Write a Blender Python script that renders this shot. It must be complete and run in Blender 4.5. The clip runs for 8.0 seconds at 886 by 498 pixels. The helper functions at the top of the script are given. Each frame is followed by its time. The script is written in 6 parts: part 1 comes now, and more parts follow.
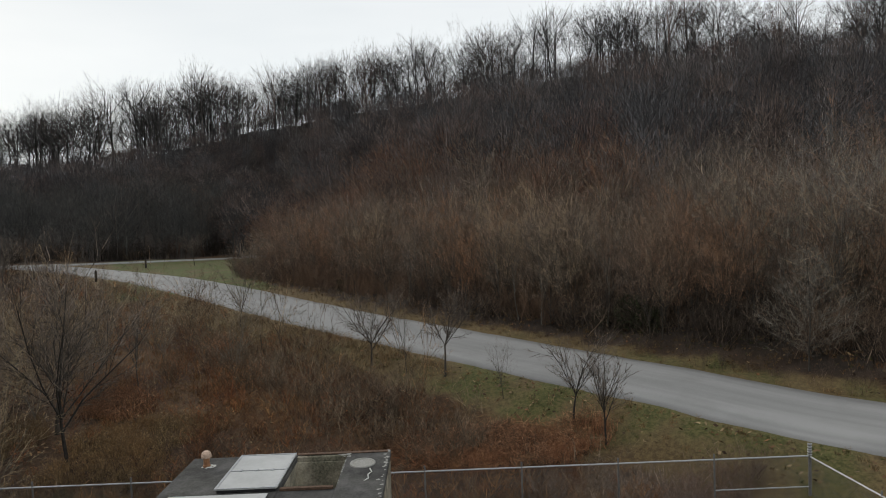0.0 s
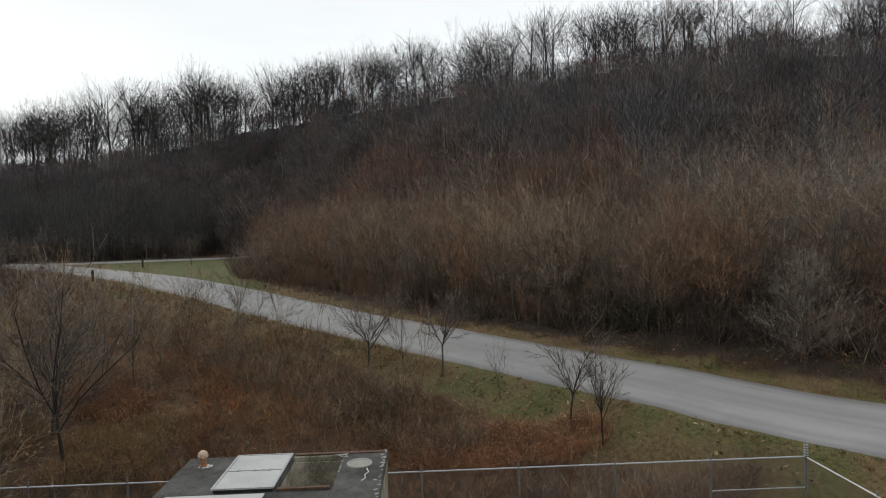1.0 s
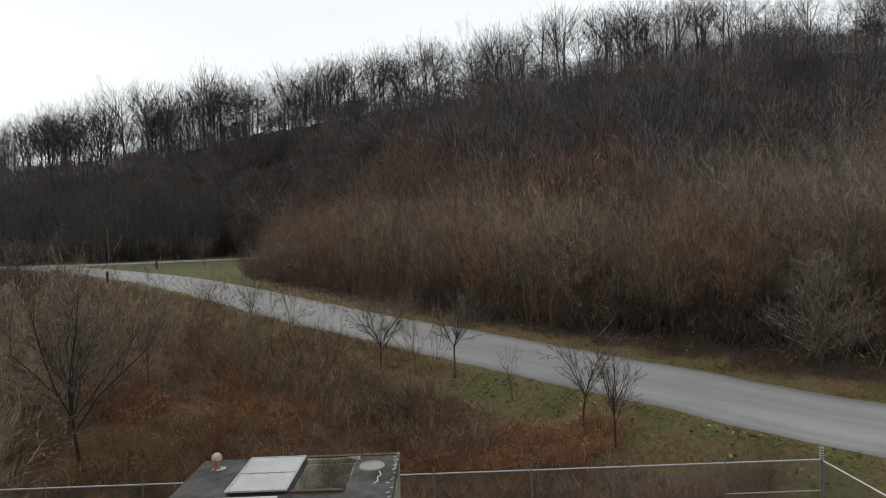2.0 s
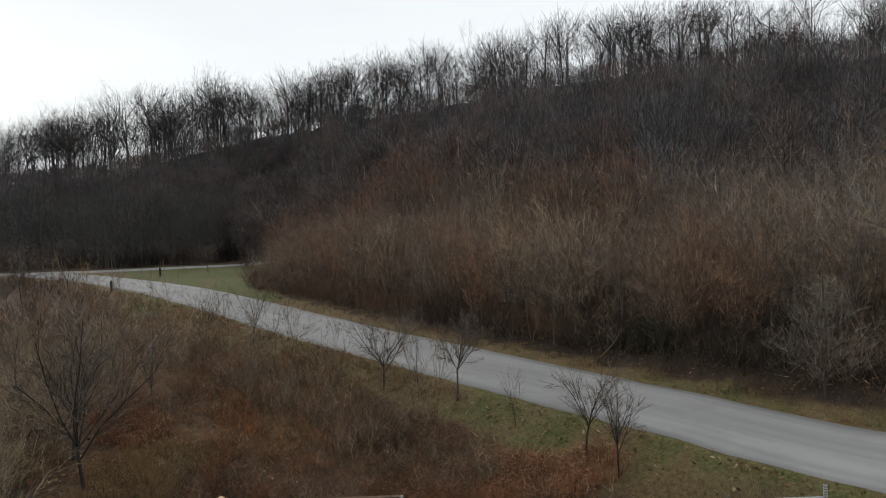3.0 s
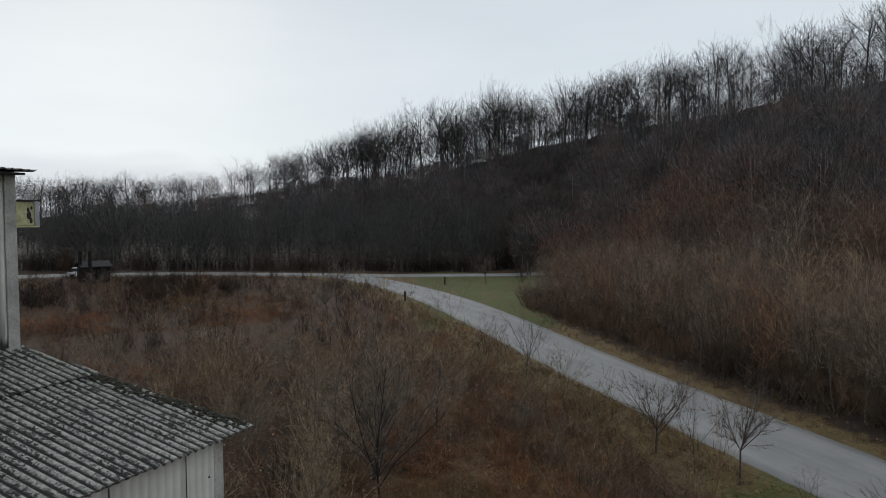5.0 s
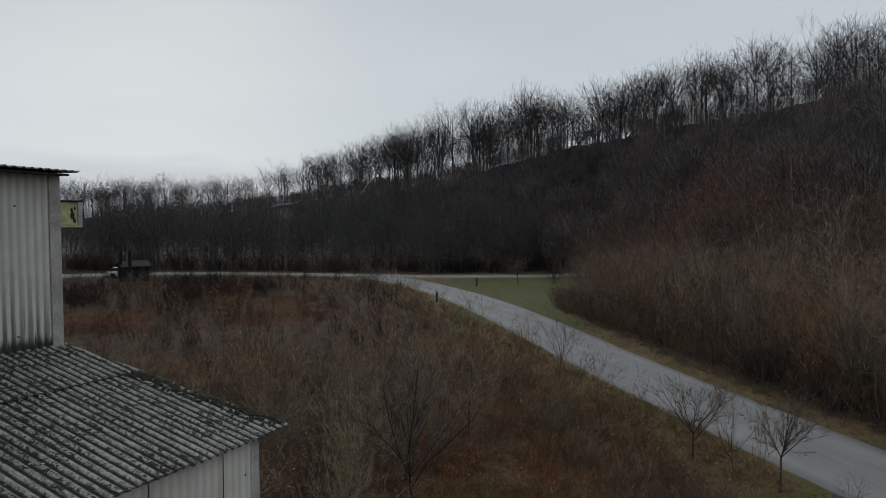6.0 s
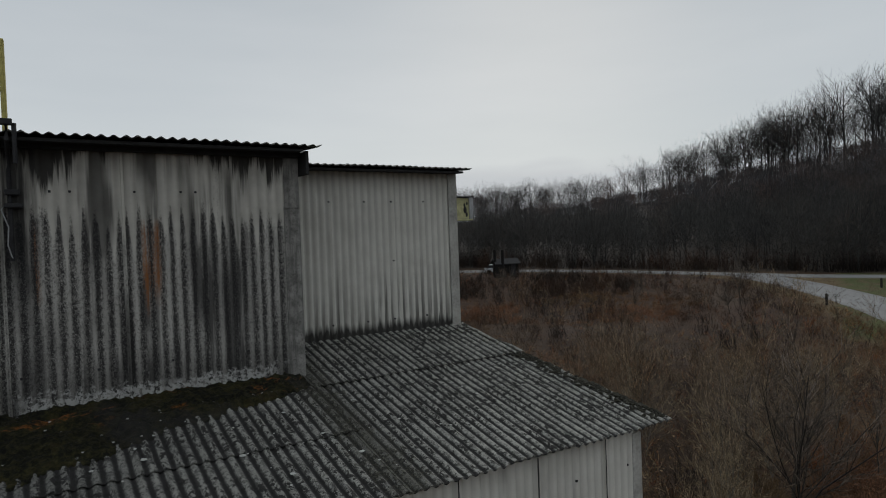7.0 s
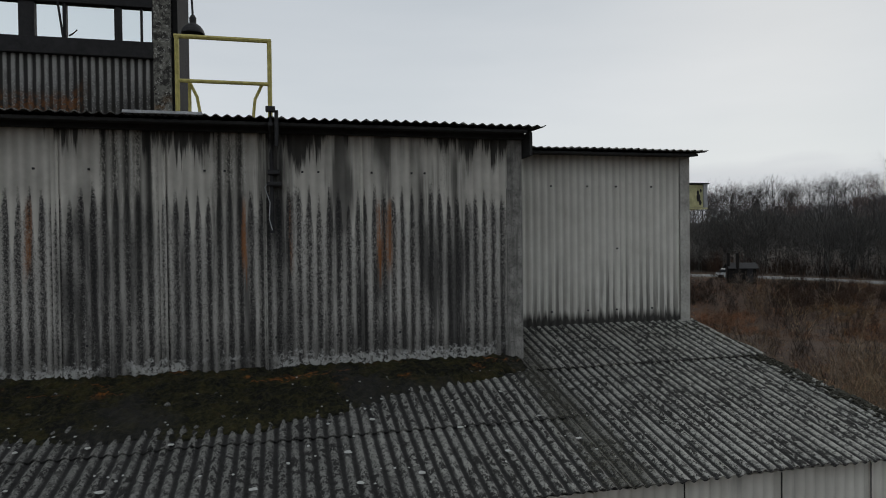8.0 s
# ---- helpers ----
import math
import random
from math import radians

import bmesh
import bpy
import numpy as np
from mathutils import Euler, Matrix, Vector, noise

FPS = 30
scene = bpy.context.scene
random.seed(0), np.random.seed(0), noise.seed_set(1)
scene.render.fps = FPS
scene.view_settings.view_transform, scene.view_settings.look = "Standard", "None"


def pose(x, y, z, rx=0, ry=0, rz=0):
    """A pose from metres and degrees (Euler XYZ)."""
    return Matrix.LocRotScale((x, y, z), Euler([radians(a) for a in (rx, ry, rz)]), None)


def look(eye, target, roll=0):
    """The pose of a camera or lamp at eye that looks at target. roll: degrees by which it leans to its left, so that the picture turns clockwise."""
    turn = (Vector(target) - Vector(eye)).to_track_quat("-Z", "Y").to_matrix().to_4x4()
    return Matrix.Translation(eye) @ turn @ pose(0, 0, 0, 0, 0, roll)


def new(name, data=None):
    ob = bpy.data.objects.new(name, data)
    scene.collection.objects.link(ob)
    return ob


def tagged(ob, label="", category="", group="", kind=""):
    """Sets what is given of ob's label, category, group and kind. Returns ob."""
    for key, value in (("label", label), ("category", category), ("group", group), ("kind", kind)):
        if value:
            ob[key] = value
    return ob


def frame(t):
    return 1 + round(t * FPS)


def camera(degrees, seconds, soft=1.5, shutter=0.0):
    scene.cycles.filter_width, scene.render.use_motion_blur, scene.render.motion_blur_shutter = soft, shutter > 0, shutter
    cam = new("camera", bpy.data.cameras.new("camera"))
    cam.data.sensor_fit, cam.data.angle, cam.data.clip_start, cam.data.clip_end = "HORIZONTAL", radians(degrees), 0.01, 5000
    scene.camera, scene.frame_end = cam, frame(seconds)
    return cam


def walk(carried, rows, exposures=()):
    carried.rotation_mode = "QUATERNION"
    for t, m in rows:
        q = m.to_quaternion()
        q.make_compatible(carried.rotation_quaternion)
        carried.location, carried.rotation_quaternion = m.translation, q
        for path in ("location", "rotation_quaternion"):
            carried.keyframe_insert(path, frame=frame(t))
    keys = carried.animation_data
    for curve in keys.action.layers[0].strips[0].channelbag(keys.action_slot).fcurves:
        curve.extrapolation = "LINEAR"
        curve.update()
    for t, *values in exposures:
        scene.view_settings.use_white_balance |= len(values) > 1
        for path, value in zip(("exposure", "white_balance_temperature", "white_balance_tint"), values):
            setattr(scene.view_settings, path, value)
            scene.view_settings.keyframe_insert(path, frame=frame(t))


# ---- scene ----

# ---- camera ----
cam = camera(68.5, 8.0, 1.0, 0.0)
PATH = [
    (0, 0.240, -0.130, -2.360, -90.91, -2.25, -1.99),
    (0.5, 0.240, -0.130, -2.360, -91.15, -2.24, -1.68),
    (1, 0.240, -0.130, -2.360, -91.13, -2.24, -1.85),
    (1.5, 0.240, -0.130, -2.360, -91.08, -2.21, -2.04),
    (1.7, 0.240, -0.130, -2.360, -90.49, -2.21, -2.04),
    (2.8, 0.240, -0.140, -1.510, -89.87, -2.25, -2.10),
    (3, 0.250, -0.150, -1.230, -89.87, -2.22, -2.03),
    (3.5, 0.300, -0.170, -0.500, -89.80, -2.13, -2.04),
    (4, 0.300, -0.170, 0.290, -89.82, -2.06, -2.52),
    (4.1, 0.290, -0.133, 0.460, -89.61, -2.07, -2.60),
    (4.2, 0.280, -0.097, 0.630, -89.13, -2.07, -2.67),
    (4.3, 0.250, -0.050, 0.740, -86.96, -2.02, -2.78),
    (4.4, 0.220, 0.040, 0.890, -81.34, -1.89, -2.88),
    (4.5, 0.160, 0.100, 1.110, -74.30, -1.75, -2.86),
    (4.6, 0.080, 0.060, 1.320, -69.60, -1.82, -1.95),
    (4.7, -0.030, 0.000, 1.520, -66.50, -1.90, -0.80),
    (5.8, -0.040, -0.070, 1.620, -66.08, -1.94, -0.27),
    (6, 0.000, 0.020, 1.570, -63.51, -1.81, -0.53),
    (6.1, -0.022, 0.046, 1.548, -59.09, -1.65, -0.85),
    (6.2, -0.014, 0.092, 1.526, -52.83, -1.49, -1.16),
    (6.3, -0.006, 0.138, 1.504, -46.21, -1.32, -1.47),
    (6.4, 0.002, 0.184, 1.482, -39.25, -1.16, -1.78),
    (6.5, 0.030, 0.240, 1.450, -34.68, -0.96, -2.28),
    (6.6, 0.030, 0.265, 1.440, -33.58, -1.02, -2.24),
    (7, 0.030, 0.360, 1.400, -32.69, -1.21, -2.06),
    (7.1, 0.033, 0.382, 1.385, -29.57, -1.15, -1.97),
    (7.2, 0.036, 0.404, 1.370, -22.85, -1.09, -1.86),
    (7.3, 0.038, 0.428, 1.355, -16.50, -1.02, -1.74),
    (7.4, 0.040, 0.450, 1.340, -14.22, -0.95, -1.62),
    (7.5, 0.040, 0.472, 1.325, -13.60, -0.89, -1.52),
    (8, 0.065, 0.505, 1.210, -13.57, -0.83, -0.68),
]


def eye_pose(x, y, z, yaw, pitch, roll):
    return pose(x, y, z, 90 + pitch, 0, yaw) @ pose(0, 0, 0, 0, 0, roll)


EXPOSURE = [(0.0, -0.04, 6800, 10), (1.0, 0.08, 6800, 10), (4.0, -0.03, 6600, 10), (4.5, -0.15, 6400, 9), (4.7, -0.22, 6350, 9), (6.0, -0.68, 6350, 9), (6.5, -0.78, 6450, 9), (7.2, -0.78, 6450, 9), (8.0, -0.60, 6450, 10)]
walk(cam, [(row[0], eye_pose(*row[1:])) for row in PATH], EXPOSURE)

# ---- world and sun ----
SUN_BEARING, SUN_HEIGHT = 42.0, 22.0


def make_world():
    world = bpy.data.worlds.new("overcast")
    scene.world = world
    world.use_nodes = True
    nt = world.node_tree
    nt.nodes.clear()
    out = nt.nodes.new("ShaderNodeOutputWorld")
    bg = nt.nodes.new("ShaderNodeBackground")
    sky = nt.nodes.new("ShaderNodeTexSky")
    sky.sky_type = "NISHITA"
    sky.sun_disc = False
    sky.sun_elevation, sky.sun_rotation = radians(SUN_HEIGHT), radians(SUN_BEARING)
    sky.dust_density = 4.0
    coord = nt.nodes.new("ShaderNodeTexCoord")
    mapping = nt.nodes.new("ShaderNodeMapping")
    mapping.inputs["Scale"].default_value = (0.9, 0.9, 4.5)
    clouds = nt.nodes.new("ShaderNodeTexNoise")
    clouds.inputs["Scale"].default_value = 1.6
    clouds.inputs["Detail"].default_value = 4.0
    ramp = nt.nodes.new("ShaderNodeValToRGB")
    ramp.color_ramp.elements[0].position, ramp.color_ramp.elements[1].position = 0.36, 0.68
    ramp.color_ramp.elements[0].color = (6.85, 7.45, 8.0, 1)
    ramp.color_ramp.elements[1].color = (7.65, 8.15, 8.65, 1)
    mix = nt.nodes.new("ShaderNodeMixRGB")
    mix.inputs["Fac"].default_value = 0.98
    # the cloud thins in a pale band over the horizon, with a low bank beneath it
    split = nt.nodes.new("ShaderNodeSeparateXYZ")
    band = nt.nodes.new("ShaderNodeValToRGB")
    stops = ((0.0, 0.95), (0.085, 0.98), (0.11, 1.15), (0.19, 1.08), (0.40, 0.95), (1.0, 1.02))
    while len(band.color_ramp.elements) < len(stops):
        band.color_ramp.elements.new(0.5)
    for n, (at, k) in enumerate(stops):
        band.color_ramp.elements[n].position = at
        band.color_ramp.elements[n].color = (k * 1.0, k * 0.995, k * (1.0 - 0.25 * max(0.0, k - 1.0)), 1)
    wisp = nt.nodes.new("ShaderNodeTexNoise")
    wisp.inputs["Scale"].default_value = 9.0
    wisp.inputs["Detail"].default_value = 4.0
    height = nt.nodes.new("ShaderNodeMath")
    height.operation = "MULTIPLY_ADD"
    height.inputs[1].default_value = 0.045
    shift = nt.nodes.new("ShaderNodeMath")
    shift.inputs[1].default_value = -0.022
    tone = nt.nodes.new("ShaderNodeMixRGB")
    tone.blend_type = "MULTIPLY"
    tone.inputs["Fac"].default_value = 1.0
    nt.links.new(coord.outputs["Generated"], split.inputs["Vector"])
    nt.links.new(coord.outputs["Generated"], mapping.inputs["Vector"])
    nt.links.new(mapping.outputs["Vector"], clouds.inputs["Vector"])
    nt.links.new(mapping.outputs["Vector"], wisp.inputs["Vector"])
    nt.links.new(split.outputs["Z"], shift.inputs[0])
    nt.links.new(wisp.outputs["Fac"], height.inputs[0])
    nt.links.new(shift.outputs[0], height.inputs[2])
    nt.links.new(height.outputs[0], band.inputs["Fac"])
    nt.links.new(clouds.outputs["Fac"], ramp.inputs["Fac"])
    nt.links.new(ramp.outputs["Color"], tone.inputs["Color1"])
    nt.links.new(band.outputs["Color"], tone.inputs["Color2"])
    nt.links.new(sky.outputs["Color"], mix.inputs["Color1"])
    nt.links.new(tone.outputs["Color"], mix.inputs["Color2"])
    nt.links.new(mix.outputs["Color"], bg.inputs["Color"])
    bg.inputs["Strength"].default_value = 0.12
    nt.links.new(bg.outputs["Background"], out.inputs["Surface"])


make_world()
sun_data = bpy.data.lights.new("sun", "SUN")
sun_data.energy, sun_data.angle, sun_data.color = 1.5, radians(25), (1.0, 0.96, 0.9)
sun = new("sun", sun_data)
b, h = radians(SUN_BEARING), radians(SUN_HEIGHT)
sun.matrix_world = look((math.sin(b) * math.cos(h) * 50, math.cos(b) * math.cos(h) * 50, math.sin(h) * 50), (0, 0, 0))


# ---- materials ----
def material(name, rough=0.9, metal=0.0):
    m = bpy.data.materials.new(name)
    m.use_nodes = True
    bsdf = m.node_tree.nodes["Principled BSDF"]
    bsdf.inputs["Roughness"].default_value = rough
    bsdf.inputs["Metallic"].default_value = metal
    bsdf.inputs["Specular IOR Level"].default_value = 0.25
    return m, m.node_tree, bsdf


def link(nt, a, b):
    nt.links.new(a, b)


def position(nt, scale):
    geo = nt.nodes.new("ShaderNodeNewGeometry")
    mp = nt.nodes.new("ShaderNodeMapping")
    mp.inputs["Scale"].default_value = scale
    link(nt, geo.outputs["Position"], mp.inputs["Vector"])
    return mp.outputs["Vector"]


def noise_of(nt, vector, scale, detail=4.0, rough=0.6):
    n = nt.nodes.new("ShaderNodeTexNoise")
    n.inputs["Scale"].default_value = scale
    n.inputs["Detail"].default_value = detail
    n.inputs["Roughness"].default_value = rough
    link(nt, vector, n.inputs["Vector"])
    return n.outputs["Fac"]


def ramp_of(nt, value, stops):
    r = nt.nodes.new("ShaderNodeValToRGB")
    e = r.color_ramp.elements
    while len(e) < len(stops):
        e.new(0.5)
    for n, (p, c) in enumerate(stops):
        e[n].position = p
        e[n].color = (*c, 1) if len(c) == 3 else c
    link(nt, value, r.inputs["Fac"])
    return r.outputs["Color"]


def mix_of(nt, fac, a, b, how="MIX"):
    m = nt.nodes.new("ShaderNodeMixRGB")
    m.blend_type = how
    for key, v in (("Fac", fac), ("Color1", a), ("Color2", b)):
        if isinstance(v, (int, float)):
            m.inputs[key].default_value = v
        elif isinstance(v, tuple):
            m.inputs[key].default_value = (*v, 1)
        else:
            link(nt, v, m.inputs[key])
    return m.outputs["Color"]


def bump_of(nt, bsdf, height, strength, distance):
    bp = nt.nodes.new("ShaderNodeBump")
    bp.inputs["Strength"].default_value = strength
    bp.inputs["Distance"].default_value = distance
    link(nt, height, bp.inputs["Height"])
    link(nt, bp.outputs["Normal"], bsdf.inputs["Normal"])


def grey(v):
    return (v, v, v)


def plain(name, colour, rough=0.8, metal=0.0, scale=8.0, spread=0.35, speckle=0.25):
    """A worn, slightly uneven surface of one colour."""
    m, nt, bsdf = material(name, rough, metal)
    v = position(nt, (1, 1, 1))
    a = noise_of(nt, v, scale, 6.0)
    lo = tuple(c * (1 - spread) for c in colour)
    hi = tuple(min(1, c * (1 + spread)) for c in colour)
    fine = noise_of(nt, v, scale * 9, 3.0)
    col = ramp_of(nt, a, [(0.3, lo), (0.7, hi)])
    link(nt, mix_of(nt, speckle, col, ramp_of(nt, fine, [(0.35, grey(0.0)), (0.7, hi)])), bsdf.inputs["Base Color"])
    bump_of(nt, bsdf, fine, 0.25, 0.01)
    return m


def twig_material(name, dark, light, warm, patch=0.11):
    """Bark and twigs: each twig a little different, with drifts of another tint through the stand."""
    m, nt, bsdf = material(name, 0.95)
    geo = nt.nodes.new("ShaderNodeNewGeometry")
    middle = tuple(a * 0.62 + b * 0.38 for a, b in zip(dark, light))
    own = ramp_of(nt, geo.outputs["Random Per Island"], [(0.0, tuple(0.6 * c for c in dark)), (0.7, middle), (1.0, tuple(min(0.7, c * 1.35) for c in light))])
    drift = noise_of(nt, position(nt, (1, 1, 0.6)), patch, 3.0)
    mask = ramp_of(nt, drift, [(0.46, grey(0.0)), (0.6, grey(1.0))])
    col = mix_of(nt, mask, own, mix_of(nt, 0.6, own, warm))
    tone = noise_of(nt, position(nt, (1, 1, 0.35)), 0.2, 2.0)
    col = mix_of(nt, ramp_of(nt, tone, [(0.38, grey(1.0)), (0.62, grey(0.0))]), col, mix_of(nt, 0.55, col, tuple(c * 0.5 for c in dark)))
    link(nt, col, bsdf.inputs["Base Color"])
    return m


def woods_material(name, tints, low=0.25, high=2.1):
    """Bare crowns: each tree has its tint, each twig its tone."""
    m, nt, bsdf = material(name, 0.95)
    at = nt.nodes.new("ShaderNodeAttribute")
    at.attribute_name = "tint"
    own = ramp_of(nt, at.outputs["Fac"], [((n + 0.5) / len(tints), t) for n, t in enumerate(tints)])
    geo = nt.nodes.new("ShaderNodeNewGeometry")
    tone = ramp_of(nt, geo.outputs["Random Per Island"], [(0.0, grey(low)), (0.7, grey(0.85)), (1.0, grey(high))])
    link(nt, mix_of(nt, 1.0, own, tone, "MULTIPLY"), bsdf.inputs["Base Color"])
    return m


def sheet_wave(nt):
    """1 on the crest of a sheet's wave, 0 in the valley."""
    co = nt.nodes.new("ShaderNodeTexCoord")
    sep = nt.nodes.new("ShaderNodeSeparateXYZ")
    link(nt, co.outputs["Object"], sep.inputs["Vector"])
    c = math_of(nt, "COSINE", math_of(nt, "MULTIPLY", sep.outputs["X"], 2 * math.pi / 0.1067))
    return math_of(nt, "MULTIPLY_ADD", c, 0.5, 0.5)


def math_of(nt, how, a, b=0.0, c=0.0):
    m = nt.nodes.new("ShaderNodeMath")
    m.operation = how
    for n, v in enumerate((a, b, c)):
        if isinstance(v, (int, float)):
            m.inputs[n].default_value = v
        else:
            link(nt, v, m.inputs[n])
    return m.outputs[0]


def axis_of(nt, axis):
    geo = nt.nodes.new("ShaderNodeNewGeometry")
    sep = nt.nodes.new("ShaderNodeSeparateXYZ")
    link(nt, geo.outputs["Position"], sep.inputs["Vector"])
    return sep.outputs[axis]


def mask_of(nt, value, lo, hi):
    """0 below lo, 1 above hi."""
    m = nt.nodes.new("ShaderNodeMapRange")
    m.clamp = True
    for key, v in (("From Min", lo), ("From Max", hi)):
        m.inputs[key].default_value = v
    link(nt, value, m.inputs["Value"])
    return m.outputs["Result"]


def stained_wall_material():
    """Fibre cement: clean band above, grime and black algae running down from it, rust runs, lichen specks."""
    m, nt, bsdf = material("stained_cement_sheet", 0.93)
    wave = sheet_wave(nt)
    z, x = axis_of(nt, "Z"), axis_of(nt, "X")
    v = position(nt, (1, 1, 1))
    run = noise_of(nt, position(nt, (7.0, 1.0, 0.35)), 1.0, 5.0, 0.65)
    thin = noise_of(nt, position(nt, (26.0, 1.0, 1.1)), 1.0, 4.0, 0.6)
    wide = noise_of(nt, position(nt, (1.6, 1.0, 0.5)), 1.0, 2.0, 0.5)
    speck = noise_of(nt, v, 75.0, 2.0, 0.7)
    tint = noise_of(nt, v, 3.0, 4.0, 0.6)
    clean = ramp_of(nt, tint, [(0.3, (0.43, 0.414, 0.371)), (0.7, (0.62, 0.60, 0.542))])
    # clean band: the wave's shading is put into the trough colour
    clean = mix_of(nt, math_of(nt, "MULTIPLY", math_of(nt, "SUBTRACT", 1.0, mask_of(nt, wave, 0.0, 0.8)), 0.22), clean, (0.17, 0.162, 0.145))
    # grime and the wave's painted shade lie in the troughs, the crests stay paler
    grit = noise_of(nt, position(nt, (1, 1, 0.7)), 48.0, 4.0, 0.8)
    level = math_of(nt, "ADD", wave, math_of(nt, "ADD", math_of(nt, "MULTIPLY_ADD", thin, 1.3, -0.65), math_of(nt, "MULTIPLY_ADD", grit, 3.4, -1.7)))
    grime = mix_of(nt, mask_of(nt, level, 0.0, 1.0), (0.045, 0.043, 0.042), (0.42, 0.406, 0.372))
    grime = mix_of(nt, mask_of(nt, wide, 0.42, 0.62), grime, mix_of(nt, 0.4, grime, (0.04, 0.039, 0.038)))
    grime = mix_of(nt, mask_of(nt, speck, 0.58, 0.64), grime, mix_of(nt, 0.4, grime, (0.5, 0.5, 0.47)))
    # ragged lower edge of the clean band: pale fingers run down the crests
    finger = noise_of(nt, position(nt, (9.4, 1.0, 0.12)), 1.0, 1.0, 0.5)
    edge = math_of(nt, "ADD", z, math_of(nt, "ADD", math_of(nt, "MULTIPLY_ADD", run, 0.8, -0.4), math_of(nt, "MULTIPLY", wave, math_of(nt, "MULTIPLY_ADD", finger, 1.3, -0.35))))
    col = mix_of(nt, mask_of(nt, math_of(nt, "ADD", edge, math_of(nt, "MULTIPLY_ADD", grit, 0.35, -0.17)), 1.66, 1.80), grime, clean)
    # black under the eave, algae drips plus the eave's painted shade, here and there down the whole sheet
    column = noise_of(nt, position(nt, (1.5, 1.0, 0.03)), 1.0, 2.0, 0.5)
    drip_and_shade = math_of(nt, "ADD", z, math_of(nt, "ADD", math_of(nt, "MULTIPLY_ADD", run, 1.6, -0.8), math_of(nt, "ADD", math_of(nt, "MULTIPLY_ADD", thin, 0.7, -0.35), math_of(nt, "MULTIPLY_ADD", column, 1.8, -1.12))))
    col = mix_of(nt, math_of(nt, "MULTIPLY", mask_of(nt, drip_and_shade, 2.10, 2.24), 0.92), col, (0.022, 0.021, 0.02))
    # long black runs in a few places
    black = math_of(nt, "MULTIPLY", mask_of(nt, noise_of(nt, position(nt, (4.5, 1.0, 0.22)), 1.0, 4.0, 0.6), 0.50, 0.58), mask_of(nt, noise_of(nt, position(nt, (1.1, 1.0, 0.4)), 1.7, 2.0, 0.5), 0.42, 0.56))
    col = mix_of(nt, math_of(nt, "MULTIPLY", black, 0.75), col, (0.024, 0.023, 0.023))
    bands = ramp_of(nt, math_of(nt, "MULTIPLY_ADD", x, 0.1, 0.7), [((u + 7) / 10, grey(g)) for u, g in ((-6.6, 0), (-6.3, 1), (-5.9, 1), (-5.7, 0), (-4.4, 0), (-4.2, 0.9), (-3.9, 0), (-3.0, 0), (-2.85, 0.8), (-2.65, 0), (-1.86, 0), (-1.70, 1), (-1.30, 0.9), (-1.18, 0), (-0.74, 0), (-0.60, 1), (-0.38, 1), (-0.26, 0), (1.70, 0), (1.82, 0.55), (1.98, 0))])
    wander = math_of(nt, "ADD", bands, math_of(nt, "ADD", math_of(nt, "MULTIPLY_ADD", run, 2.0, -1.0), math_of(nt, "ADD", math_of(nt, "MULTIPLY_ADD", thin, 1.1, -0.55), math_of(nt, "MULTIPLY_ADD", grit, 1.2, -0.6))))
    col = mix_of(nt, math_of(nt, "MULTIPLY", math_of(nt, "MULTIPLY", mask_of(nt, wander, 0.55, 0.95), math_of(nt, "MULTIPLY_ADD", wave, -0.5, 0.95)), mask_of(nt, z, 0.1, 1.6)), col, (0.026, 0.026, 0.024))
    pipe = math_of(nt, "SUBTRACT", 0.15, math_of(nt, "ABSOLUTE", math_of(nt, "ADD", x, math_of(nt, "MULTIPLY_ADD", thin, 0.34, -0.13))))
    fade = mask_of(nt, math_of(nt, "ADD", z, math_of(nt, "MULTIPLY_ADD", thin, 0.8, -0.4)), 0.5, 1.4)
    col = mix_of(nt, math_of(nt, "MULTIPLY", math_of(nt, "MULTIPLY", mask_of(nt, pipe, -0.05, 0.1), fade), 0.9), col, (0.016, 0.016, 0.017))
    runs = ramp_of(nt, math_of(nt, "MULTIPLY_ADD", x, 0.1, 0.7), [((u + 7) / 10, grey(g)) for u, g in ((-6.6, 1), (-5.5, 0), (-4.2, 0.8), (-3.9, 0), (-3.0, 0.9), (-2.75, 0.3), (-2.50, 0.3), (-2.42, 1), (-2.34, 0), (-0.44, 0), (-0.36, 1), (-0.29, 0), (0.05, 0), (0.13, 1), (0.20, 0), (0.42, 0), (0.47, 0.6), (0.53, 0), (1.02, 0), (1.08, 1), (1.14, 0.4), (1.20, 1), (1.27, 0))])
    flow = math_of(nt, "ADD", runs, math_of(nt, "ADD", math_of(nt, "MULTIPLY_ADD", thin, 1.3, -0.65), math_of(nt, "MULTIPLY_ADD", speck, 0.8, -0.4)))
    rust = math_of(nt, "MULTIPLY", mask_of(nt, flow, 0.6, 1.0), math_of(nt, "SUBTRACT", mask_of(nt, math_of(nt, "ADD", z, math_of(nt, "MULTIPLY_ADD", run, 1.6, -0.8)), 0.75, 1.0), mask_of(nt, z, 1.55, 1.7)))
    col = mix_of(nt, math_of(nt, "MULTIPLY", rust, 0.85), col, (0.27, 0.095, 0.018))
    # pale crust along the foot
    foot = math_of(nt, "ADD", z, math_of(nt, "MULTIPLY_ADD", noise_of(nt, v, 14.0, 4.0, 0.7), 0.5, -0.25))
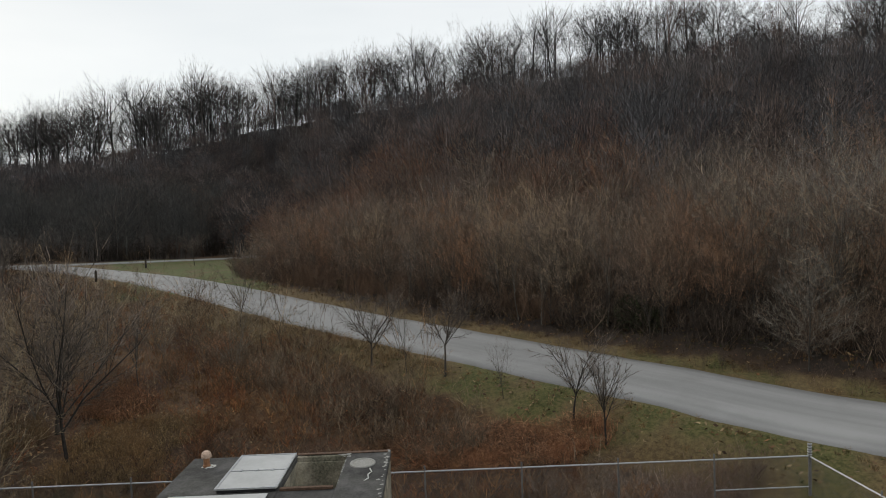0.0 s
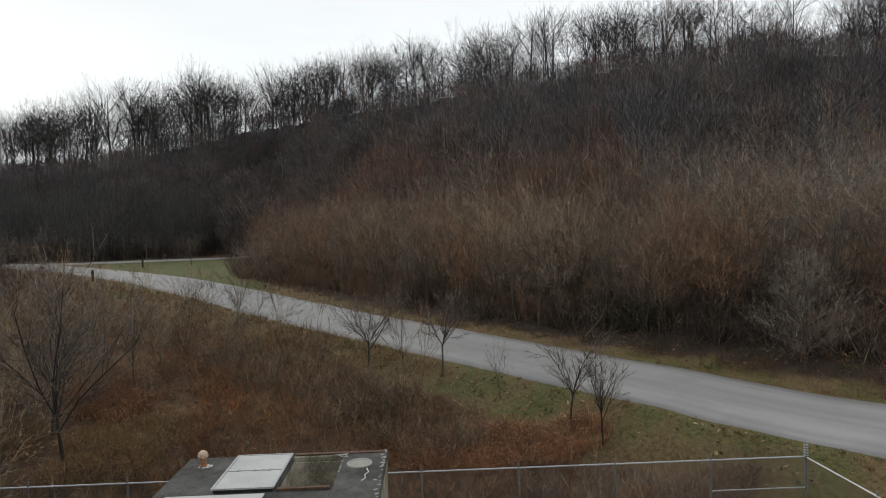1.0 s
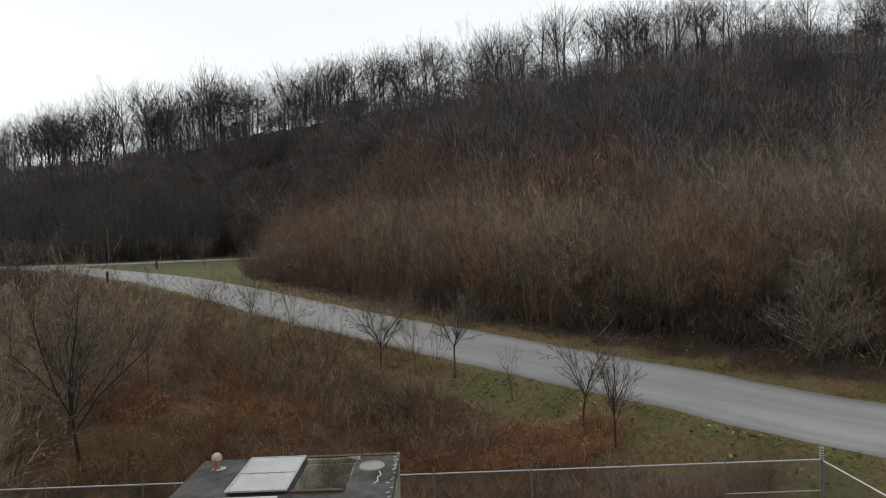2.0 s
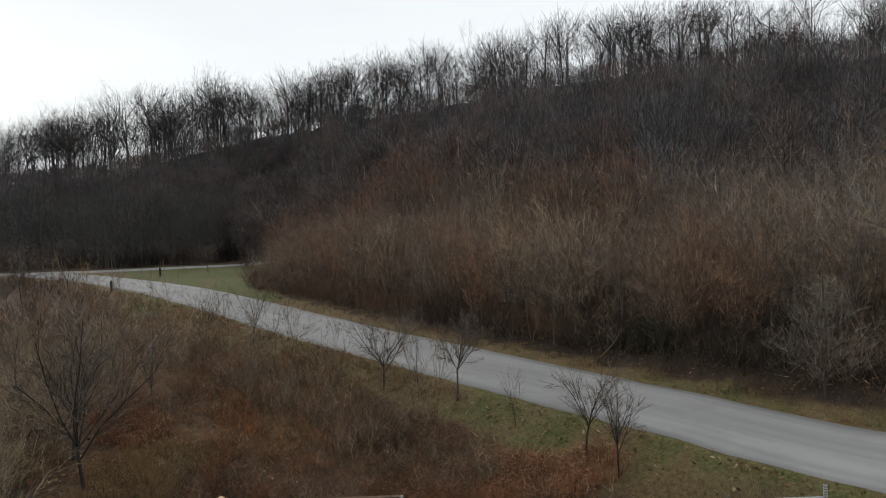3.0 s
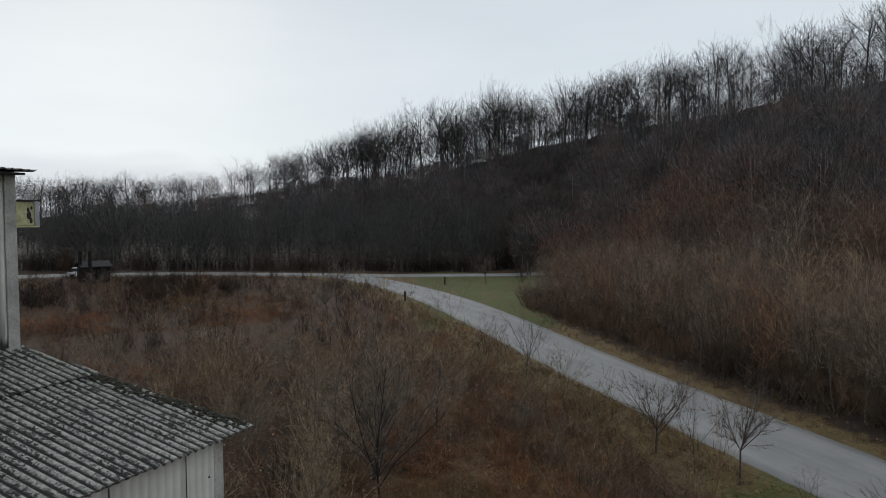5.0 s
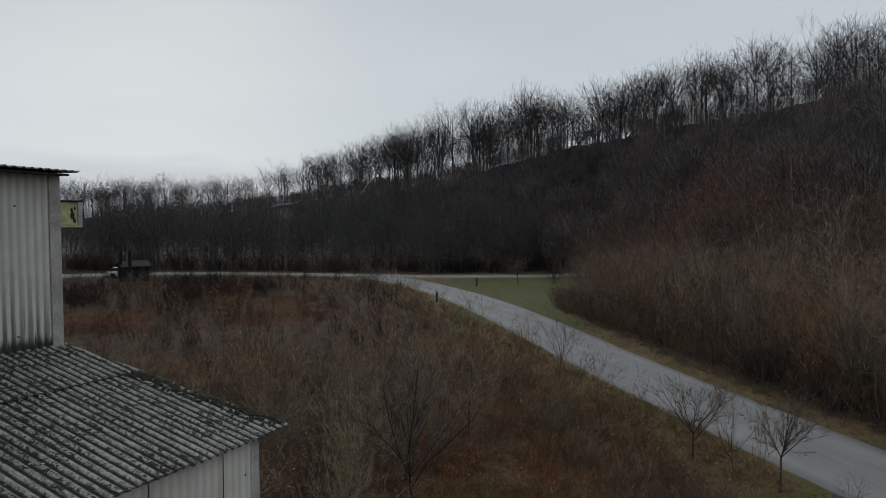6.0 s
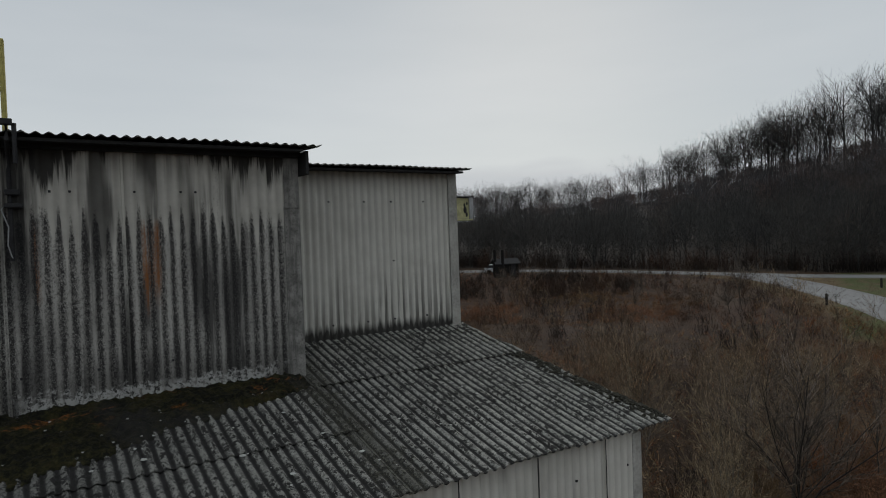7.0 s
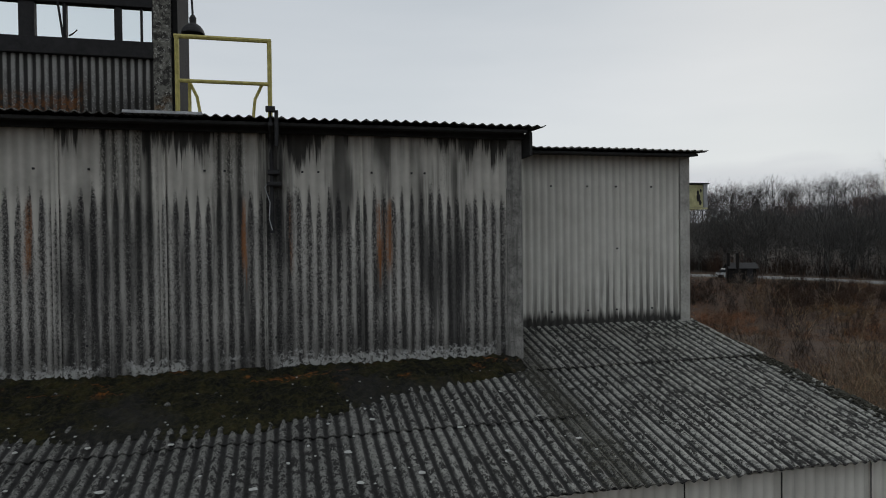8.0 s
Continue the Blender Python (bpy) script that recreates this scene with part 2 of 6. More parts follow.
    damp = math_of(nt, "SUBTRACT", 1.0, mask_of(nt, math_of(nt, "ADD", z, math_of(nt, "ADD", math_of(nt, "MULTIPLY_ADD", thin, 0.5, -0.25), math_of(nt, "MULTIPLY_ADD", wide, 0.7, -0.35))), 0.02, 0.34))
    col = mix_of(nt, math_of(nt, "MULTIPLY", damp, 0.5), col, (0.024, 0.023, 0.022))
    crust = math_of(nt, "MULTIPLY", math_of(nt, "SUBTRACT", 1.0, mask_of(nt, foot, -0.08, 0.0)), mask_of(nt, noise_of(nt, v, 1.3, 2.0), 0.42, 0.50))
    crust = math_of(nt, "MULTIPLY", crust, mask_of(nt, noise_of(nt, v, 22.0, 3.0, 0.7), 0.42, 0.5))
    col = mix_of(nt, math_of(nt, "MULTIPLY", crust, 0.9), col, (0.42, 0.42, 0.40))
    link(nt, col, bsdf.inputs["Base Color"])
    bump_of(nt, bsdf, speck, 0.35, 0.004)
    return m


def pale_wall_material(name, foul):
    m, nt, bsdf = material(name, 0.92)
    wave = sheet_wave(nt)
    z, x = axis_of(nt, "Z"), axis_of(nt, "X")
    v = position(nt, (1, 1, 1))
    thin = noise_of(nt, position(nt, (24.0, 1.0, 0.8)), 1.0, 4.0, 0.6)
    run = noise_of(nt, position(nt, (6.0, 1.0, 0.5)), 1.0, 4.0, 0.6)
    tint = noise_of(nt, v, 2.2, 5.0, 0.6)
    speck = noise_of(nt, v, 90.0, 2.0, 0.6)
    col = ramp_of(nt, tint, [(0.3, (0.52, 0.505, 0.455)), (0.7, (0.66, 0.645, 0.59))])
    # troughs tinted darker so that the corrugation's shading shows in colour
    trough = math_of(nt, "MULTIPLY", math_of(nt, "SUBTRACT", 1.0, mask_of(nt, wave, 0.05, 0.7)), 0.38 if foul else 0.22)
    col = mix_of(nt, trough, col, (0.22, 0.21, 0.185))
    if not foul:
        col = mix_of(nt, mask_of(nt, run, 0.58, 0.72), col, (0.36, 0.35, 0.32))
        link(nt, col, bsdf.inputs["Base Color"])
        return m
    # grime rising in the troughs from the foot, more towards the corner
    rise = math_of(nt, "ADD", z, math_of(nt, "MULTIPLY_ADD", run, 1.9, -0.95))
    rise = math_of(nt, "ADD", rise, math_of(nt, "MULTIPLY", math_of(nt, "SUBTRACT", 4.2, x), 0.22))
    lines = math_of(nt, "MULTIPLY", math_of(nt, "SUBTRACT", 1.0, mask_of(nt, rise, 0.0, 0.9)), mask_of(nt, math_of(nt, "SUBTRACT", thin, math_of(nt, "MULTIPLY", wave, 0.3)), 0.28, 0.42))
    col = mix_of(nt, math_of(nt, "MULTIPLY", lines, 0.75), col, (0.05, 0.047, 0.043))
    foot = math_of(nt, "ADD", z, math_of(nt, "MULTIPLY_ADD", thin, 0.36, -0.18))
    col = mix_of(nt, math_of(nt, "SUBTRACT", 0.95, mask_of(nt, foot, 0.10, 0.22)), col, (0.03, 0.029, 0.027))
    link(nt, mix_of(nt, mask_of(nt, speck, 0.62, 0.7), col, mix_of(nt, 0.3, col, (0.1, 0.1, 0.09))), bsdf.inputs["Base Color"])
    bump_of(nt, bsdf, speck, 0.2, 0.003)
    return m


def roof_material(name, crest, trough, lichen):
    """Old corrugated cement: grey ridges, dirt and painted shade in the valleys, black and pale lichen in patches."""
    m, nt, bsdf = material(name, 0.95)
    wave = sheet_wave(nt)
    v = position(nt, (1, 1, 1))
    patch = noise_of(nt, v, 9.0, 6.0, 0.8)
    blot = noise_of(nt, position(nt, (1.0, 0.6, 1.0)), 24.0, 4.0, 0.7)
    fine = noise_of(nt, v, 34.0, 5.0, 0.8)
    big = noise_of(nt, v, 0.9, 4.0, 0.65)
    x = axis_of(nt, "X")
    info = nt.nodes.new("ShaderNodeObjectInfo")
    ridge = noise_of(nt, position(nt, (9.5, 0.45, 1.0)), 1.0, 3.0, 0.6)
    grain = noise_of(nt, v, 60.0, 3.0, 0.7)
    hi = mix_of(nt, math_of(nt, "MULTIPLY", info.outputs["Random"], 0.9), crest, tuple(c * 0.3 for c in crest))
    hi = mix_of(nt, math_of(nt, "MULTIPLY", mask_of(nt, ridge, 0.42, 0.62), 0.75), hi, (0.05, 0.049, 0.044))
    hi = mix_of(nt, mask_of(nt, big, 0.38, 0.62), mix_of(nt, 0.7, hi, (0.045, 0.044, 0.040)), hi)
    hi = mix_of(nt, 0.75, hi, mix_of(nt, mask_of(nt, math_of(nt, "MULTIPLY_ADD", math_of(nt, "ADD", fine, grain), 0.5, 0.0), 0.42, 0.56), (0.03, 0.029, 0.027), tuple(min(0.6, c * 1.2) for c in crest)))
    old = math_of(nt, "SUBTRACT", 1.0, mask_of(nt, math_of(nt, "ADD", x, math_of(nt, "MULTIPLY_ADD", big, 4.0, -2.0)), 0.0, 4.2))
    hi = mix_of(nt, math_of(nt, "MULTIPLY", old, 0.62), hi, (0.045, 0.044, 0.042))
    # valleys darkened along the wave: dirt, with the relief's shade coloured in
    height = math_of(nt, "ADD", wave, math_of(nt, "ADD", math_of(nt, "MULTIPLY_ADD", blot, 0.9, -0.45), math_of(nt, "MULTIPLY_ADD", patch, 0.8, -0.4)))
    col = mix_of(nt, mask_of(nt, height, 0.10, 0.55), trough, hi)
    # pale lichen on the ridges, black lichen in round blots over it
    spots = math_of(nt, "MULTIPLY", mask_of(nt, patch, 0.40, 0.50), mask_of(nt, math_of(nt, "ADD", fine, math_of(nt, "MULTIPLY", wave, 0.12)), 0.52, 0.57))
    spots = math_of(nt, "MULTIPLY", spots, math_of(nt, "SUBTRACT", 1.0, math_of(nt, "MULTIPLY", old, 0.7)))
    spots = math_of(nt, "MULTIPLY", spots, mask_of(nt, wave, 0.25, 0.6))
    col = mix_of(nt, math_of(nt, "MULTIPLY", spots, lichen), col, (0.40, 0.395, 0.35))
    black = math_of(nt, "MULTIPLY", mask_of(nt, blot, 0.50, 0.54), mask_of(nt, noise_of(nt, v, 2.3, 3.0, 0.6), 0.34, 0.50))
    col = mix_of(nt, math_of(nt, "MULTIPLY", black, 0.92), col, (0.018, 0.017, 0.016))
    seam = math_of(nt, "SUBTRACT", 0.42, math_of(nt, "ABSOLUTE", math_of(nt, "SUBTRACT", x, 2.75)))
    seam = mask_of(nt, math_of(nt, "ADD", seam, math_of(nt, "MULTIPLY_ADD", patch, 1.2, -0.6)), 0.12, 0.34)
    col = mix_of(nt, math_of(nt, "MULTIPLY", seam, 0.72), col, mix_of(nt, mask_of(nt, grain, 0.5, 0.6), (0.022, 0.021, 0.017), (0.085, 0.080, 0.055)))
    link(nt, col, bsdf.inputs["Base Color"])
    bump_of(nt, bsdf, math_of(nt, "ADD", fine, blot), 0.6, 0.008)
    return m


def road_material():
    """Old grey asphalt, with darker patches, faint wheel tracks and coarse grain."""
    m, nt, bsdf = material("worn_asphalt", 0.9)
    v = position(nt, (1, 1, 1))
    turn = nt.nodes.new("ShaderNodeMapping")
    turn.inputs["Rotation"].default_value = (0, 0, radians(-44.2))
    link(nt, v, turn.inputs["Vector"])
    along = nt.nodes.new("ShaderNodeMapping")
    along.inputs["Scale"].default_value = (0.045, 0.9, 1)
    link(nt, turn.outputs["Vector"], along.inputs["Vector"])
    tracks = noise_of(nt, along.outputs["Vector"], 1.0, 3.0)
    patch = noise_of(nt, v, 0.25, 5.0)
    grain = noise_of(nt, v, 40.0, 3.0)
    col = ramp_of(nt, tracks, [(0.3, (0.180, 0.179, 0.176)), (0.7, (0.270, 0.268, 0.262))])
    col = mix_of(nt, math_of(nt, "MULTIPLY", mask_of(nt, patch, 0.5, 0.7), 0.4), col, (0.12, 0.117, 0.112))
    link(nt, mix_of(nt, 0.2, col, ramp_of(nt, grain, [(0.3, grey(0.07)), (0.7, grey(0.33))])), bsdf.inputs["Base Color"])
    bump_of(nt, bsdf, grain, 0.3, 0.01)
    return m


SHEET_A = stained_wall_material()
SHEET_B = pale_wall_material("pale_cement_sheet", True)
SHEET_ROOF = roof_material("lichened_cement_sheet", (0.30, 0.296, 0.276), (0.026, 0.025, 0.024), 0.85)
SHEET_LOW = pale_wall_material("low_wall_sheet", False)
STRIP = plain("pale_strip", (0.42, 0.41, 0.375), 0.9, 0.0, 3.0, 0.3, 0.2)
SEAM = plain("seam_tar", (0.05, 0.05, 0.048), 0.95)


def board_material():
    """Flat cement board, streaked and spotted with age."""
    m, nt, bsdf = material("grey_trim", 0.92)
    v = position(nt, (1, 1, 1))
    streak = noise_of(nt, position(nt, (30.0, 30.0, 1.2)), 1.0, 4.0, 0.65)
    blot = noise_of(nt, v, 6.0, 5.0, 0.7)
    speck = noise_of(nt, v, 60.0, 3.0, 0.7)
    col = ramp_of(nt, blot, [(0.32, (0.10, 0.098, 0.09)), (0.62, (0.29, 0.282, 0.262))])
    col = mix_of(nt, math_of(nt, "MULTIPLY", mask_of(nt, streak, 0.48, 0.6), 0.6), col, (0.09, 0.088, 0.082))
    col = mix_of(nt, math_of(nt, "MULTIPLY", mask_of(nt, speck, 0.56, 0.62), 0.6), col, (0.06, 0.058, 0.054))
    link(nt, col, bsdf.inputs["Base Color"])
    return m


TRIM = board_material()
DARK = plain("dark_core", (0.03, 0.03, 0.03), 0.95)
ROAD = road_material()
BARK = plain("bark", (0.07, 0.06, 0.05), 0.95, 0.0, 6.0, 0.4)
WOOD_RUST = twig_material("russet_twigs", (0.04, 0.030, 0.024), (0.19, 0.14, 0.108), (0.20, 0.095, 0.055), 0.05)
# tints greyed toward blue: distance haze is mixed into the twig colour
SLOPE_WOOD = woods_material("slope_twigs", [(0.073, 0.073, 0.078), (0.126, 0.123, 0.125), (0.155, 0.120, 0.104), (0.050, 0.051, 0.055), (0.170, 0.124, 0.102), (0.150, 0.148, 0.151), (0.044, 0.044, 0.046), (0.126, 0.090, 0.081)], 0.3, 1.7)
RUSSET_WOOD = woods_material("russet_slope_twigs", [(0.155, 0.108, 0.086), (0.200, 0.108, 0.074), (0.095, 0.074, 0.064), (0.150, 0.120, 0.104), (0.235, 0.120, 0.072), (0.080, 0.060, 0.052)], 0.3, 1.6)
CREST_WOOD = woods_material("crest_twigs", [(0.068, 0.067, 0.065), (0.104, 0.099, 0.096), (0.062, 0.061, 0.059), (0.088, 0.085, 0.083), (0.119, 0.089, 0.077)])
FAR_WOOD = woods_material("far_twigs", [(0.072, 0.072, 0.068), (0.099, 0.093, 0.085), (0.063, 0.065, 0.062), (0.108, 0.090, 0.077), (0.087, 0.086, 0.081), (0.054, 0.054, 0.052)], 0.4, 1.45)
YOUNG_WOOD = woods_material("young_twigs", [(0.195, 0.161, 0.137), (0.107, 0.078, 0.060), (0.263, 0.161, 0.105), (0.146, 0.128, 0.117), (0.312, 0.249, 0.180), (0.083, 0.065, 0.055), (0.249, 0.146, 0.092), (0.219, 0.195, 0.174), (0.131, 0.090, 0.070), (0.098, 0.086, 0.078), (0.283, 0.234, 0.176)], 0.28, 2.0)
EVERGREEN = woods_material("evergreen_sprays", [(0.035, 0.045, 0.018), (0.05, 0.055, 0.022), (0.028, 0.04, 0.02)])
GREY_BRUSH = woods_material("grey_brush_stems", [(0.094, 0.069, 0.048), (0.190, 0.142, 0.100), (0.134, 0.093, 0.063), (0.228, 0.171, 0.114)], 0.35, 1.7)
BRAMBLE = twig_material("bramble_stems", (0.077, 0.055, 0.042), (0.396, 0.303, 0.231), (0.187, 0.110, 0.072), 0.2)
# brown of the underbrush, toned for the shade between its stems
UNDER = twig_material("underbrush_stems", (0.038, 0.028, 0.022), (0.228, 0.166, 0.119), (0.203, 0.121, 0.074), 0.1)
# far brush colour: dark wood, with backlit and woodland shade painted in
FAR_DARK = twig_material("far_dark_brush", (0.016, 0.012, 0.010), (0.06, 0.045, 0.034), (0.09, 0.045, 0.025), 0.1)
BRUSH = woods_material("brush_stems", [(0.140, 0.061, 0.028), (0.213, 0.086, 0.037), (0.253, 0.140, 0.066), (0.093, 0.047, 0.024), (0.312, 0.110, 0.042), (0.174, 0.103, 0.055), (0.120, 0.054, 0.027), (0.346, 0.191, 0.082)], 0.35, 1.7)
BRUSH_RED = woods_material("dead_weeds", [(0.166, 0.068, 0.029), (0.240, 0.086, 0.034), (0.120, 0.056, 0.028), (0.200, 0.108, 0.050), (0.280, 0.101, 0.038)], 0.35, 1.6)
STRAW = twig_material("dry_grass", (0.095, 0.057, 0.022), (0.336, 0.214, 0.090), (0.200, 0.081, 0.026), 0.09)
PALE_STRAW = twig_material("pale_straw", (0.095, 0.063, 0.032), (0.342, 0.242, 0.128), (0.228, 0.132, 0.060), 0.2)
GREEN = twig_material("green_blades", (0.035, 0.05, 0.012), (0.11, 0.13, 0.035), (0.15, 0.12, 0.05), 0.3)
SEDGE = twig_material("russet_grass", (0.110, 0.056, 0.031), (0.462, 0.250, 0.140), (0.305, 0.140, 0.070), 0.3)


def ground_material():
    """Leaf litter and dead grass, with a mown, half-green verge where the attribute says."""
    m, nt, bsdf = material("winter_ground", 0.97)
    v = position(nt, (1, 1, 1))
    big = noise_of(nt, v, 0.07, 4.0)
    mid = noise_of(nt, v, 0.6, 5.0)
    fine = noise_of(nt, v, 7.0, 8.0, 0.8)
    straw = ramp_of(nt, mid, [(0.3, (0.018, 0.010, 0.005)), (0.5, (0.040, 0.021, 0.010)), (0.72, (0.110, 0.061, 0.026))])
    red = ramp_of(nt, mid, [(0.3, (0.018, 0.010, 0.006)), (0.7, (0.075, 0.031, 0.016))])
    both = mix_of(nt, ramp_of(nt, big, [(0.45, grey(0)), (0.58, grey(1))]), straw, red)
    rough = mix_of(nt, 0.55, both, ramp_of(nt, fine, [(0.40, (0.008, 0.005, 0.003)), (0.52, (0.040, 0.022, 0.012)), (0.64, (0.150, 0.090, 0.048))]))
    ml = nt.nodes.new("ShaderNodeAttribute")
    ml.attribute_name = "brush_cover"
    open_ground = ramp_of(nt, noise_of(nt, v, 3.0, 6.0, 0.75), [(0.32, (0.033, 0.018, 0.009)), (0.5, (0.101, 0.058, 0.026)), (0.68, (0.212, 0.130, 0.065))])
    rough = mix_of(nt, ml.outputs["Fac"], mix_of(nt, 0.65, rough, open_ground), rough)
    lush = nt.nodes.new("ShaderNodeAttribute")
    lush.attribute_name = "lush"
    turf = math_of(nt, "ADD", noise_of(nt, v, 0.4, 5.0), math_of(nt, "MULTIPLY_ADD", lush.outputs["Fac"], 0.10, -0.05))
    green = ramp_of(nt, turf, [(0.42, (0.125, 0.086, 0.040)), (0.49, (0.072, 0.070, 0.024)), (0.57, (0.050, 0.088, 0.014))])
    dry = ramp_of(nt, turf, [(0.38, (0.105, 0.060, 0.028)), (0.5, (0.185, 0.126, 0.064)), (0.62, (0.105, 0.078, 0.034))])
    green = mix_of(nt, lush.outputs["Fac"], dry, green)
    green = mix_of(nt, 0.5, green, ramp_of(nt, noise_of(nt, v, 6.0, 8.0, 0.85), [(0.42, (0.010, 0.011, 0.004)), (0.58, (0.15, 0.118, 0.050))]))
    at = nt.nodes.new("ShaderNodeAttribute")
    at.attribute_name = "verge"
    mask = mask_of(nt, math_of(nt, "ADD", at.outputs["Fac"], math_of(nt, "MULTIPLY_ADD", mid, 0.9, -0.45)), 0.38, 0.62)
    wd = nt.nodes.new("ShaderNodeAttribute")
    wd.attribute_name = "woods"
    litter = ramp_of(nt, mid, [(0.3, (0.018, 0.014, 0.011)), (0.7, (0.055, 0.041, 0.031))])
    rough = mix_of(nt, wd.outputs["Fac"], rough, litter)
    link(nt, mix_of(nt, mask, rough, green), bsdf.inputs["Base Color"])
    bump_of(nt, bsdf, fine, 0.6, 0.08)
    return m


GROUND = ground_material()


# ---- mesh tools ----
def mesh_object(name, verts, faces, mat, parent=None, label="", smooth=False):
    me = bpy.data.meshes.new(name)
    me.from_pydata([tuple(v) for v in verts], [], [tuple(f) for f in faces])
    me.materials.append(mat)
    if smooth:
        for p in me.polygons:
            p.use_smooth = True
    ob = new(name, me)
    ob.parent = parent
    if label:
        ob["label"] = label
    return ob


def part(name, bm, mat, parent, label=""):
    me = bpy.data.meshes.new(name)
    bmesh.ops.recalc_face_normals(bm, faces=bm.faces)
    bm.to_mesh(me)
    bm.free()
    me.materials.append(mat)
    ob = new(name, me)
    ob.parent = parent
    if label:
        ob["label"] = label
    return ob


def add_box(bm, lo, hi, bevel=0.0, m=None):
    made = bmesh.ops.create_cube(bm, size=1.0)["verts"]
    size = [b - a for a, b in zip(lo, hi)]
    mid = [(a + b) / 2 for a, b in zip(lo, hi)]
    for v in made:
        v.co = Vector([c * s + o for c, s, o in zip(v.co, size, mid)])
    if bevel:
        edges = list({e for v in made for e in v.link_edges})
        got = bmesh.ops.bevel(bm, geom=edges, offset=bevel, segments=2, affect="EDGES", profile=0.6)
        made = list({v for f in got["faces"] for v in f.verts} | {v for v in made if v.is_valid})
    if m:
        bmesh.ops.transform(bm, matrix=m, verts=[v for v in made if v.is_valid])
    return made


def box(name, lo, hi, mat, parent, label="", bevel=0.01):
    bm = bmesh.new()
    add_box(bm, lo, hi, bevel)
    return part(name, bm, mat, parent, label)


def add_tube(bm, points, radii, sides=8):
    """A round tube along points, closed at its ends."""
    rings = []
    pts = [Vector(p) for p in points]
    for n, p in enumerate(pts):
        d = (pts[min(n + 1, len(pts) - 1)] - pts[max(n - 1, 0)]).normalized()
        a = d.orthogonal().normalized()
        c = d.cross(a)
        r = radii[n] if isinstance(radii, (list, tuple)) else radii
        rings.append([bm.verts.new(p + r * (a * math.cos(k * 2 * math.pi / sides) + c * math.sin(k * 2 * math.pi / sides))) for k in range(sides)])
    for u, v in zip(rings, rings[1:]):
        for k in range(sides):
            bm.faces.new((u[k], u[(k + 1) % sides], v[(k + 1) % sides], v[k]))
    bm.faces.new(rings[0][::-1])
    bm.faces.new(rings[-1])


def tube(name, points, radii, mat, parent, label="", sides=8):
    bm = bmesh.new()
    add_tube(bm, points, radii, sides)
    return part(name, bm, mat, parent, label)


def empty(name, at, label, category, group="", kind=""):
    ob = new(name)
    ob.location = at
    return tagged(ob, label, category, group, kind)


def fast_mesh(name, verts, tris, mat):
    me = bpy.data.meshes.new(name)
    me.vertices.add(len(verts))
    me.vertices.foreach_set("co", np.ascontiguousarray(verts, np.float32).ravel())
    me.loops.add(len(tris) * 3)
    me.loops.foreach_set("vertex_index", np.ascontiguousarray(tris, np.int32).ravel())
    me.polygons.add(len(tris))
    me.polygons.foreach_set("loop_start", np.arange(0, len(tris) * 3, 3, dtype=np.int32))
    me.update(calc_edges=True)
    me.materials.append(mat)
    return me


def sticks(segs):
    """Three-sided tapering sticks: rows of start, end, radius at both, tint. Returns vertices, triangles and tints."""
    segs = np.asarray(segs, float)
    a, b, ra, rb = segs[:, 0:3], segs[:, 3:6], segs[:, 6:7], segs[:, 7:8]
    d = b - a
    d /= np.linalg.norm(d, axis=1, keepdims=True) + 1e-9
    up = np.where(np.abs(d[:, 2:3]) > 0.9, [[1.0, 0, 0]], [[0, 0, 1.0]])
    u = np.cross(d, up)
    u /= np.linalg.norm(u, axis=1, keepdims=True) + 1e-9
    w = np.cross(d, u)
    vs, ts, ks, at = [], [], [], 0
    kind = np.where(rb[:, 0] < 0.0, 2, np.where(rb[:, 0] == 0.0, 1, 0))
    for flag in (0, 1, 2):
        pick = kind == flag
        n = int(pick.sum())
        if not n:
            continue
        if flag == 2:
            turn = np.random.RandomState(n).uniform(0, 6.283, (n, 1))
            wide = (u[pick] * np.cos(turn) + w[pick] * np.sin(turn)) * ra[pick]
            vs.append(np.stack([a[pick] - wide, a[pick] + wide, b[pick]], 1).reshape(-1, 3))
            ts.append(at + np.arange(n * 3).reshape(-1, 3))
            ks.append(np.repeat(segs[pick, 8] if segs.shape[1] > 8 else np.zeros(n), 3))
            at += n * 3
            continue
        ring = [u[pick] * math.cos(k * 2.0944) + w[pick] * math.sin(k * 2.0944) for k in range(3)]
        low = [a[pick] + ra[pick] * r for r in ring]
        high = [b[pick]] if flag else [b[pick] + rb[pick] * r for r in ring]
        block = np.stack(low + high, 1)
        k = block.shape[1]
        base = at + np.arange(n)[:, None] * k
        if flag:
            t = np.array([[0, 1, 3], [1, 2, 3], [2, 0, 3]])
        else:
            t = np.array([[0, 1, 4], [0, 4, 3], [1, 2, 5], [1, 5, 4], [2, 0, 3], [2, 3, 5]])
        vs.append(block.reshape(-1, 3))
        ts.append((base[:, None, :] + t[None]).reshape(-1, 3))
        ks.append(np.repeat(segs[pick, 8] if segs.shape[1] > 8 else np.zeros(n), k))
        at += n * k
    return np.concatenate(vs), np.concatenate(ts), np.concatenate(ks)


def moved(segs, place, turn, size, thick=None):
    """Template sticks turned about z, scaled and set at place."""
    c, s = math.cos(turn), math.sin(turn)
    r = np.array([[c, s, 0], [-s, c, 0], [0, 0, 1]]) * size
    out = segs.copy()
    out[:, 0:3] = segs[:, 0:3] @ r + place
    out[:, 3:6] = segs[:, 3:6] @ r + place
    out[:, 6:8] *= thick or size
    return out


# ---- the lie of the land ----
def bearing_table(b, stops):
    xs, ys = zip(*stops)
    return np.interp(b, xs, ys)


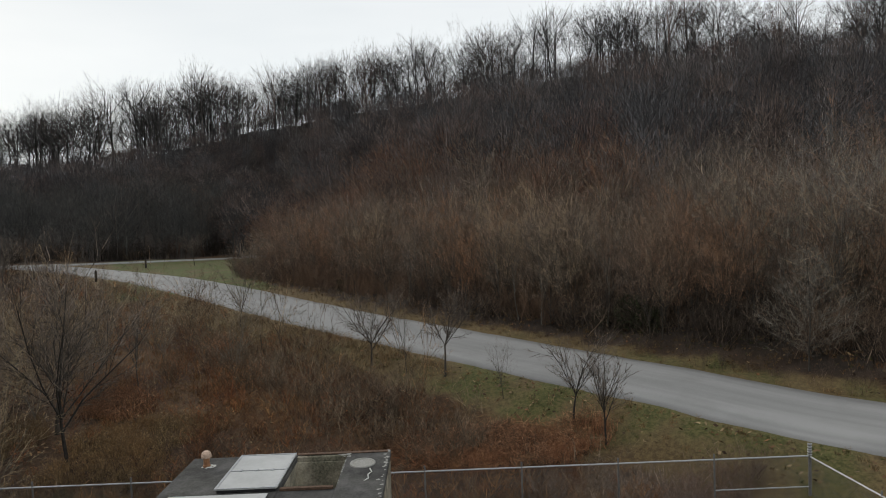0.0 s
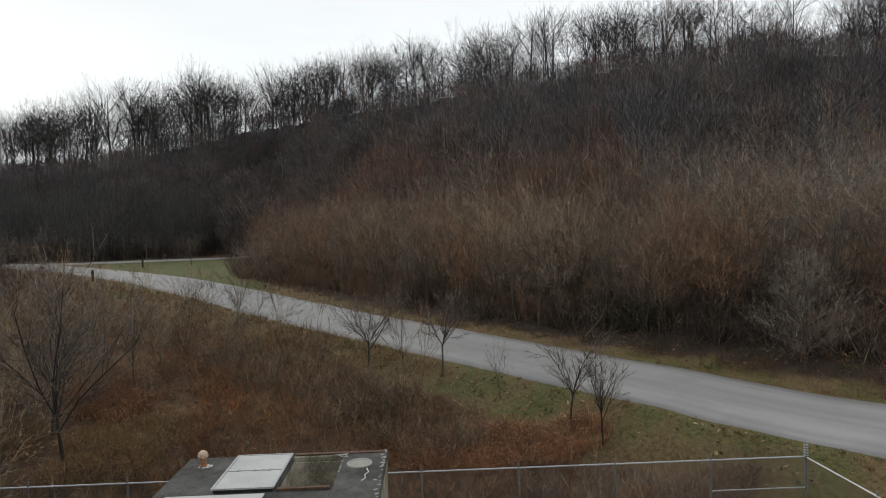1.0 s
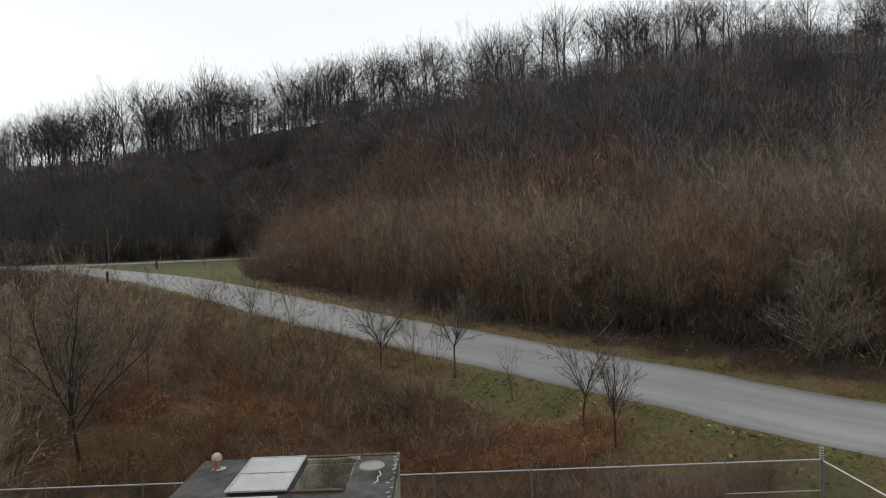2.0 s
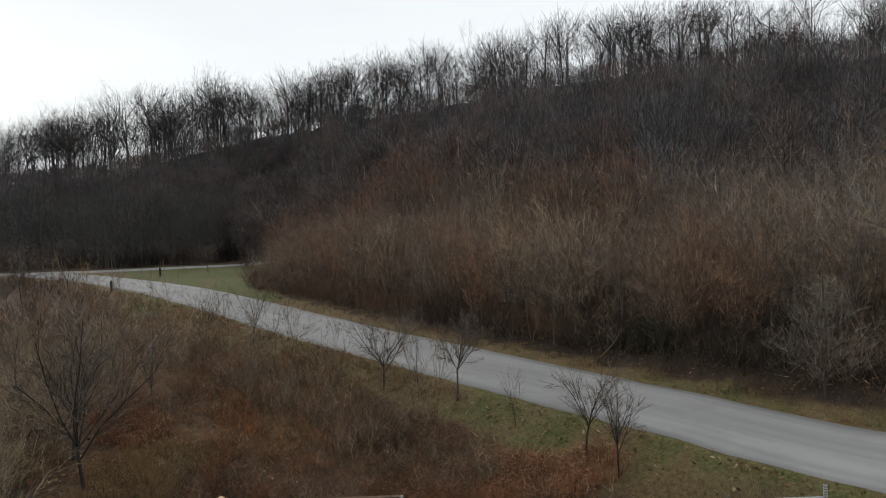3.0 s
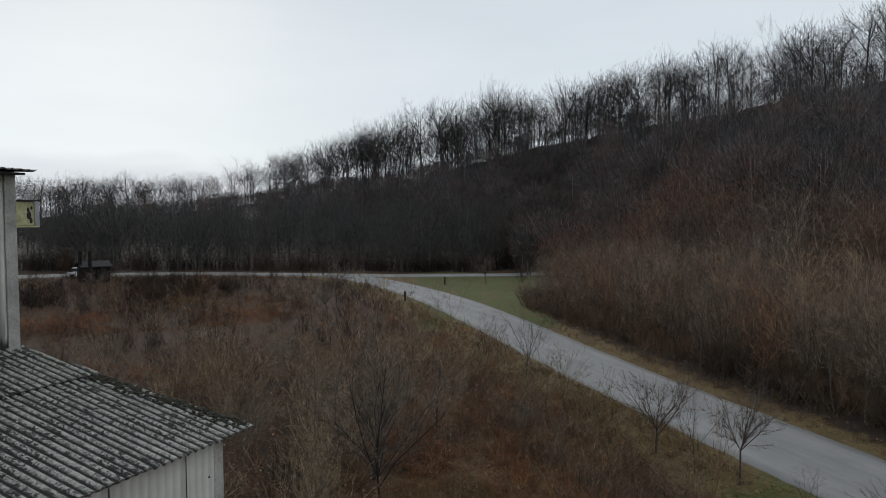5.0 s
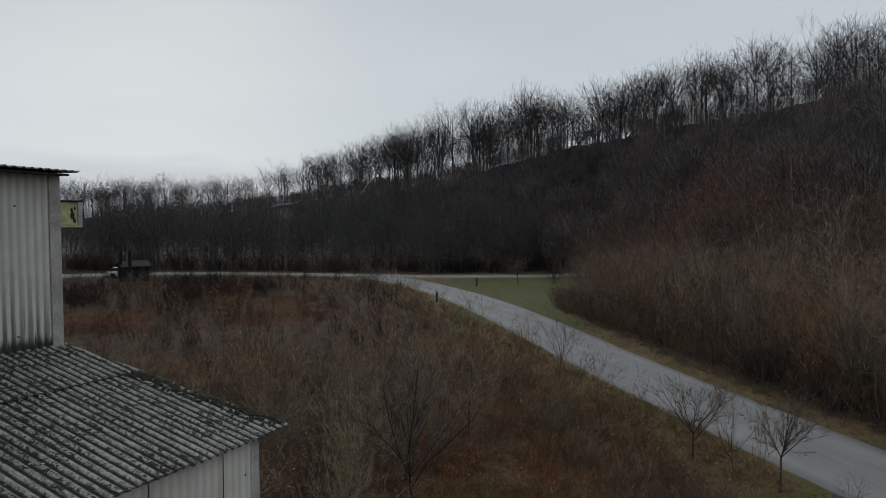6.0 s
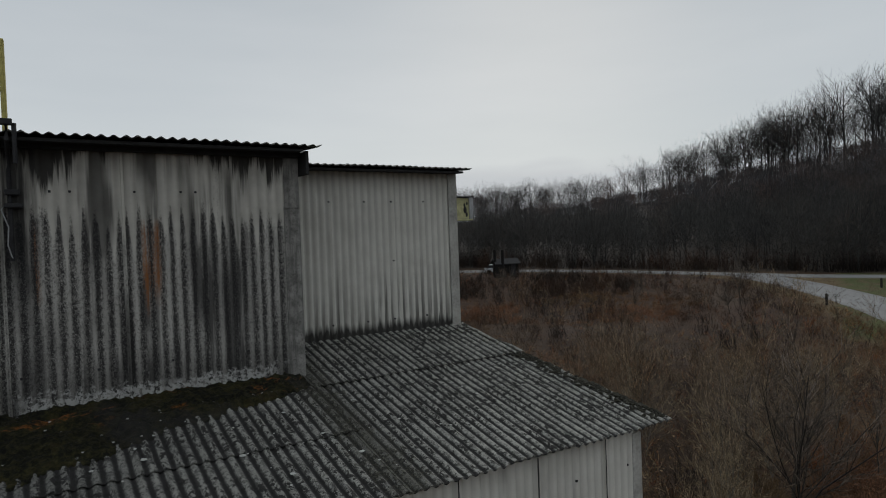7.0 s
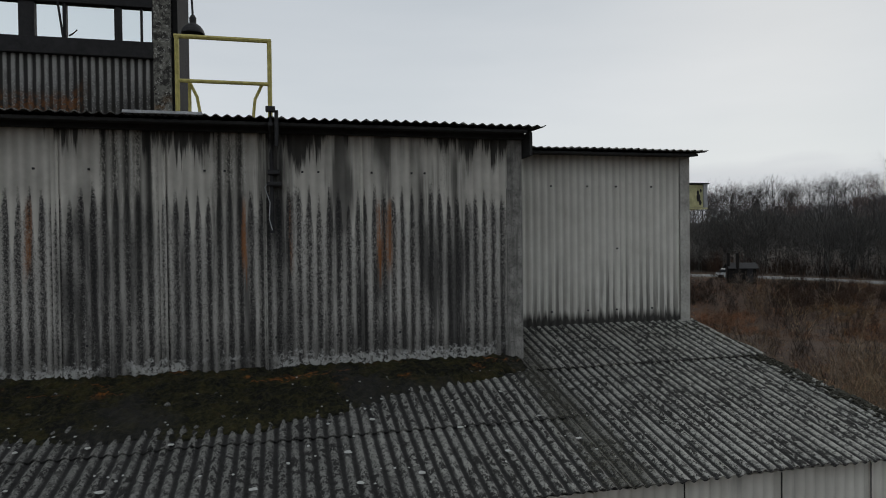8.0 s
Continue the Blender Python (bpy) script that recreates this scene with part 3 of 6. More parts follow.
NEAR_ROAD = [(5.4, -32.4, -10.55), (16.2, -20.7, -9.8), (31.2, -5.2, -9.1), (46.5, 9.1, -8.25), (59.3, 20.6, -7.55), (69.0, 29.0, -7.25), (77.7, 37.1, -7.15), (84.4, 45, -6.9), (89, 53, -6.5), (91, 60, -6.3)]
FAR_ROAD = [(20, 118, -4.5), (40, 105, -4.65), (60, 92, -4.85), (72, 82, -5.1), (82, 73.5, -5.6), (93, 60.5, -6.3), (98, 52, -6.6), (107, 41, -6.9), (113, 34, -7.1), (118, 29.5, -7.0)]
def spline(points, step=1.0):
    """A smooth line through points, as rows about a step apart."""
    p = np.array(points, float)
    p = np.vstack([2 * p[0] - p[1], p, 2 * p[-1] - p[-2]])
    out = []
    for k in range(1, len(p) - 2):
        n = max(2, int(np.linalg.norm(p[k + 1] - p[k]) / step))
        t = np.linspace(0, 1, n, endpoint=False)[:, None]
        a, b, c, d = p[k - 1], p[k], p[k + 1], p[k + 2]
        out.append(0.5 * (2 * b + (c - a) * t + (2 * a - 5 * b + 4 * c - d) * t**2 + (3 * b - a - 3 * c + d) * t**3))
    return np.vstack(out + [p[-2:-1]])


LEVELS = [tuple(p) for p in spline(NEAR_ROAD, 7.0)] + [tuple(p) for p in spline(FAR_ROAD, 12.0)] + [(5, 5, -11.3), (18.5, 8, -11.2), (18.5, -10, -11.2), (-30, 0, -11.4), (0, -40, -11.4), (0, 40, -11.0), (30, 30, -9.6), (30, 55, -8.5),
                                 (55, 45, -8.2), (50, 75, -6.0), (22, -3, -10.7), (60, -8, -8.4), (60.3, 77.2, -4.9), (12, -6, -11.2), (25, 12, -10.3), (29.5, -0.5, -9.6), (32.2, 3.1, -9.5), (43, 12.7, -9.3), (24, -5.2, -10.3), (18, -11.5, -11.3), (20.5, -9.5, -10.9), (15, -12.5, -11.3), (-80, 60, -9.0), (-60, -80, -11.5), (40, -60, -10.5), (10, 80, -6.5)]
LEVELS = np.array(LEVELS, float)


NEAR_LINE, FAR_LINE = spline(NEAR_ROAD), spline(FAR_ROAD)
HALF_NEAR, HALF_FAR = 3.0, 3.2
WOOD_EDGE = [(20, 127), (41, 116.5), (48, 116.5), (57, 117.5), (62, 118.5), (69, 122.5), (73.0, 128), (73.4, 70), (77, 61.4), (82, 52.2), (86, 47.2), (92, 42), (101, 36.6), (108, 34.1), (115, 32.5), (120, 31.7), (125, 31.2), (140, 33)]
RISE_FROM = [(0, 170), (33, 122), (60, 124), (73, 126), (76.5, 126), (80, 88), (86, 60), (92, 48), (100, 42), (112, 38), (125, 36), (150, 45), (180, 90)]
RIDGE_AT = [(0, 420), (34, 400), (43, 380), (50, 300), (57, 247), (61, 231), (66, 212), (73, 185), (82, 160), (92, 140), (102, 140), (111, 142), (119, 146), (125, 150), (150, 190), (180, 300)]
RIDGE_UP = [(0, 6), (34, 9), (43, 10), (50, 13), (57, 16), (61, 16.6), (66, 19.4), (73, 23.2), (82, 24.4), (92, 24.4), (102, 27.3), (111, 28.5), (119, 28.2), (125, 27.6), (150, 30), (180, 10)]


def plate(r2):
    return r2 * np.log(r2 + 1e-9) * 0.5


def fit_plate(p):
    """Weights of the thin plate through the given levels."""
    n = len(p)
    k = plate((p[:, None, 0] - p[None, :, 0]) ** 2 + (p[:, None, 1] - p[None, :, 1]) ** 2) + np.eye(n) * 8.0
    q = np.c_[np.ones(n), p[:, :2]]
    a = np.block([[k, q], [q.T, np.zeros((3, 3))]])
    return np.linalg.solve(a, np.r_[p[:, 2], np.zeros(3)])


PLATE = fit_plate(LEVELS)


def lie(x, y):
    """Height of the ground at x, y (arrays)."""
    x, y = np.asarray(x, float), np.asarray(y, float)
    r = np.hypot(x, y)
    pull = np.minimum(1.0, 140.0 / np.maximum(r, 1e-6))
    u, v = x * pull, y * pull
    z = plate((u[..., None] - LEVELS[:, 0]) ** 2 + (v[..., None] - LEVELS[:, 1]) ** 2) @ PLATE[:-3] + PLATE[-3] + PLATE[-2] * u + PLATE[-1] * v
    z = np.clip(z, -13.5, -2.5)
    b = np.degrees(np.arctan2(x, y)) % 360
    start, end, top = (bearing_table(b, st) for st in (RISE_FROM, RIDGE_AT, RIDGE_UP))
    t = np.clip((r - start) / (end - start), 0, 1)
    up = t ** 1.3 * (b < 180)
    z = z * (1 - up) + top * up
    fall = np.clip((r - end - 30) / 900, 0, 1) * (b < 180)
    return z - 25 * fall


def bedded(x, y, z, line, half, reach):
    """Heights drawn to the road's level beside it, and the distance from its middle."""
    d = np.empty(len(x))
    k = np.empty(len(x), int)
    for n in range(0, len(x), 4000):
        q = (x[n:n + 4000, None] - line[:, 0]) ** 2 + (y[n:n + 4000, None] - line[:, 1]) ** 2
        k[n:n + 4000], d[n:n + 4000] = q.argmin(1), np.sqrt(q.min(1))
    level = lie(line[:, 0], line[:, 1])[k] - 0.03
    t = np.clip((d - half - 0.8) / reach, 0, 1)
    t = t * t * (3 - 2 * t)
    return level * (1 - t) + z * t, d


ROAD_BEDS = ((spline(NEAR_ROAD, 0.3), HALF_NEAR, 2.2), (spline(FAR_ROAD, 0.3), HALF_FAR, 5.0))


def surface(x, y):
    """Height of the finished ground, road banks and all (arrays or numbers)."""
    x, y = np.atleast_1d(np.asarray(x, float)), np.atleast_1d(np.asarray(y, float))
    z = lie(x, y)
    for line, half, reach in ROAD_BEDS:
        z, _ = bedded(x, y, z, line, half, reach)
    return z


def near_line(x, y, line):
    x, y = np.ravel(x), np.ravel(y)
    return np.sqrt(((x[:, None] - line[:, 0]) ** 2 + (y[:, None] - line[:, 1]) ** 2).min(1))


def make_ground():
    rad = np.concatenate([[0.01, 1.5], np.arange(3, 130, 1.7), np.arange(132, 440, 5.0), np.geomspace(445, 4200, 24)])
    ang = np.radians(np.arange(0, 360, 1.5))
    rr, aa = np.meshgrid(rad, ang, indexing="ij")
    x, y = rr * np.sin(aa), rr * np.cos(aa)
    z = lie(x, y)
    rough = np.array([noise.noise((p * 0.35, q * 0.35, 0)) * 0.18 + noise.noise((p * 0.06, q * 0.06, 4)) * 0.5 for p, q in zip(x.ravel(), y.ravel())]).reshape(x.shape)
    verge = np.zeros(x.shape)
    for (line, half, reach), wide in zip(ROAD_BEDS, (4.6, 2.5)):
        level, d = bedded(x.ravel(), y.ravel(), z.ravel(), line, half, reach)
        z, d = level.reshape(x.shape), d.reshape(x.shape)
        rough = rough * np.clip((d - half - 1.5) / 6, 0, 1)
        verge = np.maximum(verge, np.clip(1.15 - (d - half) / wide, 0, 1))
    # mown corner where the two roads meet
    b = np.degrees(np.arctan2(x, y))
    corner = (b > 64.0) & (b < 77.0) & (rr > 60) & (rr < 122)
    verge = np.maximum(verge, corner * 1.0)
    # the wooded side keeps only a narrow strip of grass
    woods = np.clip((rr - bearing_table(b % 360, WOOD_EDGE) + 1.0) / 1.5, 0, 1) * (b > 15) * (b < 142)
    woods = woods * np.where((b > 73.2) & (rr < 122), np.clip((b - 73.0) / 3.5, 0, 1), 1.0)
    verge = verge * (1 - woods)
    # field seen toward the sun: its backlit darkness is put into the ground colour
    backlit_side = np.clip((62 - b) / 6, 0, 1) * (y > 14) * (b > 5) * (rr < 66)
    woods = np.maximum(woods, 0.25 * backlit_side)
    clump = np.array([noise.noise((p * 0.13, q * 0.13, 7.3)) + 0.5 * noise.noise((p * 0.31, q * 0.31, 2.1)) + 0.06 for p, q in zip(x.ravel(), y.ravel())]).reshape(x.shape)
    # held high toward the sun too, so the backlit ground is coloured dark
    clump = np.maximum(np.clip(0.5 + 2.5 * clump, 0, 1), np.clip((62 - np.degrees(np.arctan2(x, y))) / 6, 0, 0.9) * (y > 12))
    lush = np.maximum(corner * 1.0, np.clip((36 - x) / 6, 0, 1) * (y < 6) * np.clip(0.95 - clump, 0, 0.6))
    z = z + rough
    verts = np.stack([x, y, z], -1).reshape(-1, 3)
    n, m = len(rad), len(ang)
    i, j = np.meshgrid(np.arange(n - 1), np.arange(m), indexing="ij")
    a, b2 = i * m + j, i * m + (j + 1) % m
    c, d = b2 + m, a + m
    tris = np.concatenate([np.stack([a, b2, c], -1).reshape(-1, 3), np.stack([a, c, d], -1).reshape(-1, 3)])
    me = fast_mesh("ground", verts, tris[:, ::-1], GROUND)
    for p in me.polygons:
        p.use_smooth = True
    for key, values in (("verge", verge), ("woods", woods), ("brush_cover", clump), ("lush", lush)):
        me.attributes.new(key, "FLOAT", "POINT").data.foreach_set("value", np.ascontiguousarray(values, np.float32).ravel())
    return tagged(new("ground", me), "brown winter field and leaf litter on rolling ground", "ground", kind="structure")


def ribbon(name, line, lo, hi, lift, mat, label, category, cross=6, ragged=0.0):
    """A strip along a line, between two offsets to its right."""
    d = np.gradient(line[:, :2], axis=0)
    d /= np.linalg.norm(d, axis=1, keepdims=True)
    side = np.stack([d[:, 1], -d[:, 0]], 1)
    verts, faces = [], []
    rng = random.Random(5)
    for n, p in enumerate(line):
        z = float(lie(p[0], p[1])) + lift
        left, right = (rng.uniform(-ragged, ragged) for _ in range(2))
        for k in range(cross + 1):
            off = lo + (hi - lo) * max(0, min(1, (k - 1) / (cross - 2)))
            off += (left if k < 2 else right if k > cross - 2 else 0) + (-0.06 if k == 0 else 0.06 if k == cross else 0)
            crown = 0.07 * (1 - (2 * k / cross - 1) ** 2)
            q = p[:2] + side[n] * off
            verts.append((q[0], q[1], z + (-0.3 if k in (0, cross) else crown)))
    w = cross + 1
    for n in range(len(line) - 1):
        for k in range(cross):
            faces.append((n * w + k, n * w + k + 1, (n + 1) * w + k + 1, (n + 1) * w + k))
    ob = mesh_object(name, verts, faces, mat, smooth=True)
    return tagged(ob, label, category, kind="structure")


make_ground()
ribbon("road", NEAR_LINE, -HALF_NEAR, HALF_NEAR, 0.0, ROAD, "worn grey asphalt lane with crumbled edges", "road", 10, 0.07)
ribbon("road_far", FAR_LINE, -HALF_FAR, HALF_FAR, 0.012, ROAD, "pale asphalt road along the foot of the woods", "road", 10, 0.06)


# ---- bare trees ----
def grow(rng, bole, majors, spread, subs, tips, twigs, trunk, fine_r, leader=False, end=-1.0):
    """Sticks of one bare tree one metre high, foot at the origin: (trunk and limbs, twigs)."""
    limbs, fine = [], []

    def wander(d, much, lift):
        return (d + Vector((rng.gauss(0, much), rng.gauss(0, much), rng.gauss(lift, much * 0.6)))).normalized()

    def aside(d, much):
        side = d.orthogonal().normalized()
        side.rotate(Matrix.Rotation(rng.uniform(0, 6.283), 3, d))
        return (d + side * much).normalized()

    def tip(p, d, length):
        q = p + d * length
        fine.append((*p, *q, fine_r * 1.7, end))
        for _ in range(twigs):
            o = p.lerp(q, rng.uniform(0.05, 1.0))
            w = wander(aside(d, rng.uniform(0.3, 1.1)), 0.12, 0.05)
            fine.append((*o, *(o + w * length * rng.uniform(0.3, 0.8)), fine_r * rng.uniform(0.6, 1.1), end))

    def limb(p, d, length, r, steps, level):
        for n in range(steps):
            d = wander(d, 0.12, 0.06)
            q = p + d * length / steps
            r1 = r * (0.8 if level == 1 else 0.7)
            limbs.append((*p, *q, r, r1))
            if level == 1:
                for _ in range(subs):
                    limb(p.lerp(q, rng.uniform(0.3, 1)), aside(d, rng.uniform(0.45, 0.95)), length * rng.uniform(0.28, 0.5), r1 * 0.5, 2, 2)
            else:
                for _ in range(tips):
                    tip(p.lerp(q, rng.uniform(0.2, 1)), aside(d, rng.uniform(0.3, 0.9)), length * rng.uniform(0.4, 0.7))
            p, r = q, r1
        tip(p, d, length * 0.4)

    p, d = Vector((0, 0, -0.02)), Vector((rng.gauss(0, 0.05), rng.gauss(0, 0.05), 1)).normalized()
    steps, r = 4, trunk
    for n in range(steps):
        d = wander(d, 0.05, 0.12)
        q = p + d * bole / steps
        limbs.append((*p, *q, r * (1.4 if n == 0 else 1.0), r * 0.9))
        p, r = q, r * 0.9
        if n == steps - 1 or (n == steps - 2 and rng.random() < 0.5):
            for k in range(majors if n == steps - 1 else 1):
                turn = 6.283 * (k + rng.uniform(0, 0.7)) / max(majors, 1)
                much = spread * rng.uniform(0.55, 1.25)
                w = Vector((math.cos(turn) * much, math.sin(turn) * much, 1)).normalized()
                limb(p, w, (1 - bole) * rng.uniform(0.62, 0.9), r * rng.uniform(0.5, 0.7), 3, 1)
    if leader:
        limb(p, d, (1 - bole) * 0.85, r * 0.8, 4, 1)
    return np.array(limbs), np.array(fine)


def spire(rng, count, reach, trunk, fine_r, end=-1.0, limb=0.24):
    """One bare tree a metre high with a straight stem and level limbs, shorter towards the top."""
    limbs, fine = [], []
    p, r = Vector((0, 0, -0.02)), trunk
    stem = [p]
    for k in range(8):
        q = Vector((p.x + rng.gauss(0, 0.006), p.y + rng.gauss(0, 0.006), p.z + 0.125))
        limbs.append((*p, *q, r * (1.3 if k == 0 else 1.0), r * 0.84))
        p, r = q, r * 0.84
        stem.append(p)
    for k in range(count):
        h = 0.14 + 0.82 * (k / count) ** 0.9
        at = stem[int(h * 8)].lerp(stem[min(8, int(h * 8) + 1)], h * 8 % 1)
        turn = k * 2.4 + rng.uniform(-0.5, 0.5)
        ln = (reach * (1 - h) ** 0.75 + 0.03) * rng.uniform(0.6, 1.15)
        d = Vector((math.cos(turn), math.sin(turn), rng.uniform(0.15, 0.6))).normalized()
        a, thick = at, trunk * limb * (1 - h * 0.7)
        for n in range(3):
            b = a + d * ln / 3
            limbs.append((*a, *b, thick, thick * 0.62))
            for _ in range(3 + n):
                o = a.lerp(b, rng.random())
                w = (d + Vector((rng.gauss(0, 0.6), rng.gauss(0, 0.6), rng.uniform(-0.1, 0.9)))).normalized()
                t = o + w * ln * rng.uniform(0.18, 0.4)
                fine.append((*o, *t, fine_r * 1.6, end))
                for _ in range(4):
                    c = o.lerp(t, rng.uniform(0.2, 1))
                    v = (w + Vector((rng.gauss(0, 0.6), rng.gauss(0, 0.6), rng.gauss(0.2, 0.4)))).normalized()
                    fine.append((*c, *(c + v * ln * rng.uniform(0.08, 0.2)), fine_r * rng.uniform(0.7, 1.1), end))
            d = (d + Vector((rng.gauss(0, 0.12), rng.gauss(0, 0.12), 0.14))).normalized()
            a, thick = b, thick * 0.62
    return np.array(limbs), np.array(fine)


def dome(rng, bole, width, count, trunk, fine_r, lift=0.5, forks=0):
    """One bare tree a metre high with a rounded crown of fine twigs."""
    limbs, fine = [], []
    mid, half, wide = (1 + bole) / 2, (1 - bole) / 2, width / 2
    lean = Vector((rng.gauss(0, 0.03), rng.gauss(0, 0.03), 1))
    limbs.append((0, 0, -0.03, *(lean * bole), trunk * 1.2, trunk * 0.8))
    limbs.append((*(lean * bole), *(lean * 0.8), trunk * 0.8, trunk * 0.2))
    bumps = [(Vector((rng.gauss(0, 1), rng.gauss(0, 1), rng.uniform(-0.2, 1.2))).normalized(), rng.uniform(0.75, 1.15)) for _ in range(7)]
    for _ in range(8):
        a = lean * rng.uniform(bole * 0.8, 0.6)
        t, r = rng.uniform(0, 6.283), rng.uniform(0.4, 0.85)
        b = Vector((math.cos(t) * wide * r, math.sin(t) * wide * r, mid + half * rng.uniform(0.0, 0.7)))
        limbs.append((*a, *b, trunk * 0.4, trunk * 0.12))
        for _ in range(forks):
            o = a.lerp(b, rng.uniform(0.3, 0.9))
            w = Vector((b.x * rng.uniform(0.6, 1.5) + rng.gauss(0, 0.08), b.y * rng.uniform(0.6, 1.5) + rng.gauss(0, 0.08), o.z + (1 - bole) * rng.uniform(0.15, 0.4)))
            limbs.append((*o, *w, trunk * 0.17, -1.0))
    for _ in range(count):
        d = Vector((rng.gauss(0, 1), rng.gauss(0, 1), rng.gauss(0.25, 1))).normalized()
        best = max(bumps, key=lambda g: g[0].dot(d))
        r = (0.35 + 0.65 * rng.random() ** 0.6) * best[1]
        p = Vector((d.x * wide * r, d.y * wide * r, mid + d.z * half * r))
        w = (d * 0.8 + Vector((rng.gauss(0, 0.35), rng.gauss(0, 0.35), lift + rng.gauss(0, 0.3)))).normalized()
        ln = rng.uniform(0.04, 0.12) * (1.1 if lift > 1 else 1)
        fine.append((*(p - w * ln * 0.6), *(p + w * ln * 0.4), fine_r * rng.uniform(0.6, 1.2), -1.0))
    return np.array(limbs), np.array(fine)


def stems(rng, count, lean, thick, sides):
    """Sticks of one shrub a metre high: stems from the ground that fan out, with side twigs."""
    fine = []
    for _ in range(count):
        t = rng.uniform(0, 6.28)
        w = Vector((math.cos(t) * lean * rng.uniform(0.1, 1), math.sin(t) * lean * rng.uniform(0.1, 1), 1)).normalized()
        o = Vector((rng.gauss(0, 0.14), rng.gauss(0, 0.14), -0.08))
        ln = rng.uniform(0.5, 1.08)
        mid = o + w * ln * 0.5
        w2 = (w + Vector((rng.gauss(0, 0.2), rng.gauss(0, 0.2), 0.1))).normalized()
        fine.append((*o, *mid, thick, thick * 0.6))
        fine.append((*mid, *(mid + w2 * ln * 0.5), thick * 0.6, 0.0))
        for _ in range(sides):
            q = o + w * ln * rng.uniform(0.25, 0.95)
            g = Vector((rng.gauss(0, 0.6), rng.gauss(0, 0.6), rng.uniform(0.3, 1.1))).normalized()
            fine.append((*q, *(q + g * ln * rng.uniform(0.15, 0.4)), thick * 0.5, -1.0))
    return np.array(fine)


def blades(rng, count, lean, thick):
    """Dry grass: arching blades from one root."""
    fine = []
    for _ in range(count):
        t, l = rng.uniform(0, 6.28), lean * rng.uniform(0.15, 1)
        o = Vector((rng.gauss(0, 0.24), rng.gauss(0, 0.24), -0.05))
        ln = rng.uniform(0.45, 1.05)
        way = Vector((math.cos(t), math.sin(t), 0))
        mid = o + way * l * ln * 0.35 + Vector((0, 0, ln * 0.62))
        tip = mid + way * l * ln * 0.6 + Vector((rng.gauss(0, 0.06), rng.gauss(0, 0.06), ln * rng.uniform(-0.05, 0.34)))
        fine.append((*o, *mid.lerp(tip, 0.3), thick * 1.2, -1.0))
        fine.append((*mid, *tip, thick * 0.8, -1.0))
    return np.array(fine)


def polar(rng, b0, b1, lo, hi, power=1.0):
    """A spot between two lines that are told by bearing."""
    bb = rng.uniform(b0, b1)
    t = rng.random() ** power
    r0, r1 = bearing_table(bb, lo), bearing_table(bb, hi)
    r = r0 + (r1 - r0) * t
    return r * math.sin(radians(bb)), r * math.cos(radians(bb))


def stand(name, spots, kinds, low, high, mat, label, category, seed, thick=1.0, grown=None):
    """One stand of plants: template plants at the spots, joined; grown(x, y) tells how well they grow there."""
    rng = random.Random(seed)
    rows = []
    zs = surface(np.array([q[0] for q in spots]), np.array([q[1] for q in spots]))
    for (x, y), z in zip(spots, zs):
        t = rng.choice(kinds)
        segs = np.concatenate(t) if isinstance(t, tuple) else t
        size = rng.uniform(low, high) * (grown(x, y) if grown else 1.0)
        rows.append(np.c_[moved(segs, (x, y, z), rng.uniform(0, 6.28), size, size * thick), np.full(len(segs), rng.random())])
    v, t, tint = sticks(np.concatenate(rows))
    ob = new(name, fast_mesh(name, v, t, mat))
    ob.data.attributes.new("tint", "FLOAT", "POINT").data.foreach_set("value", np.ascontiguousarray(tint, np.float32))
    return tagged(ob, label, category, kind="stuff")


RNG = random.Random(11)
OAK = [grow(RNG, RNG.uniform(0.14, 0.3), RNG.choice((4, 5, 6)), 0.62, 2, 2, 12, 0.0085, 0.0005) for _ in range(8)]
WOOD = [grow(RNG, RNG.uniform(0.2, 0.4), 4, 0.62, 1, 2, 10, 0.010, 0.0014) for _ in range(8)]
SLIM = [grow(RNG, RNG.uniform(0.12, 0.3), 3, 0.4, 1, 1, 13, 0.008, 0.0014, True) for _ in range(8)]
TANGLE = [stems(RNG, 9, 1.15, 0.0085, 11) for _ in range(8)]
SHRUB = [stems(RNG, 12, 0.6, 0.0075, 7) for _ in range(8)]
WEED = [stems(RNG, 9, 0.5, 0.005, 5) for _ in range(6)]
TUFT = [blades(RNG, 16, 1.0, 0.006) for _ in range(6)]

INNER_EDGE = [(b, r + 12) for b, r in WOOD_EDGE]
THICKET = [(b, r + 7) for b, r in WOOD_EDGE]
HALF_WAY = [(20, 170), (60, 165), (73, 150), (73.4, 108), (80, 92), (92, 70), (112, 58), (140, 60)]
DOME = [dome(RNG, RNG.uniform(0.1, 0.22), RNG.uniform(0.65, 0.9), 620, 0.010, 0.0028, 0.6, 2) for _ in range(8)]
TALL = [dome(RNG, RNG.uniform(0.12, 0.24), RNG.uniform(0.6, 0.9), 520, 0.010, 0.0013, 0.35, 5) for _ in range(8)]
LOW_DOME = [dome(RNG, RNG.uniform(0.03, 0.1), RNG.uniform(0.55, 0.8), 460, 0.009, 0.0030, 0.8, 2) for _ in range(8)]
BROOM = [grow(RNG, RNG.uniform(0.08, 0.2), RNG.choice((4, 5)), RNG.uniform(0.26, 0.42), 2, 1, 8, 0.0055, 0.0010, True) for _ in range(10)]


def out_from(line, more):
    """The line told by bearing, moved outwards."""
    return [(b, r + more) for b, r in line]


BEHIND, UPPER, LIP = out_from(RIDGE_AT, 60), out_from(RIDGE_AT, -48), out_from(RIDGE_AT, -14)
NEAR_CREST, OVER_CREST = out_from(RIDGE_AT, -5), out_from(RIDGE_AT, 10)


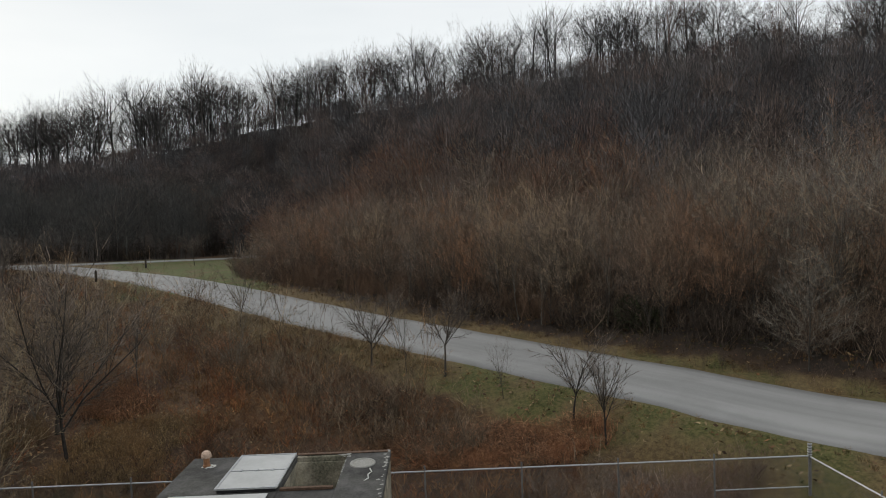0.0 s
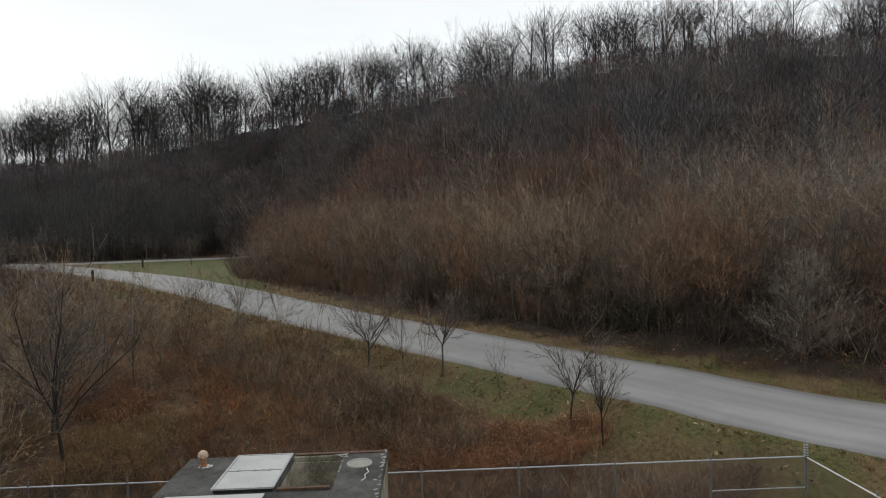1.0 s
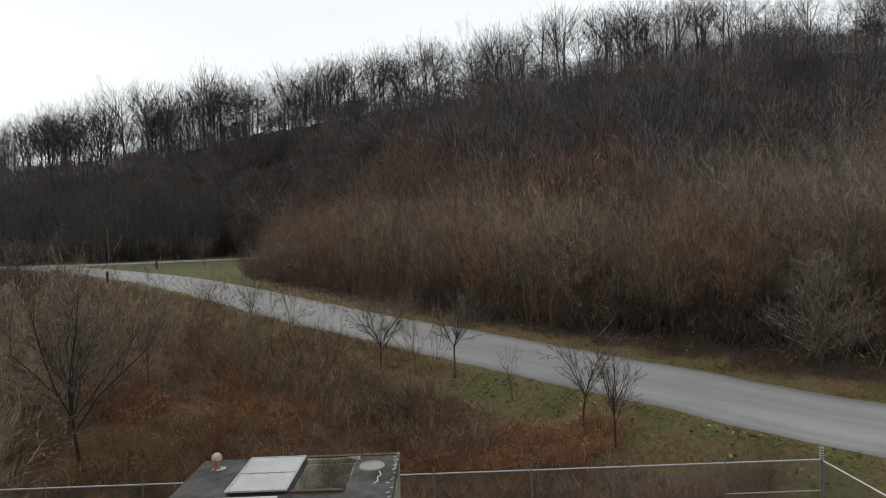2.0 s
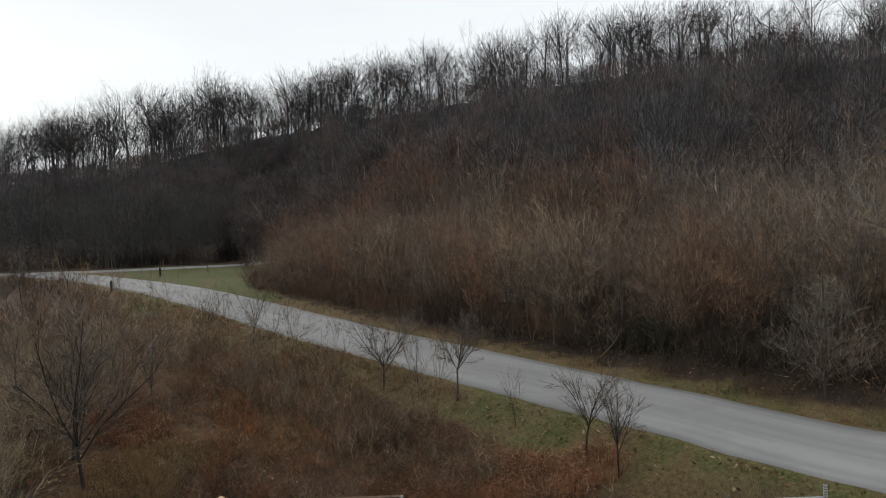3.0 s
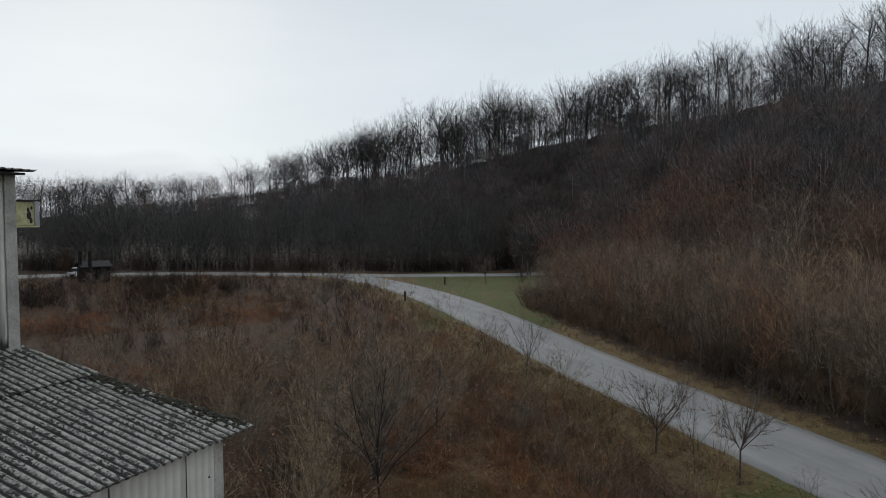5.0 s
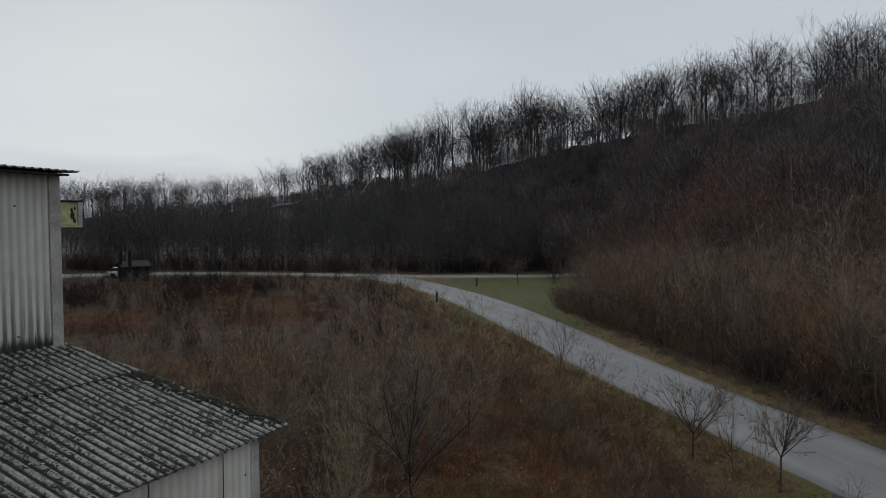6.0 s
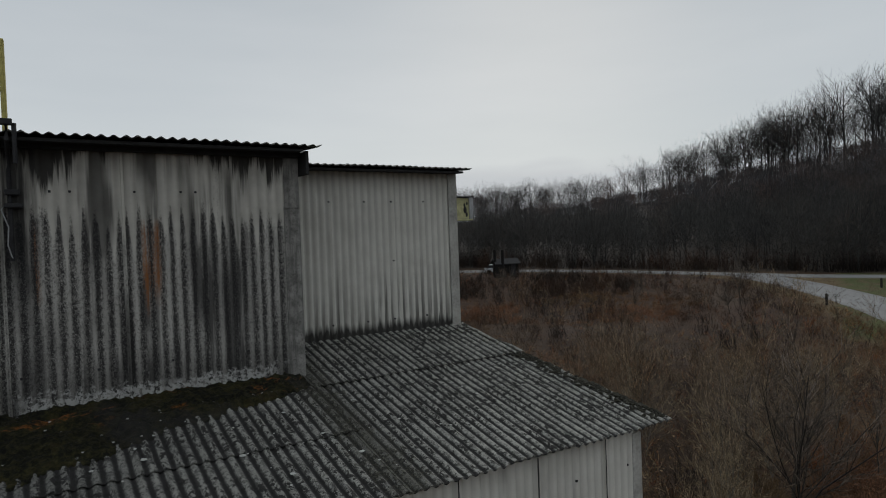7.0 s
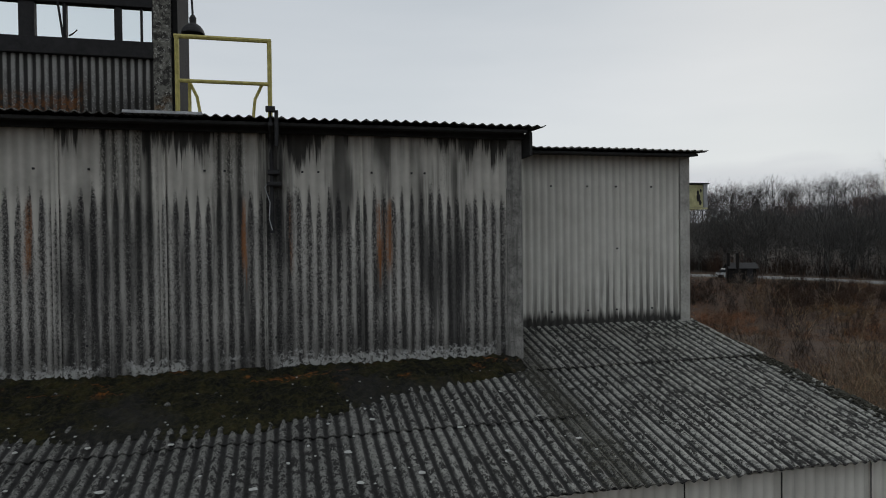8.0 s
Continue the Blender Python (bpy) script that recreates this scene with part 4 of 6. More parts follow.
def bearing_of(x, y):
    return math.degrees(math.atan2(x, y))


def crest_height(x, y):
    """The crest trees stand tallest over the far shoulder of the hill."""
    return float(bearing_table(bearing_of(x, y), [(34, 1.42), (43, 1.5), (50, 1.42), (57, 1.42), (62, 1.62), (68, 1.5), (76, 1.12), (87, 0.98), (97, 0.96), (112, 0.98), (134, 1.05)])) * RNG.uniform(0.82, 1.08)


def slope_height(x, y):
    """Slope trees get lower towards the lip of the hill."""
    b, r = bearing_of(x, y), math.hypot(x, y)
    lip = float(bearing_table(b, RIDGE_AT)) - r
    return min(1.0, max(0.46, 0.46 + lip / (85.0 if b < 75 else 75.0)))


def foot_height(x, y):
    """The thicket is low at its end by the junction."""
    return min(1.0, max(0.36, 0.36 + (bearing_of(x, y) - 73.4) / 9.0))


stand("crest_woods", [polar(RNG, 32, 134, LIP, OVER_CREST, 0.8) for _ in range(60)], OAK, 12, 15.5, CREST_WOOD, "tall bare hardwoods along the crest, sky between their trunks", "woods", 1, 1.25, crest_height)
stand("hilltop_woods", [polar(RNG, 32, 134, NEAR_CREST, BEHIND, 1.8) for _ in range(470)], TALL, 13, 16.5, CREST_WOOD, "bare grey hardwoods behind the crest", "woods", 14, 1.25, crest_height)
stand("crest_saplings", [polar(RNG, 70, 134, LIP, OVER_CREST, 1.0) for _ in range(320)] + [polar(RNG, 40, 72, LIP, OVER_CREST, 1.0) for _ in range(180)], LOW_DOME, 3.5, 7.5, CREST_WOOD, "dense bare understorey crowding under the crest trees", "woods", 9)
stand("crest_brush", [polar(RNG, 42, 134, out_from(RIDGE_AT, -30), NEAR_CREST, 0.8) for _ in range(620)], SHRUB, 1.8, 4.2, CREST_WOOD, "low dense brush along the lip of the hill", "brush", 27, 1.4)
stand("slope_woods", [polar(RNG, 36, 77, HALF_WAY, NEAR_CREST, 0.75) for _ in range(560)] + [polar(RNG, 44, 84, LIP, OVER_CREST, 1.0) for _ in range(290)] + [polar(RNG, 73, 136, HALF_WAY, NEAR_CREST, 0.8) for _ in range(600)], DOME, 8.0, 13.0, SLOPE_WOOD, "bare grey round-crowned woods covering the upper slope", "woods", 2, 1.0, slope_height)
RUSSET_SPOTS = [polar(RNG, 76, 106, out_from(HALF_WAY, -10), out_from(RIDGE_AT, -55), 1.0) for _ in range(150)] + [polar(RNG, 70, 82, out_from(HALF_WAY, 0), out_from(RIDGE_AT, -60), 1.0) for _ in range(36)]
stand("russet_woods", RUSSET_SPOTS, DOME, 6.5, 10.0, RUSSET_WOOD, "dull russet bare trees part way up the slope", "woods", 31, 1.0, slope_height)
stand("young_woods", [polar(RNG, 73.6, 136, out_from(WOOD_EDGE, 8), HALF_WAY, 0.95) for _ in range(250)], BROOM, 5.0, 9.0, YOUNG_WOOD, "thicket of slim bare russet trees on the lower slope", "woods", 3, 1.1, foot_height)
stand("far_woods", [polar(RNG, 22, 73.2, WOOD_EDGE, HALF_WAY, 1.0) for _ in range(430)], LOW_DOME, 7, 12.5, FAR_WOOD, "dark bare woods behind the far road", "woods", 4)
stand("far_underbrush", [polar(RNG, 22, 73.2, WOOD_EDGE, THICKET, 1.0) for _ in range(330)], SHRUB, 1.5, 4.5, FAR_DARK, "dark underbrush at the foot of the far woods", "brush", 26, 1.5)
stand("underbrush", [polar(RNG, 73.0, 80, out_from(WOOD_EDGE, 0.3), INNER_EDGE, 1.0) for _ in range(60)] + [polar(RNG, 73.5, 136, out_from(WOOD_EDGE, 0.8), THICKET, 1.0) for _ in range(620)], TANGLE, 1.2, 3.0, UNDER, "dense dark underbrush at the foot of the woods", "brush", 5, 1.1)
# extra stems packed in to stand for the shade among the trunks
stand("shade_thicket", [polar(RNG, 73.5, 136, out_from(WOOD_EDGE, 2.2), INNER_EDGE, 1.0) for _ in range(380)], SHRUB, 1.4, 3.2, UNDER, "dense tangle of stems added to deepen the shade at the woods' foot", "brush", 32, 1.6, foot_height)


CLEARINGS = ((22.8, -1.6, 2.2, 4.4), (23.6, 11.2, 3.8, 2.2), (29.4, 14.2, 2.0, 1.2), (40.9, 13.0, 1.8, 1.2))


def thicket(x, y):
    """Where the brush stands thick (above nought) and where grass lies open (below)."""
    return noise.noise((x * 0.13, y * 0.13, 7.3)) + 0.5 * noise.noise((x * 0.31, y * 0.31, 2.1)) + 0.06


def in_field(rng):
    """A spot in the rough field between the plant and the roads, or None."""
    x, y = rng.uniform(10, 100), rng.uniform(-12, 105)
    near = near_line([x], [y], NEAR_LINE)[0]
    far = near_line([x], [y], FAR_LINE)[0]
    b = math.degrees(math.atan2(x, y))
    edge = (2.3 if x > 31 else 4.0) + 2.4 * noise.noise((x * 0.1, y * 0.1, 2))
    if near < edge + HALF_NEAR - (1 if x > 45 else 0) or far < HALF_FAR + 2.5:
        return None
    line = NEAR_LINE[((NEAR_LINE[:, 0] - x) ** 2 + (NEAR_LINE[:, 1] - y) ** 2).argmin()]
    fl = FAR_LINE[((FAR_LINE[:, 0] - x) ** 2 + (FAR_LINE[:, 1] - y) ** 2).argmin()]
    if math.hypot(x, y) > math.hypot(fl[0], fl[1]) - 2 or (near < 30 and math.hypot(x, y) > math.hypot(line[0], line[1])):
        return None
    if 12.5 < x < 18 and 0.0 < y < 7.5 or b > 118 or (y < -6.3 and x < 26) or any(((x - u) / a) ** 2 + ((y - v) / c) ** 2 < 1 for u, v, a, c in CLEARINGS):
        return None
    return x, y


def spots(rng, count, dense=1.0, lean=0.0):
    got = []
    while len(got) < count:
        p = in_field(rng)
        if p and lean and p[1] > 12 and math.degrees(math.atan2(*p)) < 61 and rng.random() < 0.75:
            continue
        if p and lean and rng.random() > max(0.06, min(1.0, 0.5 + lean * thicket(*p))):
            continue
        if p and rng.random() < min(1.0, dense * (30 / math.hypot(*p)) ** 0.9):
            got.append(p)
    return got


def drift(rng, count, cx, cy, rx, ry, turn):
    """Spots strewn in an oval drift."""
    got = []
    for _ in range(count):
        a, r = rng.uniform(0, 6.283), math.sqrt(rng.random())
        u, v = r * rx * math.cos(a), r * ry * math.sin(a)
        got.append((cx + u * math.cos(turn) - v * math.sin(turn), cy + u * math.sin(turn) + v * math.cos(turn)))
    return got


stand("field_brush", spots(RNG, 1600, 0.5, 1.6) + drift(RNG, 150, 28, 5.5, 9, 3.0, 0.77), TANGLE, 0.5, 1.7, BRUSH, "tangled bare brush over the rough field", "brush", 6, 0.85)
stand("brambles", drift(RNG, 210, 19.5, -6.4, 3.6, 1.0, 1.62), TANGLE, 0.5, 1.25, BRAMBLE, "pale arching brambles along the fence", "brambles", 30)
stand("grey_brush", spots(RNG, 380, 0.5, 2.0) + drift(RNG, 130, 30.5, 6.2, 8, 2.4, 0.77) + drift(RNG, 60, 24.5, 1.5, 4, 1.8, 0.9), TANGLE, 0.9, 2.2, GREY_BRUSH, "dark grey leafless shrubs in clumps over the field", "brush", 28, 0.9)
stand("field_weeds", spots(RNG, 1500, 1.0, -0.4), TANGLE, 0.3, 0.8, BRUSH_RED, "reddish dead weeds over the rough field", "weeds", 7)
FAR_FIELD = [p for p in (in_field(RNG) for _ in range(9000)) if p and math.hypot(*p) > 42][:650]
FAR_FIELD = [p for p in FAR_FIELD if math.hypot(p[0] - 51, p[1] - 53) > 11]
# brush on the backlit side, its shade given by the dark colour
DARK_SIDE = [p for p in (in_field(RNG) for _ in range(9000)) if p and p[1] > 14 and math.degrees(math.atan2(*p)) < 61 and thicket(*p) > -0.25][:560]
stand("dark_brush", DARK_SIDE, SHRUB, 1.2, 3.0, FAR_DARK, "leafless brush coloured dark for the backlit side of the field", "brush", 25)
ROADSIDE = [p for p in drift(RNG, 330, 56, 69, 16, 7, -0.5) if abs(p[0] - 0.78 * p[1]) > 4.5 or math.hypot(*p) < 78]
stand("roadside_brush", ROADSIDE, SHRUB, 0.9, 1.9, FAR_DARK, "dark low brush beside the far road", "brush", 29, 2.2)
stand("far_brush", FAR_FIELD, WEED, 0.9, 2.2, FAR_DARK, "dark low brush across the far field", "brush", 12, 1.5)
stand("dry_grass", spots(RNG, 1900, 0.7, -3.0) + drift(RNG, 320, 60, 54, 9, 5, -0.9), TUFT, 0.3, 0.75, STRAW, "tufts of dry straw-coloured grass", "grass", 8, 2.0)


def leaf_litter(name, places, mat, label, seed):
    """Fallen leaves and chips strewn flat or on edge."""
    rng = np.random.RandomState(seed)
    p = np.array(places, float)
    n = len(p)
    z = surface(p[:, 0], p[:, 1])
    size = rng.uniform(0.035, 0.10, (n, 1))
    turn = rng.uniform(0, 6.283, n)
    u = np.c_[np.cos(turn), np.sin(turn), rng.normal(0, 0.35, n)] * size
    w = np.c_[-np.sin(turn), np.cos(turn), rng.normal(0, 0.35, n)] * size * rng.uniform(0.4, 0.8, (n, 1))
    mid = np.c_[p, z + rng.uniform(0.02, 0.22, n)]
    verts = np.stack([mid - u, mid + w, mid + u, mid - w], 1).reshape(-1, 3)
    k = np.arange(n)[:, None] * 4
    tris = np.concatenate([k + [[0, 1, 2]], k + [[0, 2, 3]]])
    ob = new(name, fast_mesh(name, verts, tris, mat))
    ob.data.attributes.new("tint", "FLOAT", "POINT").data.foreach_set("value", np.repeat(rng.uniform(0, 1, n), 4).astype(np.float32))
    return tagged(ob, label, "leaves", kind="stuff")


LITTER = woods_material("fallen_leaves", [(0.053, 0.030, 0.018), (0.133, 0.065, 0.032), (0.082, 0.050, 0.028), (0.199, 0.126, 0.063), (0.171, 0.076, 0.035), (0.066, 0.041, 0.025), (0.285, 0.203, 0.113)], 0.5, 1.4)
leaf_litter("leaf_litter", [(x + RNG.gauss(0, 0.7), y + RNG.gauss(0, 0.7)) for x, y in spots(RNG, 4200, 1.0) for _ in range(14)], LITTER, "brown and russet fallen leaves strewn over the field", 41)

SAPLING = [grow(RNG, RNG.uniform(0.08, 0.2), 3, 0.4, 1, 1, 6, 0.006, 0.0016, True) for _ in range(6)]
FIELD_WOOD = woods_material("field_twigs", [(0.152, 0.110, 0.071), (0.247, 0.176, 0.109), (0.104, 0.084, 0.060), (0.190, 0.114, 0.060), (0.071, 0.060, 0.045), (0.285, 0.211, 0.135)])
stand("field_saplings", [p for p in spots(RNG, 190, 0.35, 3.0) if math.hypot(*p) > 24 and bearing_of(*p) < 96] + drift(RNG, 45, 30, 29, 7, 4, 0.9) + drift(RNG, 40, 36, 22, 7, 4, 0.6), SAPLING, 2.0, 4.6, FIELD_WOOD, "thin bare saplings scattered through the field", "saplings", 21)
stand("straw_mat", drift(RNG, 420, 21, 25, 9, 4, 1.2) + drift(RNG, 420, 25.7, 11.2, 3.0, 1.7, 1.9) + drift(RNG, 520, 21.6, 11.2, 3.6, 2.4, 0.2) + drift(RNG, 200, 25.8, 16.8, 2.2, 1.3, 0.5) + drift(RNG, 460, 37.5, 7.2, 11, 1.5, 0.77), TUFT, 0.25, 0.7, PALE_STRAW, "pale dead grass lying in mats", "grass", 22, 2.0)
EDGE_SPOTS = [p for p in (polar(RNG, 74, 134, [(b, r - 1.2) for b, r in WOOD_EDGE], [(b, r + 0.9) for b, r in WOOD_EDGE]) for _ in range(700))]
stand("edge_weeds", EDGE_SPOTS[:260], WEED, 0.4, 1.2, WOOD_RUST, "tan dead weeds along the edge of the woods", "weeds", 23)
stand("edge_grass", EDGE_SPOTS[330:560], TUFT, 0.15, 0.4, STRAW, "tan dead grass along the edge of the woods", "grass", 24, 4.0)
SEDGE_SPOTS = drift(RNG, 1000, 22.9, -1.6, 4.6, 1.5, 1.65) + drift(RNG, 160, 29.4, 14.2, 2.4, 1.3, 0.6) + drift(RNG, 90, 40.9, 13.0, 2.2, 1.3, 0.6) + [p for p in drift(RNG, 800, 49, 54, 14, 5.5, -0.75) if thicket(*p) < 0.2] + drift(RNG, 200, 34, 38, 9, 5, 2.2)
stand("russet_grass", SEDGE_SPOTS, TUFT, 0.5, 1.0, SEDGE, "drifts of russet broom grass", "grass", 10, 2.0)
VERGE_SPOTS = [(x, y) for x, y in ((RNG.uniform(12, 62), RNG.uniform(-26, 24)) for _ in range(15000)) if HALF_NEAR + 0.2 < near_line([x], [y], NEAR_LINE)[0] < HALF_NEAR + 4.5]
stand("verge_grass", VERGE_SPOTS[::2], TUFT, 0.12, 0.3, PALE_STRAW, "short dead grass along the road verge", "grass", 11, 5.0)
stand("green_grass", [p for p in VERGE_SPOTS[1::2] if p[0] < 36 and thicket(*p) < 0.25], TUFT, 0.08, 0.18, GREEN, "patches of short green grass along the verge", "grass", 13, 6.0)
leaf_litter("verge_leaves", [p for p in ((x + RNG.gauss(0, 0.5), y + RNG.gauss(0, 0.5)) for x, y in VERGE_SPOTS for _ in range(2)) if near_line([p[0]], [p[1]], NEAR_LINE)[0] > HALF_NEAR + 0.7], LITTER, "dead leaves caught in the grass of the verge", 43)


# ---- single trees ----
def tinted_twigs(name, tints):
    """Twigs whose tint is each tree's own."""
    m, nt, bsdf = material(name, 0.95)
    info = nt.nodes.new("ShaderNodeObjectInfo")
    geo = nt.nodes.new("ShaderNodeNewGeometry")
    own = ramp_of(nt, info.outputs["Random"], [(n / (len(tints) - 1), t) for n, t in enumerate(tints)])
    fine = ramp_of(nt, geo.outputs["Random Per Island"], [(0.0, grey(0.25)), (0.7, grey(0.85)), (1.0, grey(1.6))])
    link(nt, mix_of(nt, 1.0, own, fine, "MULTIPLY"), bsdf.inputs["Base Color"])
    return m


TINTS = tinted_twigs("tree_twigs", [(0.284, 0.212, 0.152), (0.152, 0.113, 0.089), (0.374, 0.202, 0.117), (0.193, 0.160, 0.132), (0.415, 0.304, 0.197), (0.117, 0.089, 0.073), (0.354, 0.187, 0.101), (0.323, 0.273, 0.212), (0.202, 0.127, 0.089)])
PALE = tinted_twigs("pale_twigs", [(0.20, 0.178, 0.152), (0.24, 0.212, 0.18)])
SILVER = tinted_twigs("silver_twigs", [(0.228, 0.204, 0.170), (0.263, 0.228, 0.175), (0.214, 0.199, 0.180)])
ORANGE = tinted_twigs("orange_leaves", [(0.24, 0.095, 0.035), (0.20, 0.085, 0.038)])
TAN_TWIGS = tinted_twigs("tan_twigs", [(0.213, 0.161, 0.105), (0.329, 0.252, 0.157), (0.159, 0.127, 0.087), (0.276, 0.202, 0.122)])
BLACK_BARK = plain("black_bark", (0.035, 0.030, 0.026), 0.95, 0.0, 6.0, 0.4)
NEAR_TWIGS = tinted_twigs("near_twigs", [(0.10, 0.08, 0.065), (0.15, 0.12, 0.095)])
PALE_BARK = plain("pale_bark", (0.17, 0.155, 0.13), 0.9, 0.0, 5.0, 0.3)


def stick_mesh(name, segs, mat):
    v, t, _ = sticks(segs)
    return fast_mesh(name, v, t, mat)


def tree_kind(shape, bark, twigs):
    return stick_mesh("trunk", shape[0], bark), stick_mesh("crown", shape[1], twigs)


def plant_tree(kind, x, y, high, turn, label, group, name="bare_tree", sink=0.05):
    z = float(surface(x, y)[0]) - sink
    tree = empty(name, (x, y, z), label, "tree", group)
    tree.matrix_basis = pose(x, y, z, 0, 0, turn) @ Matrix.Diagonal((high, high, high, 1))
    for key, me in zip(("trunk", "crown"), kind):
        ob = new(key, me)
        ob.parent = tree
    return tree


TR = random.Random(23)
PALE_AT = (27.3, -15.9)
SLOPE_KINDS = [tree_kind(grow(TR, TR.uniform(0.06, 0.22), TR.choice((4, 5, 6)), TR.uniform(0.28, 0.5), 2, 2, 7, 0.0060, 0.0008, True), BARK, TINTS) for _ in range(12)]
for k in range(210):
    x, y = polar(TR, 73.5, 132, out_from(WOOD_EDGE, 0.6), INNER_EDGE, 0.9)
    if math.hypot(x - PALE_AT[0], y - PALE_AT[1]) < 3.4:
        continue
    plant_tree(TR.choice(SLOPE_KINDS), x, y, TR.uniform(4.2, 7.6) * foot_height(x, y), TR.uniform(0, 360), "slim bare tree at the edge of the wooded slope", "trees at the foot of the slope")

plant_tree(tree_kind(spire(TR, 120, 0.52, 0.009, 0.0006, -1.0, 0.14), BARK, SILVER), PALE_AT[0], PALE_AT[1], 5.6, 40, "broad pale grey bare tree beside the road", "pale trees on the slope")
BIRCH_KINDS = [tree_kind(grow(TR, 0.25, 3, 0.3, 1, 1, 7, 0.006, 0.0007, True), PALE_BARK, PALE) for _ in range(4)]
for bb, r, high in ((97.5, 40, 6.4), (95.8, 41.5, 6.0), (88, 47, 6.8), (83.8, 56, 8.6), (85.5, 53, 7.2), (99.5, 38.6, 5.4), (105, 37, 6.0), (78, 65, 6.0), (113, 36.5, 6.0), (116, 37, 6.4), (109, 41, 6.6), (92, 47, 6.4)):
    plant_tree(TR.choice(BIRCH_KINDS), r * math.sin(radians(bb)), r * math.cos(radians(bb)), high, TR.uniform(0, 360), "slender pale-barked bare tree among darker ones", "pale trees on the slope")
WIDE_PALE = [tree_kind(grow(TR, 0.10, 8, 0.42, 3, 2, 9, 0.006, 0.0008, True), PALE_BARK, SILVER) for _ in range(2)]
for bb, r, high in ((118.2, 36.5, 7.4), (121.5, 36.8, 8.2), (124.5, 37.5, 7.6)):
    plant_tree(WIDE_PALE[int(r * 2) % 2], r * math.sin(radians(bb)), r * math.cos(radians(bb)), high, TR.uniform(0, 360), "tall many-stemmed pale grey bare tree", "pale trees on the slope")
LEAFY = tree_kind(dome(TR, 0.1, 0.6, 700, 0.012, 0.006, 0.4, 3), BARK, ORANGE)
for bb, r, high in ((89.0, 104, 5.5), (100.6, 60, 4.2), (103.0, 58, 3.6)):
    plant_tree(LEAFY, r * math.sin(radians(bb)), r * math.cos(radians(bb)), high, TR.uniform(0, 360), "small tree still holding dull orange leaves", "leafy trees on the slope")

GREEN_KINDS = [stick_mesh("crown", dome(TR, 0.0, 0.9, 900, 0.02, 0.006, 0.2)[1], EVERGREEN) for _ in range(3)]
for bb, r, high in ((107.0, 35.8, 2.3), (108.6, 35.4, 1.7), (104.5, 36.6, 1.3), (82.0, 54.0, 1.4), (60.0, 22.6, 1.2), (63.0, 22.0, 1.0), (69.5, 21.2, 1.1), (72.5, 20.9, 0.9)):
    x, y = r * math.sin(radians(bb)), r * math.cos(radians(bb))
    shrub = empty("evergreen_shrub", (x, y, float(surface(x, y)[0]) - 0.1), "dark green evergreen shrub" + (" at the edge of the woods" if r > 30 else " in the brush by the fence"), "shrub", "evergreen shrubs")
    shrub.matrix_basis = pose(x, y, float(surface(x, y)[0]) - 0.1, 0, 0, TR.uniform(0, 360)) @ Matrix.Diagonal((high, high, high, 1))
    new("foliage", TR.choice(GREEN_KINDS)).parent = shrub

# single trees of the field and the verge
YARD = [tree_kind(grow(TR, TR.uniform(0.3, 0.38), 7, 0.74, 3, 2, 5, 0.017, 0.0015, False, 0.0), BARK, NEAR_TWIGS) for _ in range(4)]
TAN = [tree_kind(grow(TR, TR.uniform(0.06, 0.16), 7, 0.5, 3, 1, 10, 0.007, 0.0011, False, 0.0), PALE_BARK, TAN_TWIGS) for _ in range(4)]
THIN = [tree_kind(grow(TR, TR.uniform(0.2, 0.3), 4, 0.4, 2, 1, 6, 0.010, 0.0010, True, 0.0), BARK, NEAR_TWIGS) for _ in range(4)]
MAST = tree_kind(grow(TR, 0.24, 6, 0.7, 3, 2, 6, 0.013, 0.0012, True, 0.0), BLACK_BARK, NEAR_TWIGS)
NARROW = [tree_kind(grow(TR, 0.38, 5, 0.48, 3, 1, 6, 0.015, 0.0017, True, 0.0), BLACK_BARK, NEAR_TWIGS) for _ in range(2)]
VERGE_TREES = (
    (21.5, 15.0, 4.6, TAN[0], "many-stemmed tan bare tree in the brush"), (19.5, 13.6, 3.8, TAN[3], "many-stemmed tan bare tree in the brush"), (26, 22.5, 4.4, TAN[1], "many-stemmed tan bare tree in the brush"),
    (29.5, 26, 4.6, TAN[2], "many-stemmed tan bare tree in the brush"), (23.5, 27, 4.2, TAN[0], "many-stemmed tan bare tree in the brush"), (33, 10, 3.8, TAN[3], "many-stemmed tan bare tree in the brush"),
    (32.2, 3.1, 4.1, YARD[0], "small round-crowned bare tree on the road verge"), (29.5, -0.5, 3.9, YARD[1], "small forked bare tree on the road verge"),
    (23.9, -5.1, 3.5, NARROW[0], "small slender bare tree above the fence"), (22.7, -6.0, 3.3, NARROW[1], "small slender leaning bare tree above the fence"),
    (30.4, 1.3, 3.3, THIN[0], "thin bare sapling on the road verge"), (43.0, 12.7, 4.8, THIN[1], "tall thin bare tree beside the road"),
    (26.5, 15.3, 5.2, YARD[1], "dark bare tree in the brush"), (60.5, 40.6, 3.2, YARD[3], "low dark bare tree near the far road"), (23.5, 13.2, 7.2, MAST, "dark bare tree with rising limbs in the brush"), (26.5, -2.8, 2.2, THIN[3], "thin bare sapling on the road verge"))
